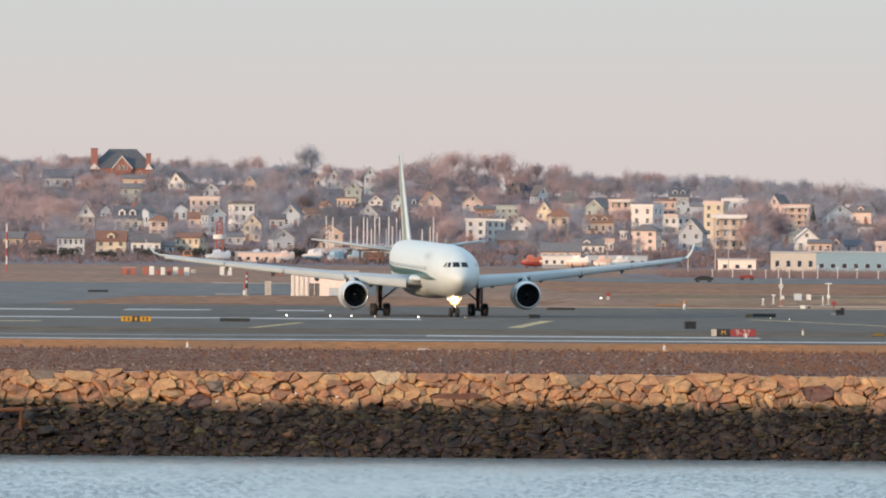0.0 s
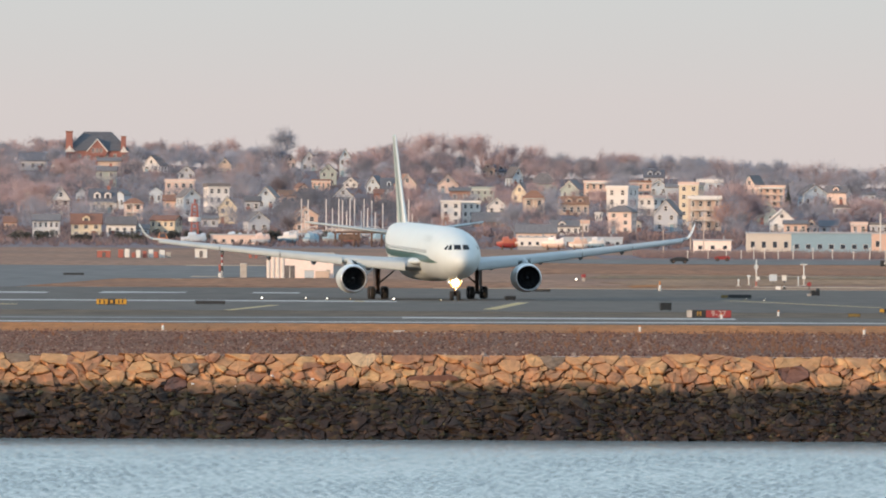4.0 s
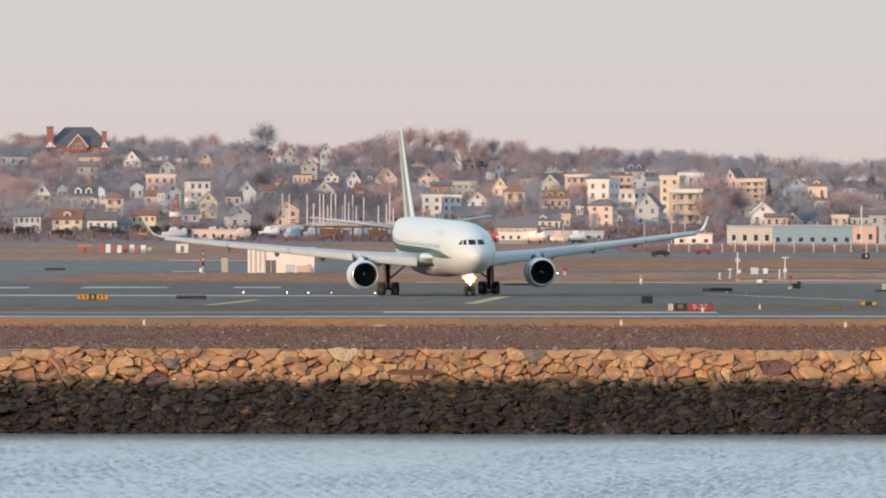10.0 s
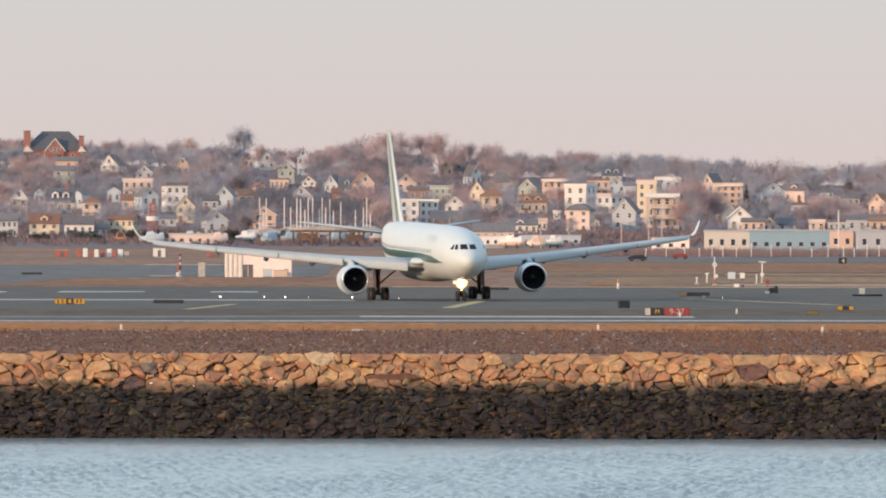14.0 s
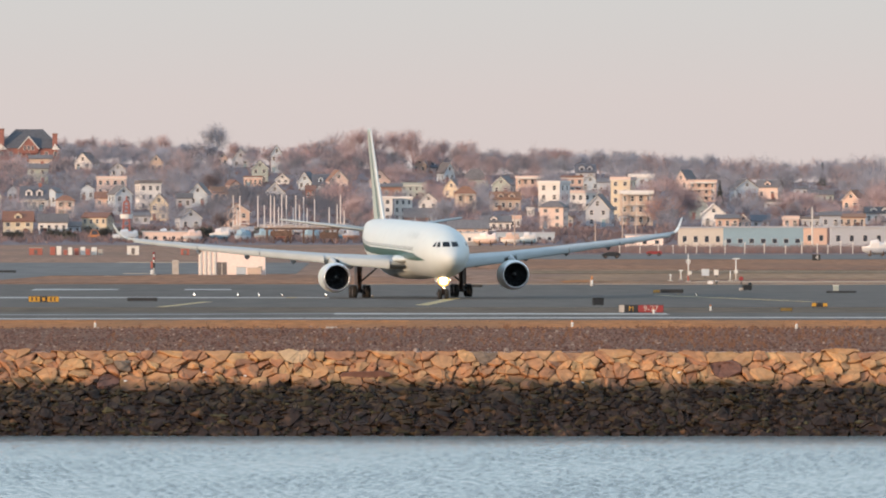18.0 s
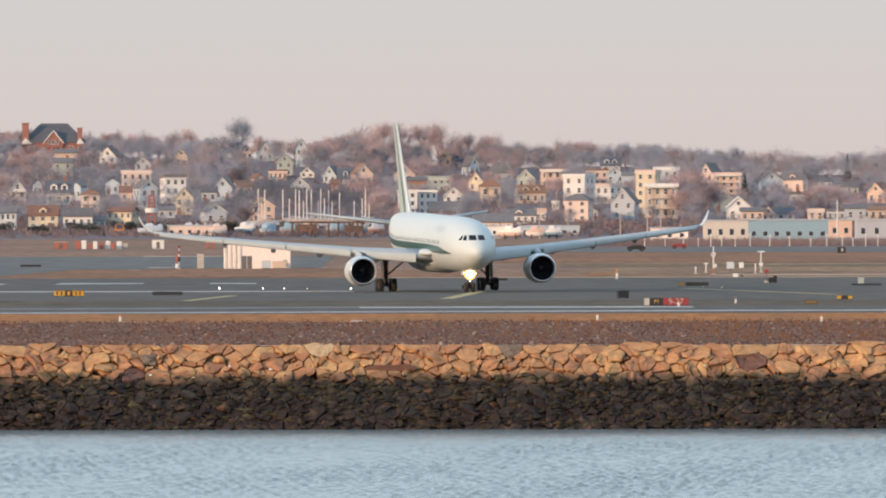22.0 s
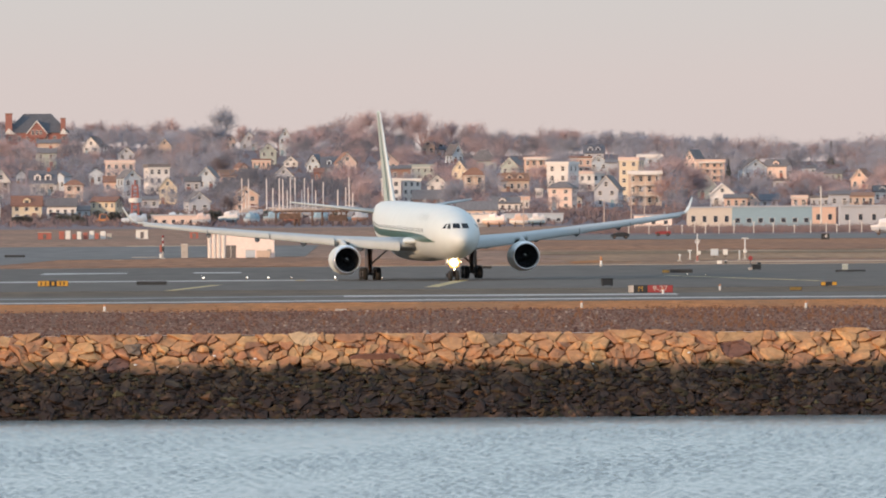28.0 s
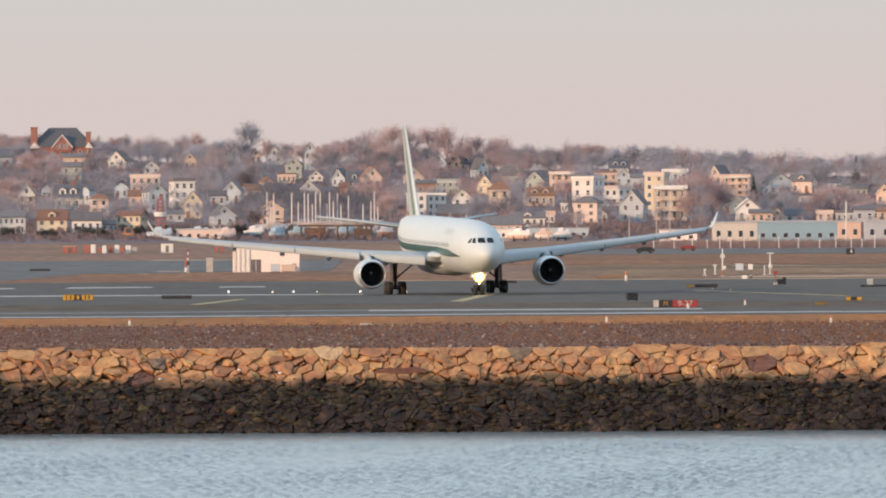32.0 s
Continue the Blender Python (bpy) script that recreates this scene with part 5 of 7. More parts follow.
    skin(bm, [[(a * k, y, b * k) for a, b in outline] for y, k in ((0.9, 1.0), (-0.32, 1.0), (-0.40, 0.96), (-0.43, 0.80))])
    slab = part("slab", bm, M["rock_brown"], wall, "long flat dark reddish-brown slab")
    slab.matrix_basis = pose(-1.1, CREST + 0.35 - 1.47 * slope, -1.47, 0, -1.5, 0)
    # weed and small rubble that clogs the joints below the tide line, in one piece
    v, f = [], []
    for _ in range(3600):
        x, z = rng.uniform(-36, 39), rng.uniform(SEA, -2.0)
        if z > -2.5 and rng.random() < 0.6:
            continue
        s_ = rng.uniform(0.07, 0.22) * rng.choice((0.7, 1, 1, 1.6))
        c = Vector((x, CREST + 0.35 + z * slope - rng.uniform(-0.05, 0.14), z + 0.04))
        b = len(v)
        for d in ((1.6, 0, 0), (0, -0.9, 0), (-1.6, 0, 0), (0, 0.9, 0), (0, 0, 0.8), (0, 0, -0.8)):
            v.append(tuple(c + Vector(d) * s_ * rng.uniform(0.6, 1.35) + Vector((rng.gauss(0, 0.25), 0, rng.gauss(0, 0.2))) * s_))
        f += [(b, b + 1, b + 4), (b + 1, b + 2, b + 4), (b + 2, b + 3, b + 4), (b + 3, b, b + 4), (b + 1, b, b + 5), (b + 2, b + 1, b + 5), (b + 3, b + 2, b + 5), (b, b + 3, b + 5)]
    me = bpy.data.meshes.new("rockweed")
    me.from_pydata(v, [], f)
    me.materials.append(M["weed"])
    ob = new("rockweed", me)
    ob.parent = wall
    ob["kind"] = "stuff"
    # beyond the view, coarse boulders in one piece
    bm = B()
    for side in (-1, 1):
        for r in range(4):
            k = (r + 0.3) / 4
            for q in range(28):
                c = Vector((side * (41 + q * 2.6), CREST + (TOE - CREST) * k, SEA * k))
                bmesh.ops.create_icosphere(bm, subdivisions=1, radius=1.3, matrix=Matrix.Translation(c + Vector((rng.uniform(-0.4, 0.4), rng.uniform(-0.3, 0.3), rng.uniform(-0.2, 0.2)))))
    part("boulders_beyond", bm, M["rock"], wall)["kind"] = "stuff"


def weed_material():
    """Dark rockweed and slime, each tuft of its own shade, from black to olive and rusty brown."""
    m = mat("dark_rockweed", (0.035, 0.026, 0.016), 0.9, vary=0.4, size=0.2, world_co=True, spec=0.2)
    n, l = m.node_tree.nodes, m.node_tree.links
    geo, ramp = n.new("ShaderNodeNewGeometry"), n.new("ShaderNodeValToRGB")
    ramp.color_ramp.interpolation = "CONSTANT"
    el_ = ramp.color_ramp.elements
    el_[0].color, el_[1].position, el_[1].color = (0.018, 0.013, 0.012, 1), 0.5, (0.03, 0.025, 0.014, 1)
    for p_, c_ in ((0.72, (0.045, 0.031, 0.018, 1)), (0.955, (0.10, 0.056, 0.032, 1)), (0.975, (0.07, 0.062, 0.034, 1))):
        el_.new(p_).color = c_
    l.new(geo.outputs["Random Per Island"], ramp.inputs[0])
    l.new(ramp.outputs[0], n["Principled BSDF"].inputs["Base Color"])
    return m


M["rock_brown"] = mat("dark_reddish_stone", (0.15, 0.075, 0.055), 0.85, vary=0.3, size=0.4, bump=0.4, world_co=True, spec=0.2)
M["rock_grey"] = mat("dull_grey_stone", (0.21, 0.145, 0.10), 0.85, vary=0.3, size=0.4, bump=0.4, world_co=True, spec=0.2)
M["rock_pale"] = mat("pale_granite", (0.52, 0.34, 0.19), 0.85, vary=0.2, size=0.4, bump=0.4, world_co=True, spec=0.2)
M["weed"] = weed_material()
# rubble brown with the shade of the joints put into the colour
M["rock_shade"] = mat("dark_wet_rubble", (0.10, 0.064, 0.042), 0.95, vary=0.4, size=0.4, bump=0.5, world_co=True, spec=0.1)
revetment()
# an old timber trestle left standing on the stones
M["driftwood"] = mat("orange_brown_old_timber", (0.125, 0.06, 0.035), 0.9, vary=0.35, size=0.3, stretch=(1, 1, 0.3), tint=(0.09, 0.05, 0.03), spec=0.1)
e = empty("old_trestle", pose(-29.7, 904.4, -4.2), "old orange-brown timber trestle standing on the weedy stones", "trestle")
bm = B()
tube(bm, (0, 0, -0.1), (0.04, 0.0, 1.85), 0.13, 0.11, 8)
part("post", bm, M["driftwood"], e)
bm = B()
tube(bm, (0.2, 0.02, 1.74), (-3.4, 0.1, 1.62), 0.15, 0.13, 8)
part("beam", bm, M["driftwood"], e)
bm = B()
tube(bm, (-0.02, -0.05, 0.55), (-0.5, -0.1, -0.05), 0.08, 0.07, 8)
part("brace", bm, M["driftwood"], e)
bm = B()
tube(bm, (-3.3, 0.05, -0.1), (-3.2, 0.1, 1.7), 0.13, 0.11, 8)
part("post", bm, M["driftwood"], e)
# scraps of white litter caught on the stones
for x, z in ((-11.7, -1.35), (-16.9, -1.9), (-14.0, -2.05), (19.6, -1.35), (-9.0, -1.55), (13.2, -2.0)):
    bm = B()
    bmesh.ops.create_icosphere(bm, subdivisions=1, radius=0.10)
    for v_ in bm.verts:
        v_.co = Vector((v_.co.x * 1.3, v_.co.y, v_.co.z * 0.7)) * random.uniform(0.75, 1.2)
    thing("litter", bm, M["post_white"], x, CREST + 0.10 + z * (TOE - CREST) / SEA, z, "scrap of white litter caught between the boulders", "litter", "litter on the seawall")


def stone_material():
    """Loose stones, each of its own shade of brown and grey."""
    m = mat("mixed_brown_stones", (0.2, 0.125, 0.095), 0.9, vary=0.4, size=0.3, world_co=True, spec=0.1)
    n, l = m.node_tree.nodes, m.node_tree.links
    geo, ramp = n.new("ShaderNodeNewGeometry"), n.new("ShaderNodeValToRGB")
    ramp.color_ramp.interpolation = "CONSTANT"
    el_ = ramp.color_ramp.elements
    el_[0].color, el_[1].position, el_[1].color = (0.102, 0.056, 0.047, 1), 0.40, (0.138, 0.076, 0.061, 1)
    for p_, c_ in ((0.76, (0.18, 0.118, 0.092, 1)), (0.94, (0.31, 0.235, 0.195, 1))):
        el_.new(p_).color = c_
    l.new(geo.outputs["Random Per Island"], ramp.inputs[0])
    l.new(ramp.outputs[0], n["Principled BSDF"].inputs["Base Color"])
    return m


def scatter(name, count, x0, x1, y0, y1, low, high, material, label, category, seed, tuft=False):
    """Loose stones or dry stalks, joined."""
    rng = random.Random(seed)
    verts, faces = [], []
    for _ in range(count):
        x, y, s = rng.uniform(x0, x1), rng.uniform(y0, y1), rng.uniform(low, high) * rng.choice((0.6, 0.8, 1, 1.3))
        b = len(verts)
        if tuft:
            for q in range(9):
                a, lean = rng.uniform(0, 6.28), rng.uniform(0.1, 0.5) * s
                w = 0.016 + 0.012 * s
                verts += [(x - w, y, 0.02), (x + w, y, 0.02), (x + lean * math.cos(a), y + lean * math.sin(a) * 0.5, s * rng.uniform(0.6, 1.0))]
                faces.append((b + 3 * q, b + 3 * q + 1, b + 3 * q + 2))
        else:
            a = rng.uniform(0, 3.1)
            for q in range(4):
                verts.append((x + s * math.cos(a + q * 1.57) * rng.uniform(0.7, 1.2), y + s * math.sin(a + q * 1.57), 0.0))
            for q in range(4):
                verts.append((x + s * 0.55 * math.cos(a + q * 1.57) * rng.uniform(0.7, 1.2), y + s * 0.55 * math.sin(a + q * 1.57), s * rng.uniform(0.7, 1.1)))
            for q in range(4):
                faces.append((b + q, b + (q + 1) % 4, b + 4 + (q + 1) % 4, b + 4 + q))
            faces.append((b + 4, b + 5, b + 6, b + 7))
    me = bpy.data.meshes.new(name)
    me.from_pydata(verts, [], faces)
    me.materials.append(material)
    return tagged(new(name, me), label, category, kind="stuff")


M["pebble"] = stone_material()
M["stalk"] = mat("rusty_dry_stalks", (0.21, 0.115, 0.075), 0.95, vary=0.3, size=1.0, coarse=8, world_co=True, spec=0.1)
scatter("loose_stones", 700, -38, 41, CREST + 0.8, CREST + 1.9, 0.08, 0.18, M["pebble"], "brown stones along the top of the rock wall", "stones", 13)
scatter("loose_stones", 17000, -40, 42, CREST + 1, 1090, 0.05, 0.13, M["pebble"], "loose brown stones strewn over the bank", "stones", 3)
scatter("dry_stalks", 2600, -50, 55, 1090, 1168, 0.05, 0.11, M["stalk"], "short rusty dry grass stalks along the verge", "grass", 4, True)
for i_, (x0, x1, n_) in enumerate(((9.5, 15.5, 60), (18.5, 25.0, 70), (-20, -16, 24), (-1.0, 2.0, 16), (29, 32.5, 24), (-33, -29, 16), (20, 36, 240), (-14, 12, 130))):
    scatter("dry_weeds", n_, x0, x1, CREST + 20, 1085, 0.25, 0.6, M["stalk"], "tall rusty dry weeds on the gravel bank", "weeds", 20 + i_, True)


# ---------------------------------------------------------------- houses on the hill
def window_mesh(name, boxes, material):
    bm = B()
    for b in boxes:
        box(bm, *b)
    me = bpy.data.meshes.new(name)
    bmesh.ops.recalc_face_normals(bm, faces=bm.faces[:])
    bm.to_mesh(me)
    bm.free()
    me.materials.append(material)
    return me


WINDOW = window_mesh("window", ((-0.5, 0.5, -0.05, 0.0, 0.0, 1.0), (-0.40, 0.40, -0.08, -0.066, 0.47, 0.53)), M["trim"])
PANE = window_mesh("pane", ((-0.40, 0.40, -0.065, -0.052, 0.07, 0.465), (-0.40, 0.40, -0.065, -0.052, 0.535, 0.93)), M["glass"])


WINDOW_DARK = window_mesh("window", ((-0.5, 0.5, -0.05, 0.0, 0.0, 1.0),), M["glass"])


def window(parent, m):
    """A sash window: the frame, and the glass in it."""
    reuse("pane", PANE, reuse("window", WINDOW, parent, m), Matrix.Identity(4))


BUILT = []          # x, y, half width, base and top, for the trees to keep clear of


def house(x, y, w, h, roof, kind="gable", wall="w_white", top="shingle", turn=0.0, deep=0.0, cols=0, rows=0, chimney=0, porch=False, label="", sink=1.2, dormers=0):
    """A house w wide, walls h high and a roof of that height. kind: gable (ridge from front to back), side (ridge across), hip or flat."""
    z = ground(x, y) - 0.05
    d = deep or max(7.0, w * 0.9)
    words = {"w_white": "white", "w_cream": "cream", "w_peach": "peach-coloured", "w_grey": "grey", "w_blue": "pale blue", "w_green": "grey-green", "w_tan": "tan", "w_brown": "brown", "w_yellow": "yellow", "w_orange": "orange-tan", "brick": "red brick"}[wall]
    rw = {"gable": "with a front gable", "side": "with a pitched roof", "hip": "with a hipped roof", "flat": "with a flat roof"}[kind]
    hh = h + sink
    floors_ = rows or max(1, round(h / 2.9))
    e = empty("house", pose(x, y, z - sink, 0, 0, turn), label or "%s %s-storey house %s on the hill" % (words, ("one", "two", "three", "four", "five", "six")[min(floors_, 6) - 1], rw), "house", "houses on the hill")
    BUILT.append((x, y, w / 2, z, z + h + roof))
    bm = B()
    if kind == "gable":
        pr = [(-w / 2, 0), (w / 2, 0), (w / 2, hh), (0, hh + roof), (-w / 2, hh)]
        skin(bm, [[(a, yy, b) for a, b in pr] for yy in (0, d)])
    elif kind == "side":
        pr = [(0, 0), (d, 0), (d, hh), (d / 2, hh + roof), (0, hh)]
        skin(bm, [[(xx, a, b) for a, b in pr] for xx in (-w / 2, w / 2)])
    else:
        box(bm, -w / 2, w / 2, 0, d, 0, hh)
    part("wall", bm, M[wall], e)
    o, t = 0.35, 0.22
    bm = B()
    if kind == "gable":
        k = roof / (w / 2)
        for s in (-1, 1):
            skin(bm, [[(s * (w / 2 + o), yy, hh - o * k + 0.02), (0, yy, hh + roof + 0.02), (0, yy, hh + roof + 0.02 + t), (s * (w / 2 + o), yy, hh - o * k + 0.02 + t)] for yy in (-o, d + o)])
    elif kind == "side":
        k = roof / (d / 2)
        for s in (-1, 1):
            c = d / 2
            skin(bm, [[(xx, c + s * (c + o), hh - o * k + 0.02), (xx, c, hh + roof + 0.02), (xx, c, hh + roof + 0.02 + t), (xx, c + s * (c + o), hh - o * k + 0.02 + t)] for xx in (-w / 2 - o, w / 2 + o)])
    elif kind == "hip":
        ins = min(w, d) * 0.36
        skin(bm, [[(-w / 2 - o, -o, hh), (w / 2 + o, -o, hh), (w / 2 + o, d + o, hh), (-w / 2 - o, d + o, hh)], [(-w / 2 - o, -o, hh + 0.15), (w / 2 + o, -o, hh + 0.15), (w / 2 + o, d + o, hh + 0.15), (-w / 2 - o, d + o, hh + 0.15)],
                  [(-w / 2 + ins, ins, hh + roof), (w / 2 - ins, ins, hh + roof), (w / 2 - ins, d - ins, hh + roof), (-w / 2 + ins, d - ins, hh + roof)]])
    else:
        box(bm, -w / 2 - 0.25, w / 2 + 0.25, -0.25, d + 0.25, hh, hh + max(0.3, roof), 0.04)
    part("roof", bm, M[top], e)
    if kind == "flat":
        bm = B()
        box(bm, -w / 2 - 0.32, w / 2 + 0.32, -0.32, -0.252, hh - 0.05, hh + 0.2)
        part("cornice", bm, M["trim"], e)
    n, f = cols or max(2, int(w / 2.4)), floors_
    ww, wh = min(1.15, w / n * 0.5), min(1.5, h / f * 0.55)
    for r in range(f):
        for c in range(n):
            xx = -w / 2 + w * (c + 0.5) / n
            window(e, Matrix.Translation((xx, -0.003, sink + h * (r + 0.28) / f)) @ Matrix.Diagonal((ww, 1, wh, 1)))
        if abs(turn) > 6:
            s = -1 if turn < 0 else 1          # the flank that the turn brings into view
            for c in range(2):
                window(e, pose(-s * (w / 2 + 0.003), d * (0.28 + 0.42 * c), sink + h * (r + 0.28) / f, 0, 0, -s * 90) @ Matrix.Diagonal((ww, 1, wh, 1)))
    if kind == "gable" and roof > 1.3:
        window(e, Matrix.Translation((0, -0.003, hh + roof * 0.18)) @ Matrix.Diagonal((ww * 0.9, 1, roof * 0.38, 1)))
        for s in (-1, 1):
            bm = B()
            k = roof / (w / 2)
            skin(bm, [[(s * (w / 2 + o), yy, hh - o * k - 0.20), (0, yy, hh + roof - 0.20), (0, yy, hh + roof + 0.03), (s * (w / 2 + o), yy, hh - o * k + 0.03)] for yy in (-o - 0.06, -o - 0.005)])
            part("bargeboard", bm, M["trim"], e)
    for c in range(dormers):            # small gabled dormers on the front slope
        xx, dw, dh = w * ((c + 0.5) / dormers - 0.5) * 0.8, min(1.9, w * 0.3), roof * 0.42
        y0 = (min(w, d) * 0.36 if kind == "hip" else d / 2) * 0.22
        z0 = hh + roof * 0.2
        bm = B()
        skin(bm, [[(xx - dw / 2, yy, z0), (xx + dw / 2, yy, z0), (xx + dw / 2, yy, z0 + dh), (xx, yy, z0 + dh + dw * 0.32), (xx - dw / 2, yy, z0 + dh)] for yy in (y0, y0 + d * 0.3)])
        dm = part("dormer", bm, M[wall], e)
        bm = B()
        for s in (-1, 1):
            skin(bm, [[(xx + s * (dw / 2 + 0.15), yy, z0 + dh - 0.08), (xx, yy, z0 + dh + dw * 0.32 + 0.02), (xx, yy, z0 + dh + dw * 0.32 + 0.18), (xx + s * (dw / 2 + 0.15), yy, z0 + dh + 0.10)] for yy in (y0 - 0.15, y0 + d * 0.3)])
        part("dormer_roof", bm, M[top], dm)
        reuse("window", WINDOW_DARK, dm, Matrix.Translation((xx, y0 - 0.003, z0 + dh * 0.15)) @ Matrix.Diagonal((dw * 0.5, 1, dh * 0.8, 1)))
    if sink and h > 2.3:                # a front door with a small roof over it
        dx = w * (0.26 if int(abs(x)) % 2 else -0.26)
        bm = B()
        box(bm, dx - 0.5, dx + 0.5, -0.10, -0.004, sink, sink + min(2.0, h * 0.5))
        dr = part("door", bm, M[("w_brown", "w_dim", "brick", "w_slate")[int(abs(y)) % 4]], e)
        bm = B()
        box(bm, dx - 0.8, dx + 0.8, -0.9, -0.004, sink + min(2.0, h * 0.5) + 0.02, sink + min(2.0, h * 0.5) + 0.16)
        part("door_hood", bm, M["trim"], dr)
    for c in range(chimney):
        bm = B()
        cx = w * (0.22 if c == 0 else -0.3)
        box(bm, cx - 0.45, cx + 0.45, d * 0.45, d * 0.45 + 0.8, hh + roof * 0.2, hh + roof + 1.0, 0.03)
        part("chimney", bm, M["brick"], e)
    if porch:
        for r in range(1, f + 1):
            bm = B()
            box(bm, -w * 0.42, w * 0.42, -1.5, -0.01, sink + h * r / f - 0.25, sink + h * r / f - 0.08)
            pd = part("porch_deck", bm, M["trim"], e)
            for sx in (-0.4, 0, 0.4):
                bm = B()
                box(bm, w * sx - 0.09, w * sx + 0.09, -1.45, -1.27, sink + h * (r - 1) / f, sink + h * r / f - 0.252)
                part("porch_post", bm, M["trim"], pd)
    return e


house(-137.1, 4526, 9.3, 3.2, 2.6, 'side', wall='w_grey', top='shingle_dark')
house(-111.1, 4488, 7.4, 4.0, 1.1, 'side', wall='w_tan', top='shingle', cols=3)
house(-98.7, 4551, 6.2, 2.4, 3.2, 'gable', wall='w_white', top='shingle', turn=-20)
house(-85.7, 4480, 5.3, 2.2, 2.2, 'gable', wall='w_grey', top='shingle')
house(-124.7, 4050, 4.1, 2.0, 1.7, 'gable', wall='w_white', top='shingle_brown')
house(-81.4, 4153, 8.9, 4.9, 0.9, 'flat', wall='w_peach', top='w_peach', cols=4)
house(-107.1, 3793, 5.1, 4.7, 3.4, 'gable', wall='w_white', top='shingle', turn=14, porch=True)
house(-97.1, 3851, 7.4, 3.2, 3.5, 'side', wall='w_white', top='shingle_dark', chimney=1, dormers=2, porch=True)
house(-86.2, 3753, 5.1, 4.5, 1.5, 'hip', wall='w_peach', top='shingle_brown', porch=True)
house(-79.1, 3925, 5.1, 2.9, 1.6, 'side', wall='w_orange', top='shingle_brown')
house(-71.5, 3820, 4.9, 5.9, 2.2, 'gable', wall='w_blue', top='shingle', turn=18)
house(-65.6, 3911, 6.1, 7.5, 1.1, 'flat', wall='w_white', top='shingle', cols=3, turn=12)
house(-60.3, 3732, 4.9, 4.6, 2.8, 'gable', wall='w_yellow', top='shingle', rows=2)
house(-75.0, 4586, 4.1, 3.6, 2.4, 'gable', wall='w_tan', top='shingle')
house(-114.3, 3582, 3.2, 1.8, 1.5, 'side', wall='w_orange', top='shingle_brown')
house(-120.0, 3583, 5.0, 2.1, 1.5, 'side', wall='w_tan', top='shingle')
house(-101.2, 3453, 6.7, 4.2, 1.5, 'side', wall='w_white', top='shingle', cols=5, rows=2)
house(-91.1, 3452, 7.4, 3.6, 2.3, 'side', wall='w_yellow', top='shingle_brown', cols=3, rows=2, dormers=1)
house(-82.9, 3474, 7.4, 3.1, 1.9, 'side', wall='w_white', top='shingle', cols=4, rows=1)
house(-72.6, 3481, 6.4, 4.2, 1.1, 'side', wall='w_yellow', top='shingle_brown', cols=4, rows=2, turn=-15)
house(-77.6, 3477, 3.3, 2.0, 1.0, 'side', wall='w_blue', top='shingle')
house(-49.2, 3553, 5.6, 3.5, 2.2, 'gable', wall='w_grey', top='shingle', turn=12)
house(-56.8, 3958, 4.5, 2.9, 1.3, 'side', wall='w_grey', top='shingle')
house(-53.1, 3978, 5.3, 3.9, 2.9, 'gable', wall='w_blue', top='shingle', turn=-10)
house(-48.0, 4094, 4.6, 2.3, 1.7, 'side', wall='w_orange', top='shingle_brown', turn=15)
house(-54.4, 4700, 3.7, 2.7, 2.3, 'gable', wall='w_peach', top='shingle_brown', turn=20)
house(-37.6, 3590, 6.5, 4.4, 2.1, 'gable', wall='w_orange', top='shingle_brown', turn=10, rows=2)
house(-47.8, 4667, 5.7, 2.7, 3.8, 'gable', wall='w_grey', top='shingle_dark')
house(-38.9, 4399, 5.2, 4.6, 2.4, 'gable', wall='w_green', top='shingle_dark', cols=2)
house(-34.8, 4563, 3.7, 6.2, 3.0, 'gable', wall='w_blue', top='shingle_dark')
house(-40.4, 4323, 5.7, 2.8, 0.7, 'flat', wall='w_orange', top='shingle_brown', cols=4)
house(-31.5, 4365, 4.3, 1.6, 1.8, 'gable', wall='w_white', top='shingle_dark')
house(-31.8, 4099, 5.9, 2.0, 2.9, 'gable', wall='w_grey', top='shingle')
house(-23.9, 4268, 4.1, 2.6, 2.8, 'gable', wall='w_blue', top='shingle_dark', turn=-15)
house(-18.9, 4265, 4.9, 1.7, 3.1, 'side', wall='w_blue', top='shingle_dark', dormers=1)
house(-13.2, 4236, 5.6, 3.8, 3.0, 'gable', wall='w_peach', top='shingle_brown', turn=10)
house(-21.2, 4102, 2.7, 2.7, 1.3, 'side', wall='brick', top='shingle_brown')
house(-0.7, 4339, 6.4, 2.8, 3.2, 'gable', wall='w_peach', top='shingle_brown')
house(0.2, 3732, 5.4, 6.4, 0.6, 'flat', wall='w_white', top='w_white', cols=2, rows=3)
house(5.8, 3742, 4.9, 6.3, 0.6, 'flat', wall='w_white', top='w_white', cols=3, rows=3)
house(13.4, 3953, 5.7, 2.9, 2.4, 'gable', wall='w_white', top='shingle', cols=2)
house(10.7, 3729, 9.2, 1.5, 2.4, 'side', wall='w_brown', top='shingle', cols=2)
house(9.7, 4205, 7.6, 3.8, 1.0, 'flat', wall='w_green', top='w_green', cols=4, rows=2)
house(3.0, 4184, 6.3, 3.4, 0.9, 'side', wall='w_brown', top='shingle')
house(21.3, 4232, 5.4, 2.8, 3.1, 'gable', wall='w_yellow', top='shingle', turn=-24)
house(23.8, 3920, 6.1, 5.8, 2.2, 'hip', wall='w_tan', top='shingle_brown', porch=True, cols=2)
house(12.8, 4694, 4.8, 3.1, 1.9, 'gable', wall='w_tan', top='shingle')
house(18.9, 4700, 7.7, 2.4, 2.6, 'side', wall='w_grey', top='shingle_dark', dormers=2)
house(22.4, 4546, 3.5, 3.4, 3.0, 'gable', wall='w_blue', top='shingle', turn=22)
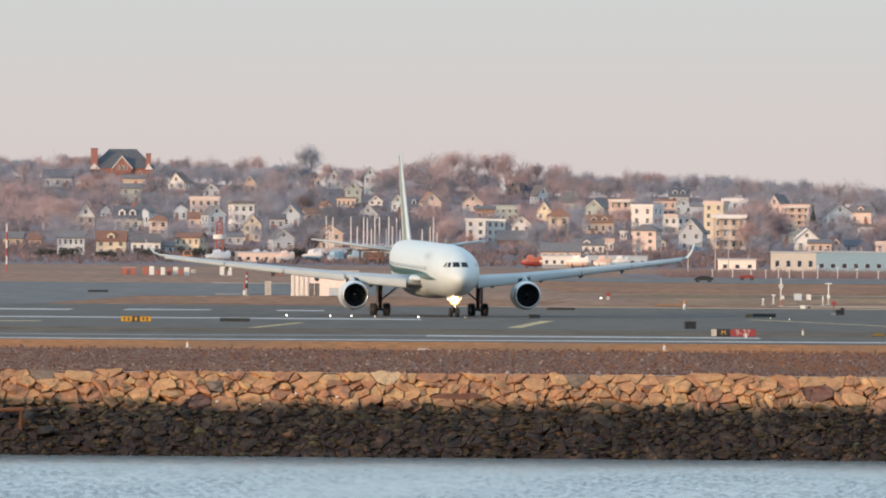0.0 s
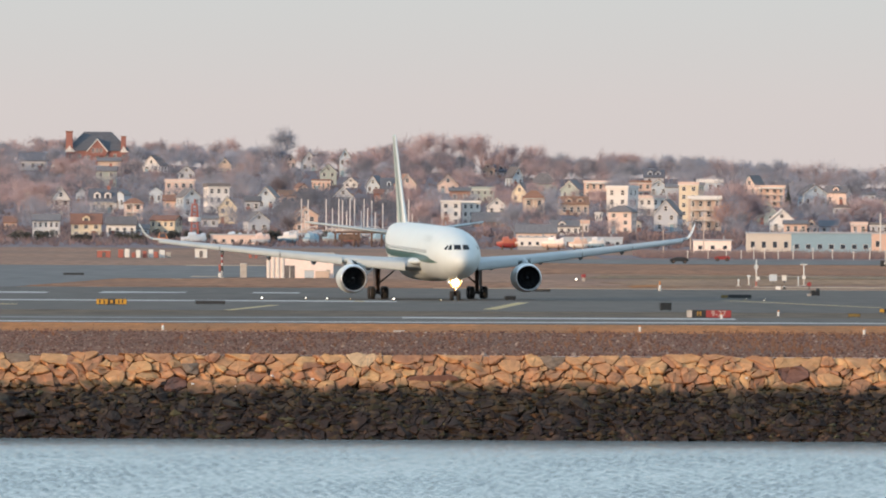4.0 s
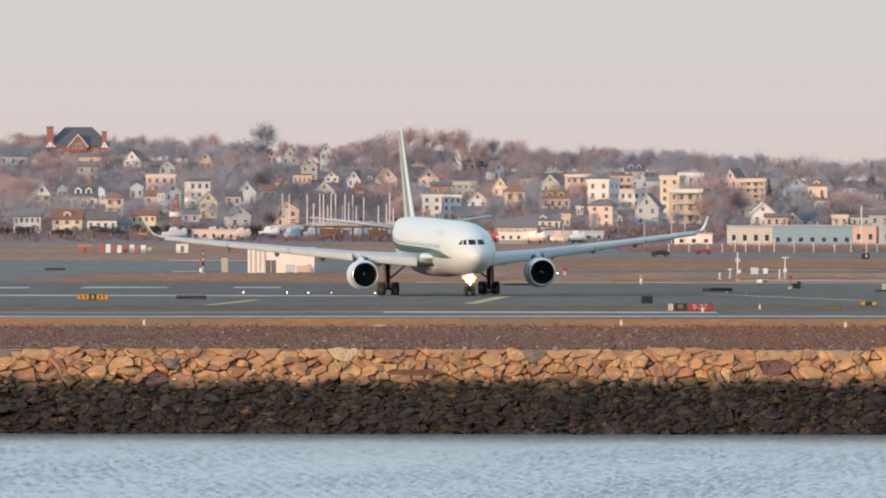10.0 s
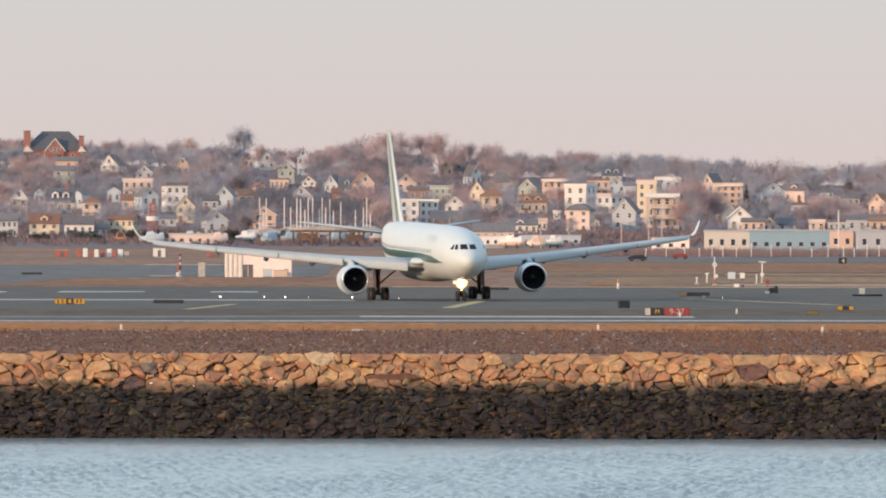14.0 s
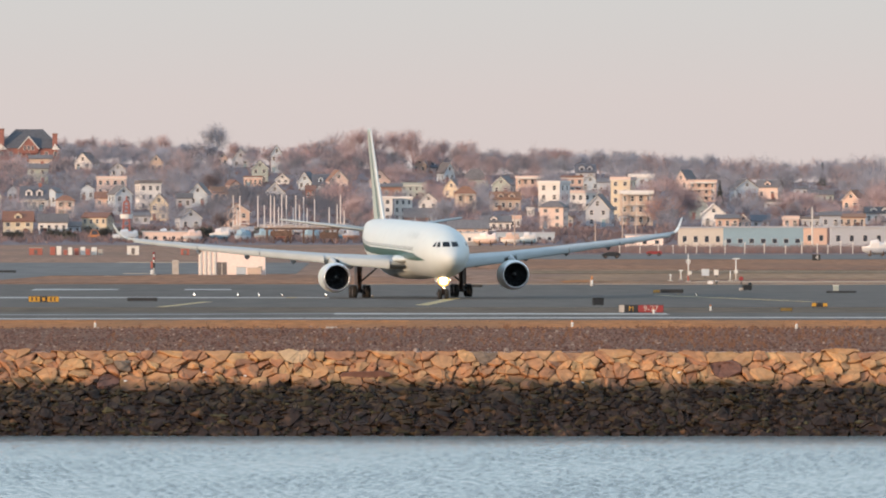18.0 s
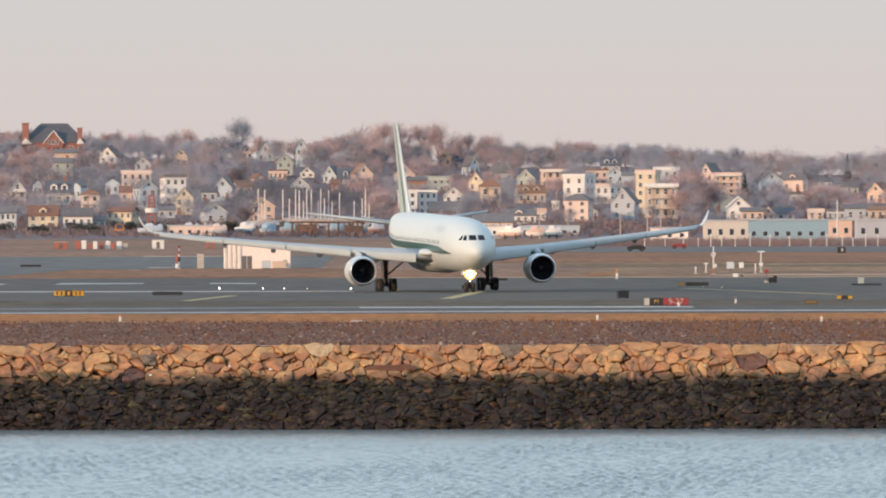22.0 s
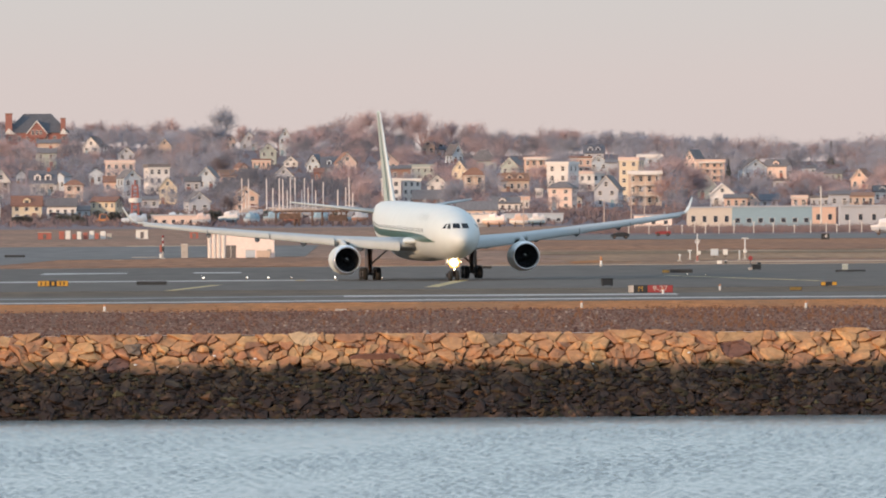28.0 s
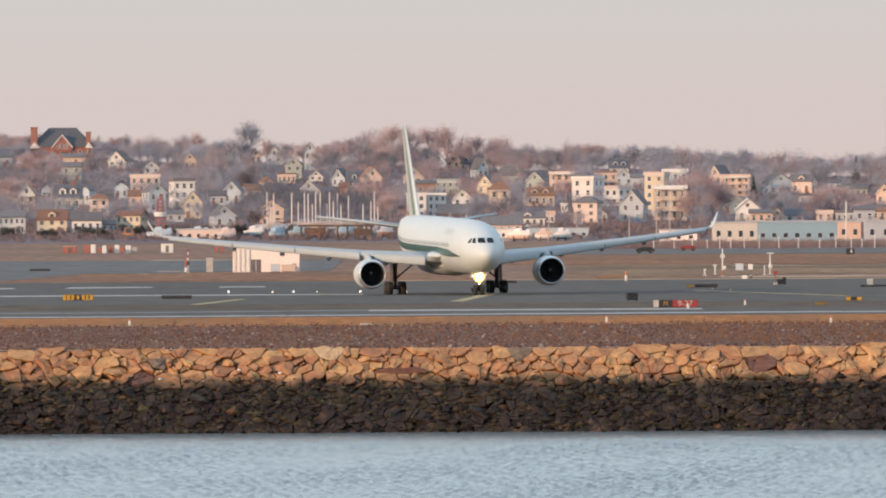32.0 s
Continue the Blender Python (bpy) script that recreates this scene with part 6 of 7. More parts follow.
house(29.9, 4418, 8.3, 2.9, 3.6, 'hip', wall='w_green', top='shingle')
house(37.2, 4300, 5.7, 3.2, 2.6, 'gable', wall='w_green', top='shingle', turn=-18)
house(36.1, 3984, 8.1, 3.3, 2.0, 'side', wall='w_tan', top='shingle_brown', cols=4, turn=8, dormers=2)
house(45.7, 4278, 8.2, 5.4, 0.7, 'flat', wall='w_orange', top='w_peach', cols=4, rows=2, porch=True)
house(47.9, 3950, 6.5, 8.1, 0.8, 'flat', wall='w_white', top='w_white', cols=2, rows=3, turn=-20, deep=9)
house(44.5, 3619, 6.3, 5.6, 1.8, 'hip', wall='w_peach', top='shingle', cols=2, rows=3, turn=-12)
house(59.4, 4298, 6.7, 4.8, 0.9, 'flat', wall='w_orange', top='shingle_brown', cols=3, rows=2)
house(58.2, 3969, 7.8, 4.9, 1.0, 'flat', wall='w_white', top='w_peach', cols=4, rows=2)
house(57.3, 3663, 6.4, 4.8, 3.6, 'gable', wall='w_grey', top='shingle', turn=-12, rows=2)
house(66.0, 4365, 6.1, 2.5, 2.5, 'gable', wall='w_blue', top='shingle')
house(67.5, 4562, 6.4, 2.6, 2.6, 'side', wall='w_grey', top='shingle_dark', dormers=2)
house(29.1, 3581, 8.8, 2.3, 1.5, 'side', wall='w_white', top='shingle', cols=5, dormers=1)
house(21.3, 3401, 9.8, 2.8, 2.0, 'side', wall='w_peach', top='shingle', cols=5, rows=1)
house(35.4, 3646, 2.7, 2.1, 1.2, 'flat', wall='w_white', top='w_orange', cols=2)
house(65.4, 3779, 5.4, 11.2, 0.9, 'flat', wall='w_yellow', top='w_peach', cols=2, rows=5, turn=-14)
house(81.1, 4302, 7.8, 5.5, 1.2, 'flat', wall='w_blue', top='w_white', cols=3, rows=2)
house(68.3, 3696, 8.8, 8.5, 0.9, 'flat', wall='w_tan', top='w_white', cols=4, rows=3, porch=True)
house(92.7, 4269, 4.6, 5.6, 3.3, 'gable', wall='w_peach', top='shingle', turn=-26)
house(98.8, 4246, 8.4, 5.9, 0.9, 'flat', wall='w_orange', top='w_orange', cols=4, rows=3, porch=True)
house(88.4, 3850, 5.0, 4.1, 2.8, 'gable', wall='w_green', top='shingle')
house(88.7, 3685, 6.3, 3.6, 2.7, 'gable', wall='w_white', top='w_white', cols=2, rows=1)
house(91.9, 3665, 6.0, 2.7, 0.9, 'side', wall='w_orange', top='shingle', cols=3)
house(96.2, 3668, 3.6, 2.1, 1.8, 'gable', wall='w_orange', top='shingle_brown')
house(113.4, 4280, 7.4, 4.3, 2.6, 'gable', wall='w_blue', top='shingle', turn=14)
house(121.1, 4334, 7.1, 3.9, 2.0, 'side', wall='w_peach', top='shingle', dormers=1, turn=-16)
house(109.6, 3693, 4.2, 2.4, 0.8, 'flat', wall='w_peach', top='w_peach', cols=2)
house(114.9, 3690, 4.8, 2.1, 0.9, 'flat', wall='w_grey', top='shingle', cols=3)
house(117.1, 4129, 4.7, 1.7, 1.0, 'flat', wall='w_grey', top='shingle')
house(135.9, 4263, 7.7, 2.1, 1.4, 'side', wall='w_green', top='shingle', cols=4)
house(137.9, 4054, 5.1, 3.3, 2.7, 'gable', wall='w_orange', top='shingle_brown', turn=-18)
house(125.5, 3708, 9.1, 2.4, 0.9, 'side', wall='w_tan', top='shingle_brown', cols=5)
house(135.7, 3758, 7.7, 3.1, 1.5, 'side', wall='w_white', top='shingle', cols=4, dormers=2)
house(101.5, 3695, 4.8, 1.8, 1.5, 'side', wall='w_grey', top='shingle_dark')
house(-107.0, 4286, 6.3, 4.6, 1.4, 'side', wall='w_green', top='shingle', chimney=1)
house(-94.0, 3921, 2.6, 4.2, 1.0, 'gable', wall='w_blue', top='shingle', turn=-16)
house(-86.2, 4036, 4.0, 3.6, 1.3, 'gable', wall='w_blue', top='shingle_dark', turn=0)
house(-106.3, 3972, 2.9, 3.6, 1.3, 'gable', wall='w_grey', top='shingle', turn=0)
house(-64.0, 3667, 4.5, 2.1, 0.8, 'side', wall='w_grey', top='shingle')
house(-45.5, 4289, 2.5, 1.6, 1.1, 'gable', wall='w_orange', top='shingle_brown', turn=16)
house(68.6, 4259, 3.8, 4.2, 1.0, 'side', wall='w_blue', top='shingle')
house(41.6, 3854, 1.9, 2.2, 0.5, 'flat', wall='w_white', top='w_white')
house(133.8, 4399, 4.3, 2.2, 0.9, 'side', wall='w_blue', top='shingle')
house(119.6, 3673, 5.4, 3.3, 0.9, 'side', wall='w_grey', top='shingle')
house(-127.8, 4482, 3.7, 2.2, 1.5, 'gable', wall='w_grey', top='shingle', turn=-16)
house(49.2, 3650, 3.0, 2.4, 0.9, 'gable', wall='w_cream', top='shingle', turn=16)


# brick school on the crest, with corner chimneys and a central gable
def school(x, y, w, h, roof):
    e = house(x, y, w, h, roof, "hip", "brick", "shingle_dark", 0, deep=16, cols=7, rows=2, label="red brick school with a dark hipped roof and tall chimneys")
    s = 1.2
    for cx, cw, ch in ((-w * 0.5 + 1.0, 2.2, 6.2), (w * 0.5 - 1.6, 1.6, 4.6)):
        bm = B()
        box(bm, cx - cw / 2, cx + cw / 2, -0.4, 1.4, s + h - 1.0, s + h + ch, 0.05)
        c = part("chimney", bm, M["brick"], e, "tall red brick chimney")
        bm = B()
        box(bm, cx - cw / 2 - 0.15, cx + cw / 2 + 0.15, -0.55, 1.55, s + h + ch, s + h + ch + 0.3, 0.03)
        part("cap", bm, M["shingle_brown"], c)
        bm = B()
        skin(bm, [[(cx - cw * 0.7, yy, s + h - 0.4), (cx + cw * 1.0, yy, s + h - 0.4), (cx, yy, s + h + 1.6)] for yy in (-0.75, -0.41)])
        part("parapet", bm, M["trim"], e, "white stone gable end")
    gw, gr = w * 0.30, 3.6
    bm = B()
    skin(bm, [[(-gw / 2, yy, s + h - 1.6), (gw / 2, yy, s + h - 1.6), (gw / 2, yy, s + h), (0, yy, s + h + gr), (-gw / 2, yy, s + h)] for yy in (-0.9, 6)])
    g = part("front_gable", bm, M["brick"], e)
    for sx in (-1, 1):
        bm = B()
        k = gr / (gw / 2)
        skin(bm, [[(sx * (gw / 2 + 0.4), yy, s + h - 0.4 * k), (0, yy, s + h + gr), (0, yy, s + h + gr + 0.45), (sx * (gw / 2 + 0.4), yy, s + h - 0.4 * k + 0.45)] for yy in (-1.25, 6)])
        part("gable_coping", bm, M["trim"], g, "white stone coping")
    for xx in (-1.3, 0, 1.3):
        window(e, Matrix.Translation((xx, -0.905, s + h - 0.6)) @ Matrix.Diagonal((0.9, 1, 1.5, 1)))
    return e


school(-115.2, 4499, 20.3, 7.0, 6.3)


# ---------------------------------------------------------------- sheds at the foot of the hill
def shed(x, y, w, h, wall, cols, label, turn=0.0, deep=12.0, roofmat="w_grey"):
    low = wall == "w_slate"
    e = empty("warehouse", pose(x, y, 0, 0, 0, turn), label, "warehouse", "low sheds by the service road")
    BUILT.append((x, y, w / 2, 0, h))
    bm = B()
    box(bm, -w / 2, w / 2, 0, deep, 0, h, 0.03)
    part("wall", bm, M[wall], e)
    bm = B()
    box(bm, -w / 2 - 0.2, w / 2 + 0.2, -0.2, deep + 0.2, h, h + 0.28, 0.04)
    part("roof", bm, M[roofmat], e)
    bm = B()
    box(bm, -w / 2, w / 2, -0.10, -0.004, 0.0, 0.9)
    part("plinth", bm, M["w_dim"], e, "dull grey plinth")
    for c in range(cols):
        xx = -w / 2 + w * (c + 0.5) / cols
        m = Matrix.Translation((xx, -0.003, h * (0.34 if low else 0.38))) @ Matrix.Diagonal((1.05 if low else min(0.95, w / cols * 0.4), 1, h * (0.20 if low else 0.29), 1))
        reuse("pane", SHED_PANE, reuse("window", SHED_WINDOW, e, m), Matrix.Identity(4))
    bm = B()
    tube(bm, (w * 0.31, deep * 0.4, h + 0.28), (w * 0.31, deep * 0.4, h + 1.0), 0.22, 0.2, 8)
    part("roof_vent", bm, M["w_dim"], e)
    return e


SHED_WINDOW = window_mesh("window", ((-0.5, -0.45, -0.05, 0.0, 0.0, 1.0), (0.45, 0.5, -0.05, 0.0, 0.0, 1.0), (-0.45, 0.45, -0.05, 0.0, 0.0, 0.04), (-0.45, 0.45, -0.05, 0.0, 0.96, 1.0)), M["trim"])
SHED_PANE = window_mesh("pane", ((-0.45, 0.45, -0.03, -0.002, 0.04, 0.96),), M["shed_glass"])


shed(56.7, 2974, 8.0, 3.0, 'w_shell', 3, 'low white shed in warm light beside the field', 0)
shed(66.4, 2866, 9.2, 4.8, 'w_cream', 4, 'low cream-coloured shed with four dark windows', 0)
shed(79.3, 2866, 16.7, 4.9, 'w_slate', 7, 'long pale blue shed with a row of windows', 0)
shed(94.7, 3011, 5.1, 4.6, 'w_orange', 2, 'small orange-tan shed between the long sheds', 0)
shed(103.0, 2937, 14.4, 4.8, 'w_grey', 5, 'long grey shed at the foot of the hill', 0)
shed(19.8, 3259, 7.3, 2.9, 'w_white', 4, 'low white boat shed at the foot of the hill', 0)
shed(34.8, 3351, 14.4, 2.7, 'w_blue', 6, 'low pale blue boat shed at the foot of the hill', 0)
shed(-51.7, 3351, 13.0, 3.0, 'w_peach', 6, 'low peach boat shed at the shore', 0)

# brown brush along the foot of the sheds
M["brushwood"] = mat("low_bare_brush", (0.18, 0.145, 0.15), 0.95, vary=0.3, size=6, coarse=24, tint=(0.27, 0.175, 0.163), world_co=True, spec=0.1)
scatter("brush", 5600, 38, 135, 2720, 2864, 0.7, 1.75, M["brushwood"], "brown brush along the foot of the sheds", "bushes", 77, True)

M["mast_tan"] = mat("weathered_pole_wood", (0.50, 0.40, 0.34), 0.8, vary=0.2, size=0.6)
# lamp posts and fence along the service road
for k in range(19):
    x, y = 46.8 + 3.15 * k + 1.3 * math.sin(k * 7), 2712 + 4 * math.sin(k * 3)
    e = empty("lamp_post", pose(x, y, 0), "short pale lamp post in front of the sheds", "lamp post", "lamp posts by the sheds")
    bm = B()
    hgt = 1.4 + 1.1 * ((k * 37) % 10) / 10
    tube(bm, (0, 0, 0.04), (0, 0, hgt), 0.085, 0.07, 6)
    part("pole", bm, M["trim"], e)
    bm = B()
    box(bm, -0.2, 0.2, -0.13, 0.13, hgt, hgt + 0.2, 0.04)
    part("head", bm, M["trim"], e)
e = empty("utility_pole", pose(89.3, 2860, 0), "tall pale utility pole by the sheds", "pole")
bm = B()
tube(bm, (0, 0, 0), (0, 0, 9.2), 0.2, 0.13, 8)
part("pole", bm, M["trim"], e)
for x, y, hgt, arm in ((44.3, 2860, 6.5, 0), (49.9, 2858, 8.0, 0.7), (52.7, 2862, 10.1, 0.5), (31.2, 3240, 7.1, 0)):
    e = empty("utility_pole", pose(x, y, 0), "slim pale utility pole at the foot of the hill", "pole", "utility poles")
    bm = B()
    tube(bm, (0, 0, 0), (0, 0, hgt), 0.15, 0.10, 8)
    part("pole", bm, M["mast_tan"], e)
    bm = B()
    if arm:
        box(bm, -arm, arm, -0.08, 0.08, hgt - 1.0, hgt - 0.82, 0.02)
        box(bm, -arm - 0.1, -arm + 0.3, -0.2, 0.2, hgt - 1.75, hgt - 1.0, 0.06)
        part("crossarm", bm, M["w_grey"], e, "grey crossarm with a can")
    else:
        box(bm, -0.3, 0.3, -0.15, 0.15, hgt, hgt + 0.16, 0.04)
        part("cap", bm, M["w_grey"], e)
e = empty("utility_pole", pose(-93, 2740, 0), "tall red and white pole at the shore", "pole")
for k in range(6):
    bm = B()
    tube(bm, (0, 0, 1.6 * k), (0, 0, 1.6 * (k + 1)), 0.16, 0.15, 8)
    part("segment", bm, M["red_paint"] if k % 2 == 0 else M["trim"], e)
e = empty("radar_tower", pose(-62.6, 3380, 0), "red lattice tower with a white tank on top", "tower")
bm = B()
for sx in (-1, 1):
    for sy in (-1, 1):
        tube(bm, (sx * 1.0, sy * 1.0, 0), (sx * 0.7, sy * 0.7, 6.2), 0.22, 0.2, 6)
for k in range(5):
    box(bm, -1.05 + 0.05 * k, 1.05 - 0.05 * k, -0.95, -0.75, 0.6 + 1.25 * k, 0.85 + 1.25 * k)
part("frame", bm, M["dull_red"], e)
bm = B()
lathe(bm, [(0, 0.1), (0.05, 1.5), (1.1, 1.6), (1.15, 0.1)], n=18)
tk = part("tank", bm, M["post_white"], e, "white drum")
tk.matrix_basis = pose(0, 0, 6.2, 90, 0, 0) @ Matrix.Translation((0, 0, 0))
bm = B()
for sx in (-1, 1):
    for sy in (-1, 1):
        tube(bm, (sx * 0.75, sy * 0.75, 7.3), (sx * 0.55, sy * 0.55, 10.6), 0.2, 0.17, 6)
for k in range(4):
    box(bm, -0.78 + 0.05 * k, 0.78 - 0.05 * k, -0.72, -0.55, 7.5 + 0.9 * k, 7.75 + 0.9 * k)
tube(bm, (0, 0, 10.4), (0, 0, 11.8), 0.22, 0.18, 6)
part("upper_frame", bm, M["dull_red"], e)


# ---------------------------------------------------------------- marina and pier
def boat(x, y, h, hull_len, label):
    z = ground(x, y)
    e = empty("sailboat", pose(x, y, z, 0, 0, 20), label, "sailboat", "laid-up sailboats")
    bm = B()
    rows = [(-0.5, 0.05, 0.9), (-0.3, 0.7, 0.3), (0, 1.0, 0.0), (0.35, 0.85, 0.1), (0.5, 0.6, 0.3)]
    skin(bm, [[(hull_len * u, w * a, zz + (1.5 - zz) * b) for a, b in ((-1, 1), (-0.8, 0.4), (0, 0), (0.8, 0.4), (1, 1))] for u, w, zz in rows])
    part("hull", bm, M["w_grey"], e, smooth=True)
    bm = B()
    box(bm, -hull_len * 0.1, hull_len * 0.25, -0.5, 0.5, 1.5, 2.0, 0.08)
    part("cabin", bm, M["w_tan"], e)
    bm = B()
    tube(bm, (0, 0, 1.5), (0, 0, h), 0.17, 0.13, 6)
    part("mast", bm, M["mast"], e, "pale aluminium mast")
    bm = B()
    tube(bm, (0, 0, 2.4), (hull_len * 0.35, 0, 2.5), 0.10, 0.08, 6)
    part("boom", bm, M["mast"], e)


M["mast"] = mat("pale_mast_paint", (0.70, 0.64, 0.60), 0.5, vary=0.08, size=0.5)
boat(-37.4, 3470, 10.1, 6.0, 'laid-up sailboat with a bare pale mast')
boat(-36.1, 3507, 9.5, 7.0, 'laid-up sailboat with a bare pale mast')
boat(-31.3, 3484, 9.8, 8.0, 'laid-up sailboat with a bare pale mast')
boat(-30.0, 3521, 7.0, 9.0, 'laid-up sailboat with a bare pale mast')
boat(-28.2, 3498, 9.7, 6.0, 'laid-up sailboat with a bare pale mast')
boat(-27.1, 3475, 9.7, 7.0, 'laid-up sailboat with a bare pale mast')
boat(-26.3, 3512, 6.5, 8.0, 'laid-up sailboat with a bare pale mast')
boat(-25.3, 3489, 9.7, 9.0, 'laid-up sailboat with a bare pale mast')
boat(-24.4, 3526, 9.4, 6.0, 'laid-up sailboat with a bare pale mast')
boat(-22.5, 3503, 6.7, 7.0, 'laid-up sailboat with a bare pale mast')
boat(-21.7, 3480, 9.9, 8.0, 'laid-up sailboat with a bare pale mast')
boat(-21.0, 3517, 7.1, 9.0, 'laid-up sailboat with a bare pale mast')
boat(-19.8, 3494, 9.4, 6.0, 'laid-up sailboat with a bare pale mast')
boat(-18.8, 3471, 6.8, 7.0, 'laid-up sailboat with a bare pale mast')
boat(-17.1, 3508, 8.6, 8.0, 'laid-up sailboat with a bare pale mast')
boat(-13.3, 3485, 6.9, 9.0, 'laid-up sailboat with a bare pale mast')
boat(-11.4, 3522, 7.1, 6.0, 'laid-up sailboat with a bare pale mast')
boat(-10.5, 3499, 9.9, 7.0, 'laid-up sailboat with a bare pale mast')
boat(-9.5, 3476, 6.2, 8.0, 'laid-up sailboat with a bare pale mast')
boat(-36.9, 3513, 6.3, 9.0, 'laid-up sailboat with a bare pale mast')


def pier():
    e = empty("timber_pier", pose(-19.5, 3330, 0), "rusty brown timber pier on trestles", "pier")
    bm = B()
    box(bm, -9.0, 9.5, -1.2, 1.2, 3.6, 4.1, 0.04)
    part("deck", bm, M["rust"], e)
    for k, xx in enumerate((-8.2, -6.6, -3.6, -2.6, 0.6, 3.0, 5.6, 7.6, 8.8)):
        bm = B()
        for yy in (-0.9, 0.9):
            tube(bm, (xx, yy, 0), (xx, yy, 3.6), 0.24, 0.22, 6)
        tube(bm, (xx, -0.9, 0.4), (xx, 0.9, 3.3), 0.12, 0.12, 6)
        part("trestle", bm, M["rust"], e)
    for x0, x1, z0, z1 in ((-7.4, -2.2, 2.0, 3.4), (4.6, 8.9, 1.5, 3.0)):
        bm = B()
        box(bm, x0, x1, -1.1, -1.0, z0, z1)
        part("fender_board", bm, M["rust"], e)
    for xx in (-8.9, 5.5, 7.0):
        bm = B()
        tube(bm, (xx, 0, 4.1), (xx, 0, 5.1), 0.12, 0.1, 6)
        part("bollard", bm, M["trim"], e)


pier()


# ---------------------------------------------------------------- trees
def tree_mesh(seed, height, wide, material, count):
    """A bare tree: a trunk that forks into rising limbs, these into boughs, and fine twigs along them, up to a domed outline."""
    rng = random.Random(seed)
    bm = B()
    fork = Vector((rng.uniform(-0.2, 0.2), rng.uniform(-0.2, 0.2), height * rng.uniform(0.20, 0.28)))
    tube(bm, (0, 0, -0.8), fork, height * 0.026, height * 0.020, 6)
    centre, rx, rz = Vector((0, 0, height * 0.50)), height * 0.47 * wide, height * 0.50

    def dome(d, k):
        return centre + Vector((d.x * rx, d.y * rx, d.z * rz)) * k

    boughs = []
    n = rng.randint(7, 9)
    for k in range(n):
        a = 2 * math.pi * k / n + rng.uniform(-0.35, 0.35)
        up = rng.choice((-0.25, 0.1, 0.45, 0.8, 0.95))
        d = Vector((math.cos(a) * math.sqrt(1 - up * up), math.sin(a) * math.sqrt(1 - up * up), up))
        tip = dome(d, rng.uniform(0.50, 0.72))
        mid = fork.lerp(tip, 0.5) + Vector((0, 0, height * 0.04))
        tube(bm, fork, mid, height * 0.017, height * 0.013, 4, False)
        tube(bm, mid, tip, height * 0.013, height * 0.008, 4, False)
        for _ in range(9):
            e = (d + Vector((rng.gauss(0, 0.42), rng.gauss(0, 0.42), rng.gauss(0.12, 0.36)))).normalized()
            start = mid.lerp(tip, rng.uniform(0.1, 1.0))
            end = dome(e, rng.uniform(0.72, 1.08) * (1.0 if e.z > -0.2 else 0.8))
            tube(bm, start, end, height * 0.0075, height * 0.003, 3, False)
            boughs.append((start, end))
    trunk = bpy.data.meshes.new("trunk")
    bm.to_mesh(trunk)
    bm.free()
    v, f = [], []
    for _ in range(int(count * 1.7)):
        start, end = rng.choice(boughs)
        along = (end - start).normalized()
        p = start.lerp(end, rng.random() ** 0.7) + Vector((rng.gauss(0, 0.5), rng.gauss(0, 0.5), rng.gauss(0, 0.4)))
        out = along * 0.8 + Vector((rng.gauss(0, 0.45), rng.gauss(0, 0.45), rng.gauss(0.35, 0.35)))
        out.normalize()
        side = out.cross(Vector((rng.gauss(0, 1), rng.gauss(0, 1), rng.gauss(0, 1)))).normalized() * rng.uniform(0.012, 0.030)
        long_ = rng.uniform(0.5, 1.3)
        b = len(v)
        v += [p - side, p + side, p + out * long_]
        f.append((b, b + 1, b + 2))
    crown = bpy.data.meshes.new("crown")
    crown.from_pydata([tuple(q) for q in v], [], f)
    for me in (trunk, crown):
        me.materials.append(material)
    return [trunk, crown]


def conifer_mesh(seed, height):
    rng = random.Random(seed)
    v, f = [], []
    for k in range(260):
        t = rng.random() ** 0.8
        r = (1 - t) * height * 0.20 * rng.uniform(0.6, 1.1) + 0.2
        a = rng.uniform(0, 6.28)
        z = height * (0.08 + 0.92 * t)
        d = Vector((math.cos(a), math.sin(a), 0))
        s = Vector((-math.sin(a), math.cos(a), 0)) * r * 0.3
        b = len(v)
        v += [Vector((0, 0, z + r * 0.25)), d * r * 0.6 + s + Vector((0, 0, z)), d * r + Vector((0, 0, z - r * 0.35)), d * r * 0.6 - s + Vector((0, 0, z))]
        f.append((b, b + 1, b + 2, b + 3))
    me = bpy.data.meshes.new("crown")
    me.from_pydata([tuple(q) for q in v], [], f)
    me.materials.append(M["conifer"])
    bm = B()
    tube(bm, (0, 0, -0.5), (0, 0, height * 0.9), 0.22, 0.04, 6)
    tr = bpy.data.meshes.new("trunk")
    bm.to_mesh(tr)
    bm.free()
    tr.materials.append(M["bark_grey"])
    return [tr, me]


KINDS = []
for i_, (wd, mt_, ct) in enumerate(((0.8, "bark", 1900), (1.0, "bark", 2200), (0.68, "bark", 1500), (1.05, "bark_red", 2600), (1.2, "bark_red", 2800), (0.8, "bark_grey", 1900), (1.0, "bark_grey", 2200), (0.85, "bark_red", 2000), (0.9, "bark_dark", 2300), (1.05, "bark_dark", 2500), (1.25, "bark_warm", 4200))):
    KINDS.append((tree_mesh(40 + i_, 10.0, wd, M[mt_], ct), {"bark": "bare brown winter tree with fine twigs", "bark_red": "bare reddish winter tree with a dense crown", "bark_grey": "bare grey winter tree with fine twigs", "bark_dark": "dark bare winter tree with dense twigs", "bark_warm": "broad bare tree with a dense rust-coloured crown"}[mt_]))
CONIFER = (conifer_mesh(5, 10.0), "dark evergreen tree on the hill")


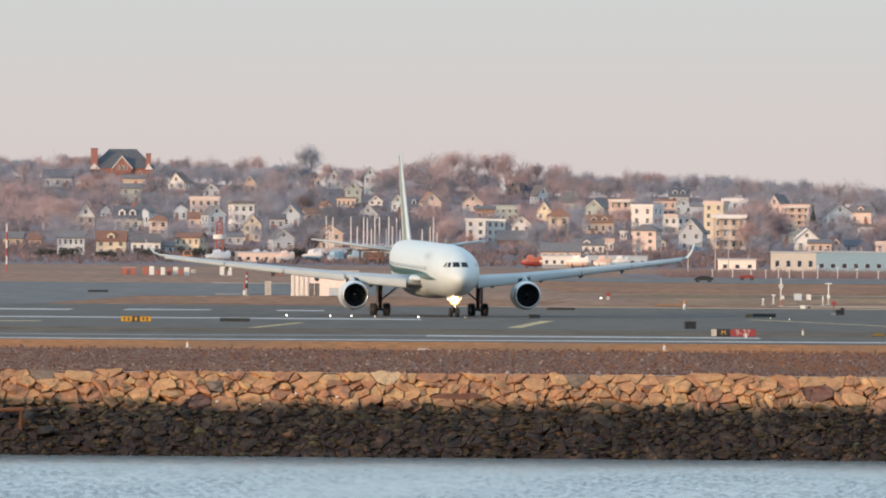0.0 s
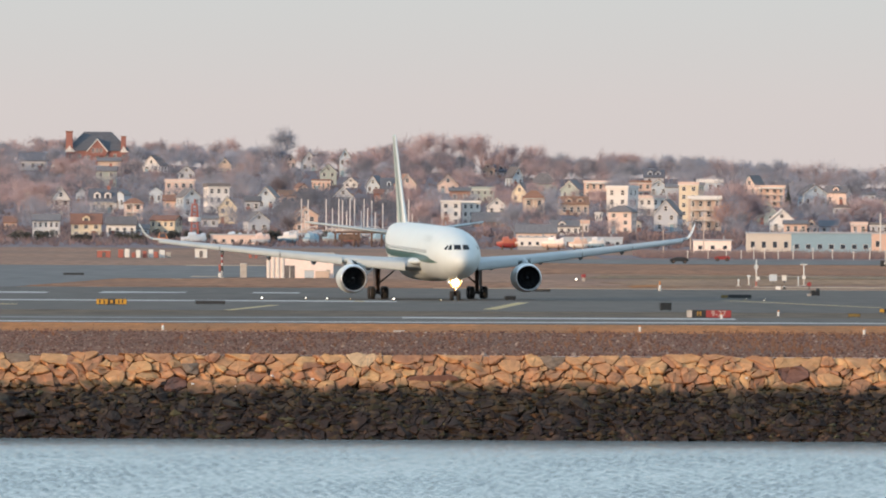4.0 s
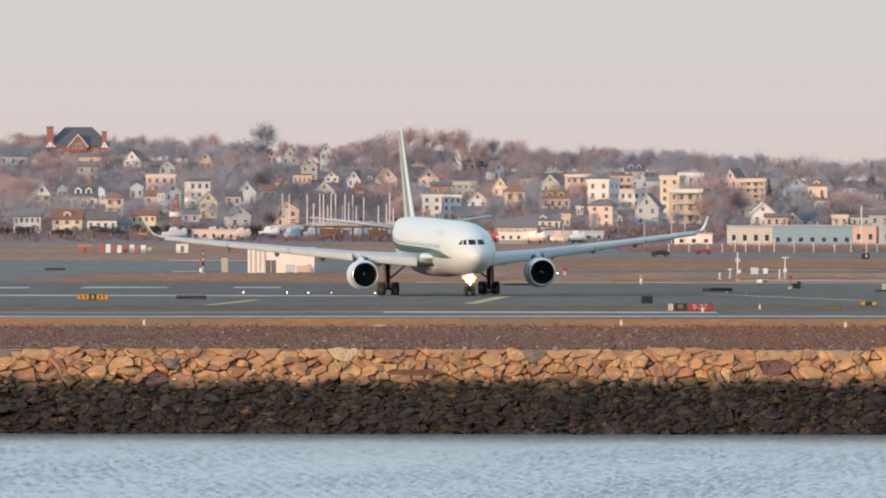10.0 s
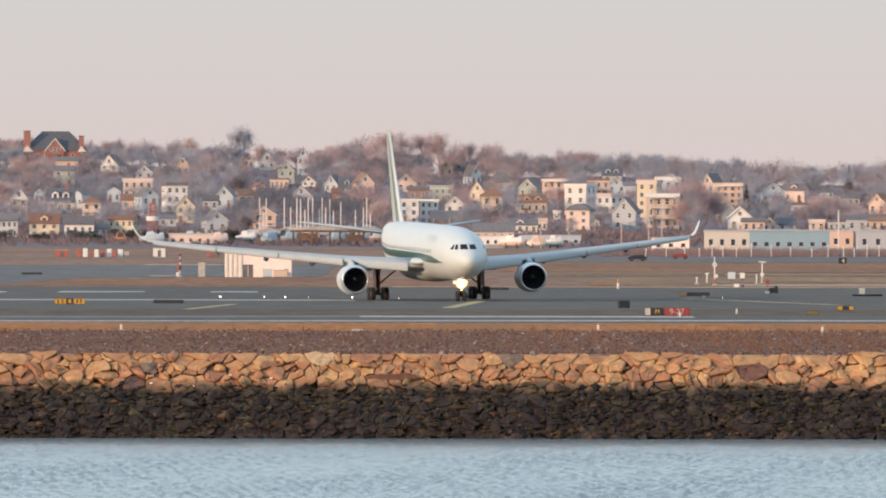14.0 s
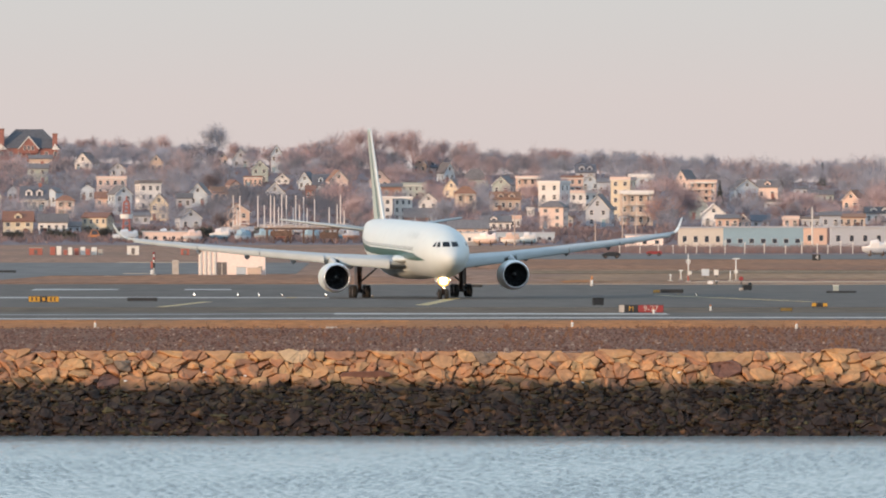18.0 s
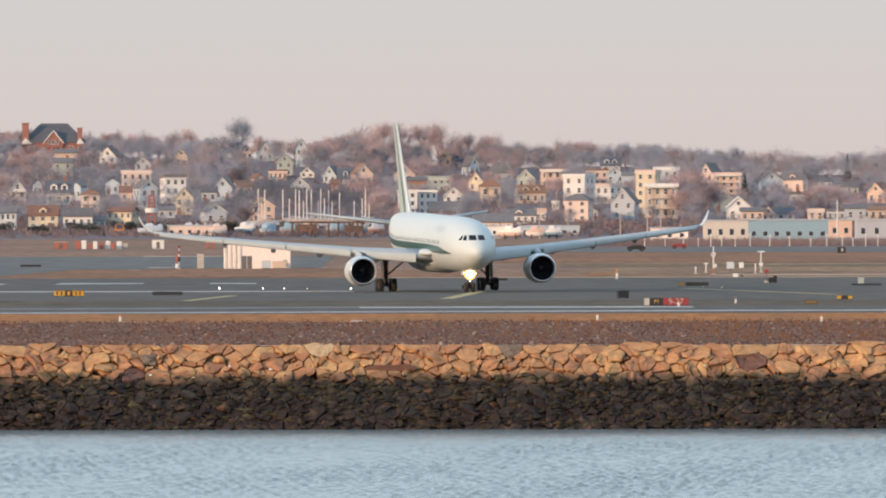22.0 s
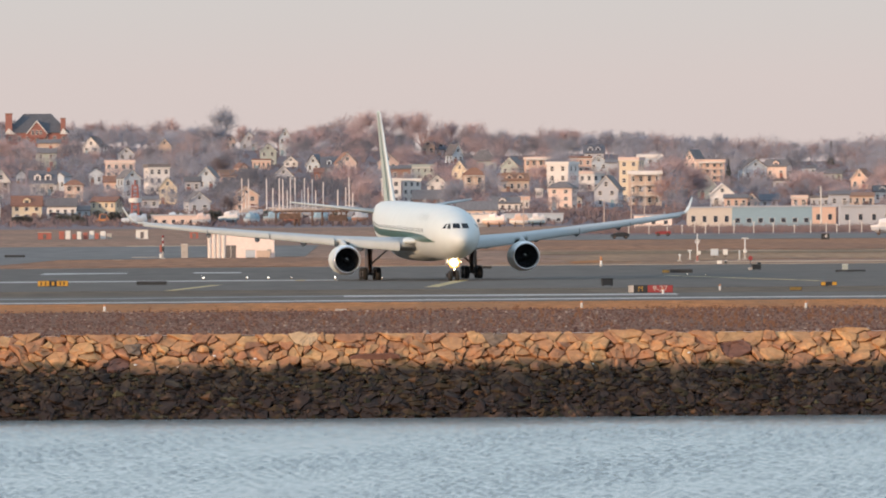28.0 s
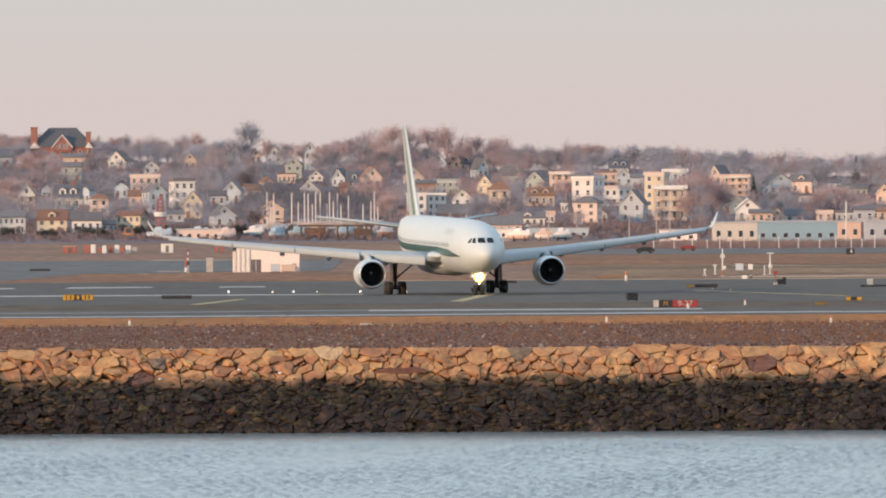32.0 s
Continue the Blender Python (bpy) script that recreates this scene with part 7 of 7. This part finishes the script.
def tree(x, y, h, kind, turn, wide=1.0):
    me, label = CONIFER if kind < 0 else KINDS[kind]
    e = empty("tree", pose(x, y, ground(x, y) - 0.1, 0, 0, turn), label, "tree", "trees on the hill")
    e.scale = (h / 10 * wide, h / 10 * wide, h / 10)
    for m in me:
        reuse(m.name.split(".")[0], m, e, Matrix.Identity(4))
    return e


def plant():
    """Trees over the whole hill, where they leave the houses in view; past 275 they are joined."""
    rng = random.Random(11)
    made, joined, far_v = 0, 0, ([], [], [], [])
    arrays = []
    for me_, _ in KINDS:
        co = np.empty(len(me_[1].vertices) * 3)
        me_[1].vertices.foreach_get("co", co)
        tri = co.reshape(-1, 3, 3)[::5].copy()
        mid = (tri[:, :1] + tri[:, 1:2]) / 2
        tri[:, :2] = mid + (tri[:, :2] - mid) * 2.0
        arrays.append(tri.reshape(-1, 3))
    for n in range(7000):
        y = 4560 + rng.uniform(0, 170) if n < 190 else rng.uniform(3420, 4700)
        a = rng.uniform(-0.038, 0.040)
        x = a * y
        h = rng.uniform(5.5, 8.5) if y > 4560 else rng.choice((5.0, 6.0, 7.5, 9.0, 11.0)) * rng.uniform(0.9, 1.1)
        z = ground(x, y)
        s0, s1 = (z - 9.75) / y, (z + h * 0.9 - 9.75) / y
        rad = h * 0.42 / y
        if -0.0115 < a < -0.002 and y < 3540:
            continue
        hidden = False
        for hx, hy, hw, z0, z1 in BUILT:
            if hy > y - 4 and abs(hx / hy - a) < hw / hy * 0.85 + rad * 0.45:
                e0, e1 = (z0 - 9.75) / hy, (z1 - 9.75) / hy
                if s1 > e0 + (e1 - e0) * (0.40 + 0.22 * (n % 3 == 0)) and s0 < e1:
                    hidden = True
                    break
        if hidden:
            continue
        red = math.sin(a * 160 + 1.0) + math.sin(y * 0.006 + a * 90) > 0.5
        if a > 0.012 and y > 4000:
            red = False
        k = -1 if rng.random() < 0.05 else rng.choice((0, 1, 3, 4, 7, 6) if red else (0, 2, 5, 6, 5, 6))
        turn, wide = rng.uniform(0, 360), rng.uniform(0.9, 1.3)
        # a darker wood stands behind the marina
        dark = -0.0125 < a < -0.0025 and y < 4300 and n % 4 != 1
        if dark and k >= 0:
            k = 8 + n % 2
        if made < 262:
            tree(x, y, h, k, turn, wide)
            made += 1
        elif joined < 1150:
            # the rest in one piece, of the same twigs
            joined += 1
            q, ca, sa = h / 10, math.cos(turn), math.sin(turn)
            p = arrays[max(k, 0)]
            shade = rng.choice((0, 0, 1, 1, 3) if red else (1, 2, 2, 2, 2, 3))
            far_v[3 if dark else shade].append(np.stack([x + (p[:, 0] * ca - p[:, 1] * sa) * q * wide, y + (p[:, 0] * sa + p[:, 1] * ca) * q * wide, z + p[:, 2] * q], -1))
    for group, (r, g, b, words) in zip(far_v, WOODS):
        v = np.concatenate(group)
        me = bpy.data.meshes.new("far_woods")
        me.from_pydata(v.tolist(), [], np.arange(len(v)).reshape(-1, 3).tolist())
        me.materials.append(mat("woodland_twigs", (r, g, b), 0.95, vary=0.2, size=2.5, coarse=14, world_co=True, spec=0.1))
        tagged(new("far_woods", me), words, "woods", kind="stuff")


def scrub():
    """Low bare bushes over the hill, joined."""
    rng = random.Random(5)
    v, f = [], []
    for n in range(4600):
        y = 3308 + 282 * rng.random() if n < 2000 else 3420 + 1270 * rng.random()
        x = rng.uniform(-0.039, 0.041) * y
        z, s = ground(x, y), rng.uniform(0.6, 1.5)
        for _ in range(16):
            d = Vector((rng.gauss(0, 0.5), rng.gauss(0, 0.5), rng.uniform(0.0, 0.6)))
            p = Vector((x, y, z)) + d * s
            w = Vector((rng.uniform(-1, 1), rng.uniform(-1, 1), rng.uniform(-0.5, 0.5))).normalized() * 0.16
            b = len(v)
            v += [tuple(p - w), tuple(p + w), tuple(p + d * 0.7 + Vector((0, 0, rng.uniform(0.3, 0.9))))]
            f.append((b, b + 1, b + 2))
    me = bpy.data.meshes.new("scrub")
    me.from_pydata(v, [], f)
    me.materials.append(M["brushwood"])
    tagged(new("scrub", me), "low bare brown bushes between the houses", "bushes", kind="stuff")


M["evergreen"] = mat("evergreen_leaves", (0.105, 0.105, 0.095), 0.9, vary=0.3, size=1.0, spread=0.2, spec=0.2)
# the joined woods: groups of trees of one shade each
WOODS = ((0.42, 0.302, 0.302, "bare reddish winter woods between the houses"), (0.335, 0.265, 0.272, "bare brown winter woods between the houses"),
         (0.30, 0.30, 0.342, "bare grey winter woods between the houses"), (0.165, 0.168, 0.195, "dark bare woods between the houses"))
tree(74.0, 3590, 10.5, 10, 40, 0.85)
tree(72.2, 3612, 8.5, 10, 130, 0.8)
tree(-2.6, 3560, 6.5, 10, 200, 0.8)
tree(-160.7, 4690, 5.1, 3, 0, 1.79)
tree(-154.4, 4676, 5.1, 0, 67, 1.90)
tree(-147.9, 4662, 5.1, 7, 134, 1.89)
tree(-141.4, 4690, 5.1, 1, 201, 1.61)
tree(-133.9, 4676, 6.9, 3, 268, 1.01)
tree(-105.2, 4662, 5.1, 0, 335, 1.68)
tree(-102.0, 4690, 7.8, 7, 42, 1.24)
tree(-97.9, 4676, 8.9, 1, 109, 0.83)
tree(-93.2, 4662, 8.6, 3, 176, 0.91)
tree(-89.1, 4690, 9.3, 0, 243, 1.29)
tree(-83.9, 4676, 7.2, 7, 310, 1.04)
tree(-78.5, 4662, 10.3, 1, 17, 0.93)
tree(-74.7, 4690, 11.0, 3, 84, 0.83)
tree(-69.1, 4676, 7.2, 0, 151, 1.34)
tree(-63.2, 4662, 6.7, 1, 218, 1.46)
tree(-56.5, 4690, 14.4, 6, 285, 0.92)
tree(-50.0, 4676, 8.6, 3, 352, 0.78)
tree(-44.1, 4662, 5.7, 0, 59, 1.60)
tree(-37.6, 4690, 5.8, 4, 126, 1.04)
tree(-32.7, 4676, 5.5, 1, 193, 1.08)
tree(-28.2, 4662, 6.9, 7, 260, 1.64)
tree(-20.3, 4690, 7.4, 3, 327, 1.11)
tree(-15.5, 4676, 11.9, 0, 34, 1.15)
tree(-8.4, 4662, 14.0, 4, 101, 0.90)
tree(-2.1, 4690, 13.3, 1, 168, 0.86)
tree(5.6, 4676, 14.4, 7, 235, 1.02)
tree(10.7, 4662, 15.0, 3, 302, 0.80)
tree(16.2, 4690, 12.0, 0, 9, 0.78)
tree(20.3, 4676, 12.1, 4, 76, 0.78)
tree(25.2, 4662, 10.6, 1, 143, 0.78)
tree(29.0, 4690, 12.0, 7, 210, 1.06)
tree(38.1, 4676, 9.4, 6, 277, 1.06)
tree(43.8, 4662, 6.5, 0, 344, 1.50)
tree(49.8, 4690, 6.9, 4, 51, 1.03)
tree(55.4, 4676, 8.8, 1, 118, 1.22)
tree(59.6, 4662, 9.3, 7, 185, 1.25)
tree(63.8, 4690, 8.0, 3, 252, 0.92)
tree(67.8, 4676, 5.1, 6, 319, 1.23)
tree(71.8, 4662, 5.3, 0, 26, 1.27)
tree(76.7, 4690, 5.0, 6, 93, 1.52)
tree(85.1, 4676, 5.6, 3, 160, 1.83)
tree(91.5, 4662, 5.0, 6, 227, 1.34)
tree(96.5, 4690, 7.3, 0, 294, 1.30)
tree(100.2, 4676, 8.3, 6, 1, 1.09)
tree(105.5, 4662, 8.2, 5, 68, 1.31)
tree(111.5, 4690, 9.5, 6, 135, 0.91)
tree(118.1, 4676, 8.8, 0, 202, 1.41)
tree(124.0, 4662, 6.8, 6, 269, 1.39)
tree(129.6, 4690, 5.3, 5, 336, 1.78)
tree(134.0, 4676, 6.4, 6, 43, 1.71)
tree(137.8, 4662, 5.6, 0, 110, 1.71)
tree(143.4, 4690, 5.0, 6, 177, 1.61)
tree(145.1, 4676, 7.0, 5, 244, 0.78)
tree(152.7, 4662, 5.0, 6, 311, 1.52)
tree(160.7, 4690, 5.0, 0, 18, 1.90)
tree(166.0, 4676, 5.0, 6, 85, 1.79)
tree(171.8, 4662, 5.0, 5, 152, 1.90)
tree(76.2, 3710, 13.1, 3, 355, 1.68)
tree(72.5, 3703, 9.9, 4, 194, 1.34)
tree(80.1, 3717, 10.9, 3, 170, 1.34)
tree(114.4, 3742, 9.3, 4, 270, 1.79)
tree(109.9, 3745, 7.4, 3, 60, 1.57)
tree(-114.4, 4269, 8.3, 4, 190, 1.34)
tree(-121.4, 4330, 8.0, 3, 340, 1.34)
tree(-112.1, 3776, 10.1, 4, 60, 1.46)
tree(-120.6, 3852, 9.9, 3, 140, 1.46)
tree(-118.2, 4330, 6.3, 4, 106, 1.34)
tree(-112.8, 4316, 5.8, 3, 302, 1.34)
tree(-103.6, 4372, 6.6, 0, 2, 1.23)
tree(-101.1, 4420, 6.8, 1, 142, 1.12)
tree(-105.8, 4289, 5.7, 4, 194, 1.23)
tree(-95.0, 4260, 5.9, 0, 240, 1.23)
tree(-92.4, 4320, 5.4, 3, 34, 1.12)
tree(-78.6, 4368, 6.6, 5, 255, 1.12)
tree(-67.2, 4442, 7.6, 2, 25, 1.12)
tree(-60.2, 4463, 6.9, 6, 305, 1.12)


def bush(x, y, w, h, seed):
    """A dense evergreen bush: short stems and many small leaf sprays in uneven lobes."""
    rng = random.Random(seed)
    e = empty("evergreen_bush", pose(x, y, ground(x, y) - 0.05), "dark evergreen bush at the foot of the hill", "bush", "bushes along the shore")
    bm = B()
    for _ in range(4):
        tube(bm, (rng.uniform(-0.2, 0.2) * w, 0, 0), (rng.uniform(-0.3, 0.3) * w, rng.uniform(-0.3, 0.3), h * 0.6), 0.07, 0.03, 5)
    part("stem_cluster", bm, M["bark_grey"], e)
    lobes = [(rng.uniform(-0.4, 0.4) * w, rng.uniform(-0.2, 0.2) * w, h * rng.uniform(0.2, 0.72), rng.uniform(0.12, 0.24) * w) for _ in range(9)]
    v, f = [], []
    for _ in range(900):
        cx, cy, cz, r = rng.choice(lobes)
        d = Vector((rng.gauss(0, 1), rng.gauss(0, 1), rng.gauss(0, 1))).normalized()
        p = Vector((cx, cy, cz)) + Vector((d.x * r, d.y * r, d.z * min(r, h * 0.35))) * rng.random() ** 0.4
        p.z = max(p.z, 0.05)
        s, t = Vector((rng.gauss(0, 1), rng.gauss(0, 1), rng.gauss(0, 1))).normalized() * 0.2, (d + Vector((0, 0, 0.4))).normalized() * 0.45
        b = len(v)
        v += [tuple(p - s), tuple(p + s), tuple(p + t)]
        f.append((b, b + 1, b + 2))
    me = bpy.data.meshes.new("crown")
    me.from_pydata(v, [], f)
    me.materials.append(M["evergreen"])
    reuse("crown", me, e, Matrix.Identity(4))


for k, (x, y, w, h) in enumerate(((-79.6, 3400, 5.5, 1.7), (-77.0, 3392, 3.6, 1.6), (-70.0, 3412, 5.6, 2.1), (-100.6, 3395, 5.0, 1.8), (-106.0, 3400, 6.0, 1.9), (-63.5, 3405, 4.4, 2.2), (-59.0, 3398, 3.6, 2.0), (-43.5, 3400, 4.6, 2.2), (-91.0, 3390, 6.0, 1.6),
                                  (-50.6, 3395, 4.0, 1.9), (-13.0, 3410, 5.0, 2.2), (-29.5, 3400, 5.0, 2.2))):
    bush(x, y, w, h * 1.35, 300 + k)
plant()
scrub()


# ---------------------------------------------------------------- gull
def gull():
    e = empty("gull", pose(60, 900, 30), "grey gull flying over the harbour", "bird")
    bm = B()
    lathe(bm, [(-0.34, 0.01), (-0.27, 0.05), (-0.07, 0.095), (0.13, 0.08), (0.30, 0.025), (0.42, 0.01)], n=12)
    b = part("body", bm, M["w_grey"], e, "pale grey body", smooth=True)
    b.matrix_basis = pose(0, 0, 0, 0, 0, -90)
    wings = []
    for s in (-1, 1):
        bm = B()
        skin(bm, [[(dx, s * yy, zz + t) for dx, t in ((-c, 0), (0, 0.02), (c, 0), (0, -0.01))] for yy, c, zz in ((0.03, 0.13, 0), (0.36, 0.14, 0.04), (0.74, 0.04, -0.02))])
        wings.append(part("wing", bm, M["fairing"], e, "dark grey wing", smooth=True))
    return e, wings


bird, bird_wings = gull()


# ---------------------------------------------------------------- what moves
def motions():
    # the ripples run slowly shorewards
    walk(ripples, [(0.0, pose(0, 0, 0)), (32.0, pose(0, 11.0, 0))])
    walk(airliner, [(t, pose(x, y, 0.06, 0, b, a)) for t, x, y, a, b in (
        (0.0, -4.887, 1493.04, 7.107, -0.05),
        (0.5, -4.585, 1490.61, 7.143, -0.07),
        (1.0, -4.272, 1488.10, 7.179, -0.09),
        (1.5, -3.951, 1485.54, 7.214, -0.11),
        (2.0, -3.633, 1482.95, 7.290, -0.13),
        (2.5, -3.313, 1480.36, 7.366, -0.15),
        (3.0, -2.992, 1477.79, 7.441, -0.19),
        (3.5, -2.674, 1475.27, 7.516, -0.23),
        (4.0, -2.359, 1472.79, 7.590, -0.27),
        (4.5, -2.050, 1470.37, 7.665, -0.31),
        (5.0, -1.747, 1468.02, 7.735, -0.35),
        (5.5, -1.451, 1465.75, 7.805, -0.40),
        (6.0, -1.163, 1463.55, 7.876, -0.44),
        (6.5, -0.884, 1461.44, 7.940, -0.48),
        (7.0, -0.615, 1459.42, 8.005, -0.52),
        (7.5, -0.355, 1457.47, 8.070, -0.56),
        (8.0, -0.106, 1455.62, 8.136, -0.60),
        (8.5, 0.139, 1453.85, 8.165, -0.60),
        (9.0, 0.374, 1452.16, 8.194, -0.60),
        (9.5, 0.599, 1450.54, 8.223, -0.60),
        (10.0, 0.813, 1449.01, 8.253, -0.60),
        (10.5, 1.016, 1447.55, 8.288, -0.60),
        (11.0, 1.209, 1446.16, 8.323, -0.60),
        (11.5, 1.392, 1444.84, 8.358, -0.60),
        (12.0, 1.566, 1443.60, 8.394, -0.60),
        (12.5, 1.731, 1442.42, 8.424, -0.60),
        (13.0, 1.887, 1441.31, 8.455, -0.60),
        (13.5, 2.034, 1440.26, 8.486, -0.60),
        (14.0, 2.172, 1439.28, 8.518, -0.60),
        (14.5, 2.306, 1438.36, 8.527, -0.60),
        (15.0, 2.431, 1437.50, 8.537, -0.60),
        (15.5, 2.547, 1436.70, 8.547, -0.60),
        (16.0, 2.653, 1435.96, 8.557, -0.60),
        (16.5, 2.751, 1435.28, 8.568, -0.60),
        (17.0, 2.841, 1434.68, 8.565, -0.60),
        (17.5, 2.920, 1434.14, 8.563, -0.60),
        (18.0, 2.989, 1433.68, 8.561, -0.60),
        (18.5, 3.045, 1433.30, 8.560, -0.60),
        (19.0, 3.089, 1433.00, 8.559, -0.60),
        (19.5, 3.117, 1432.81, 8.558, -0.60),
        (20.0, 3.122, 1432.78, 8.559, -0.60),
        (20.6, 3.122, 1432.78, 8.559, -0.60),
        (32.0, 3.122, 1432.78, 8.559, -0.60),
    )])
    walk(bird, [(t, pose(x, 900, z, 8, 0, 14)) for t, x, z in (
        (0.0, 102.57, 24.21),
        (18.0, 41.92, 22.21),
        (18.5, 32.45, 22.21),
        (19.0, 22.89, 21.92),
        (19.5, 13.28, 21.96),
        (20.0, 3.72, 21.67),
        (20.5, -5.59, 21.77),
        (21.0, -14.93, 21.66),
        (22.0, -33.88, 21.66),
        (32.0, -62.31, 24.66),
    )])
    for s, wing in zip((-1, 1), bird_wings):
        walk(wing, [(0.0, pose(0, 0, 0))] + [(18.0 + k * 0.25, pose(0, 0, 0, s * (24 if k % 2 else -20), 0, 0)) for k in range(17)] + [(32.0, pose(0, 0, 0))])


motions()
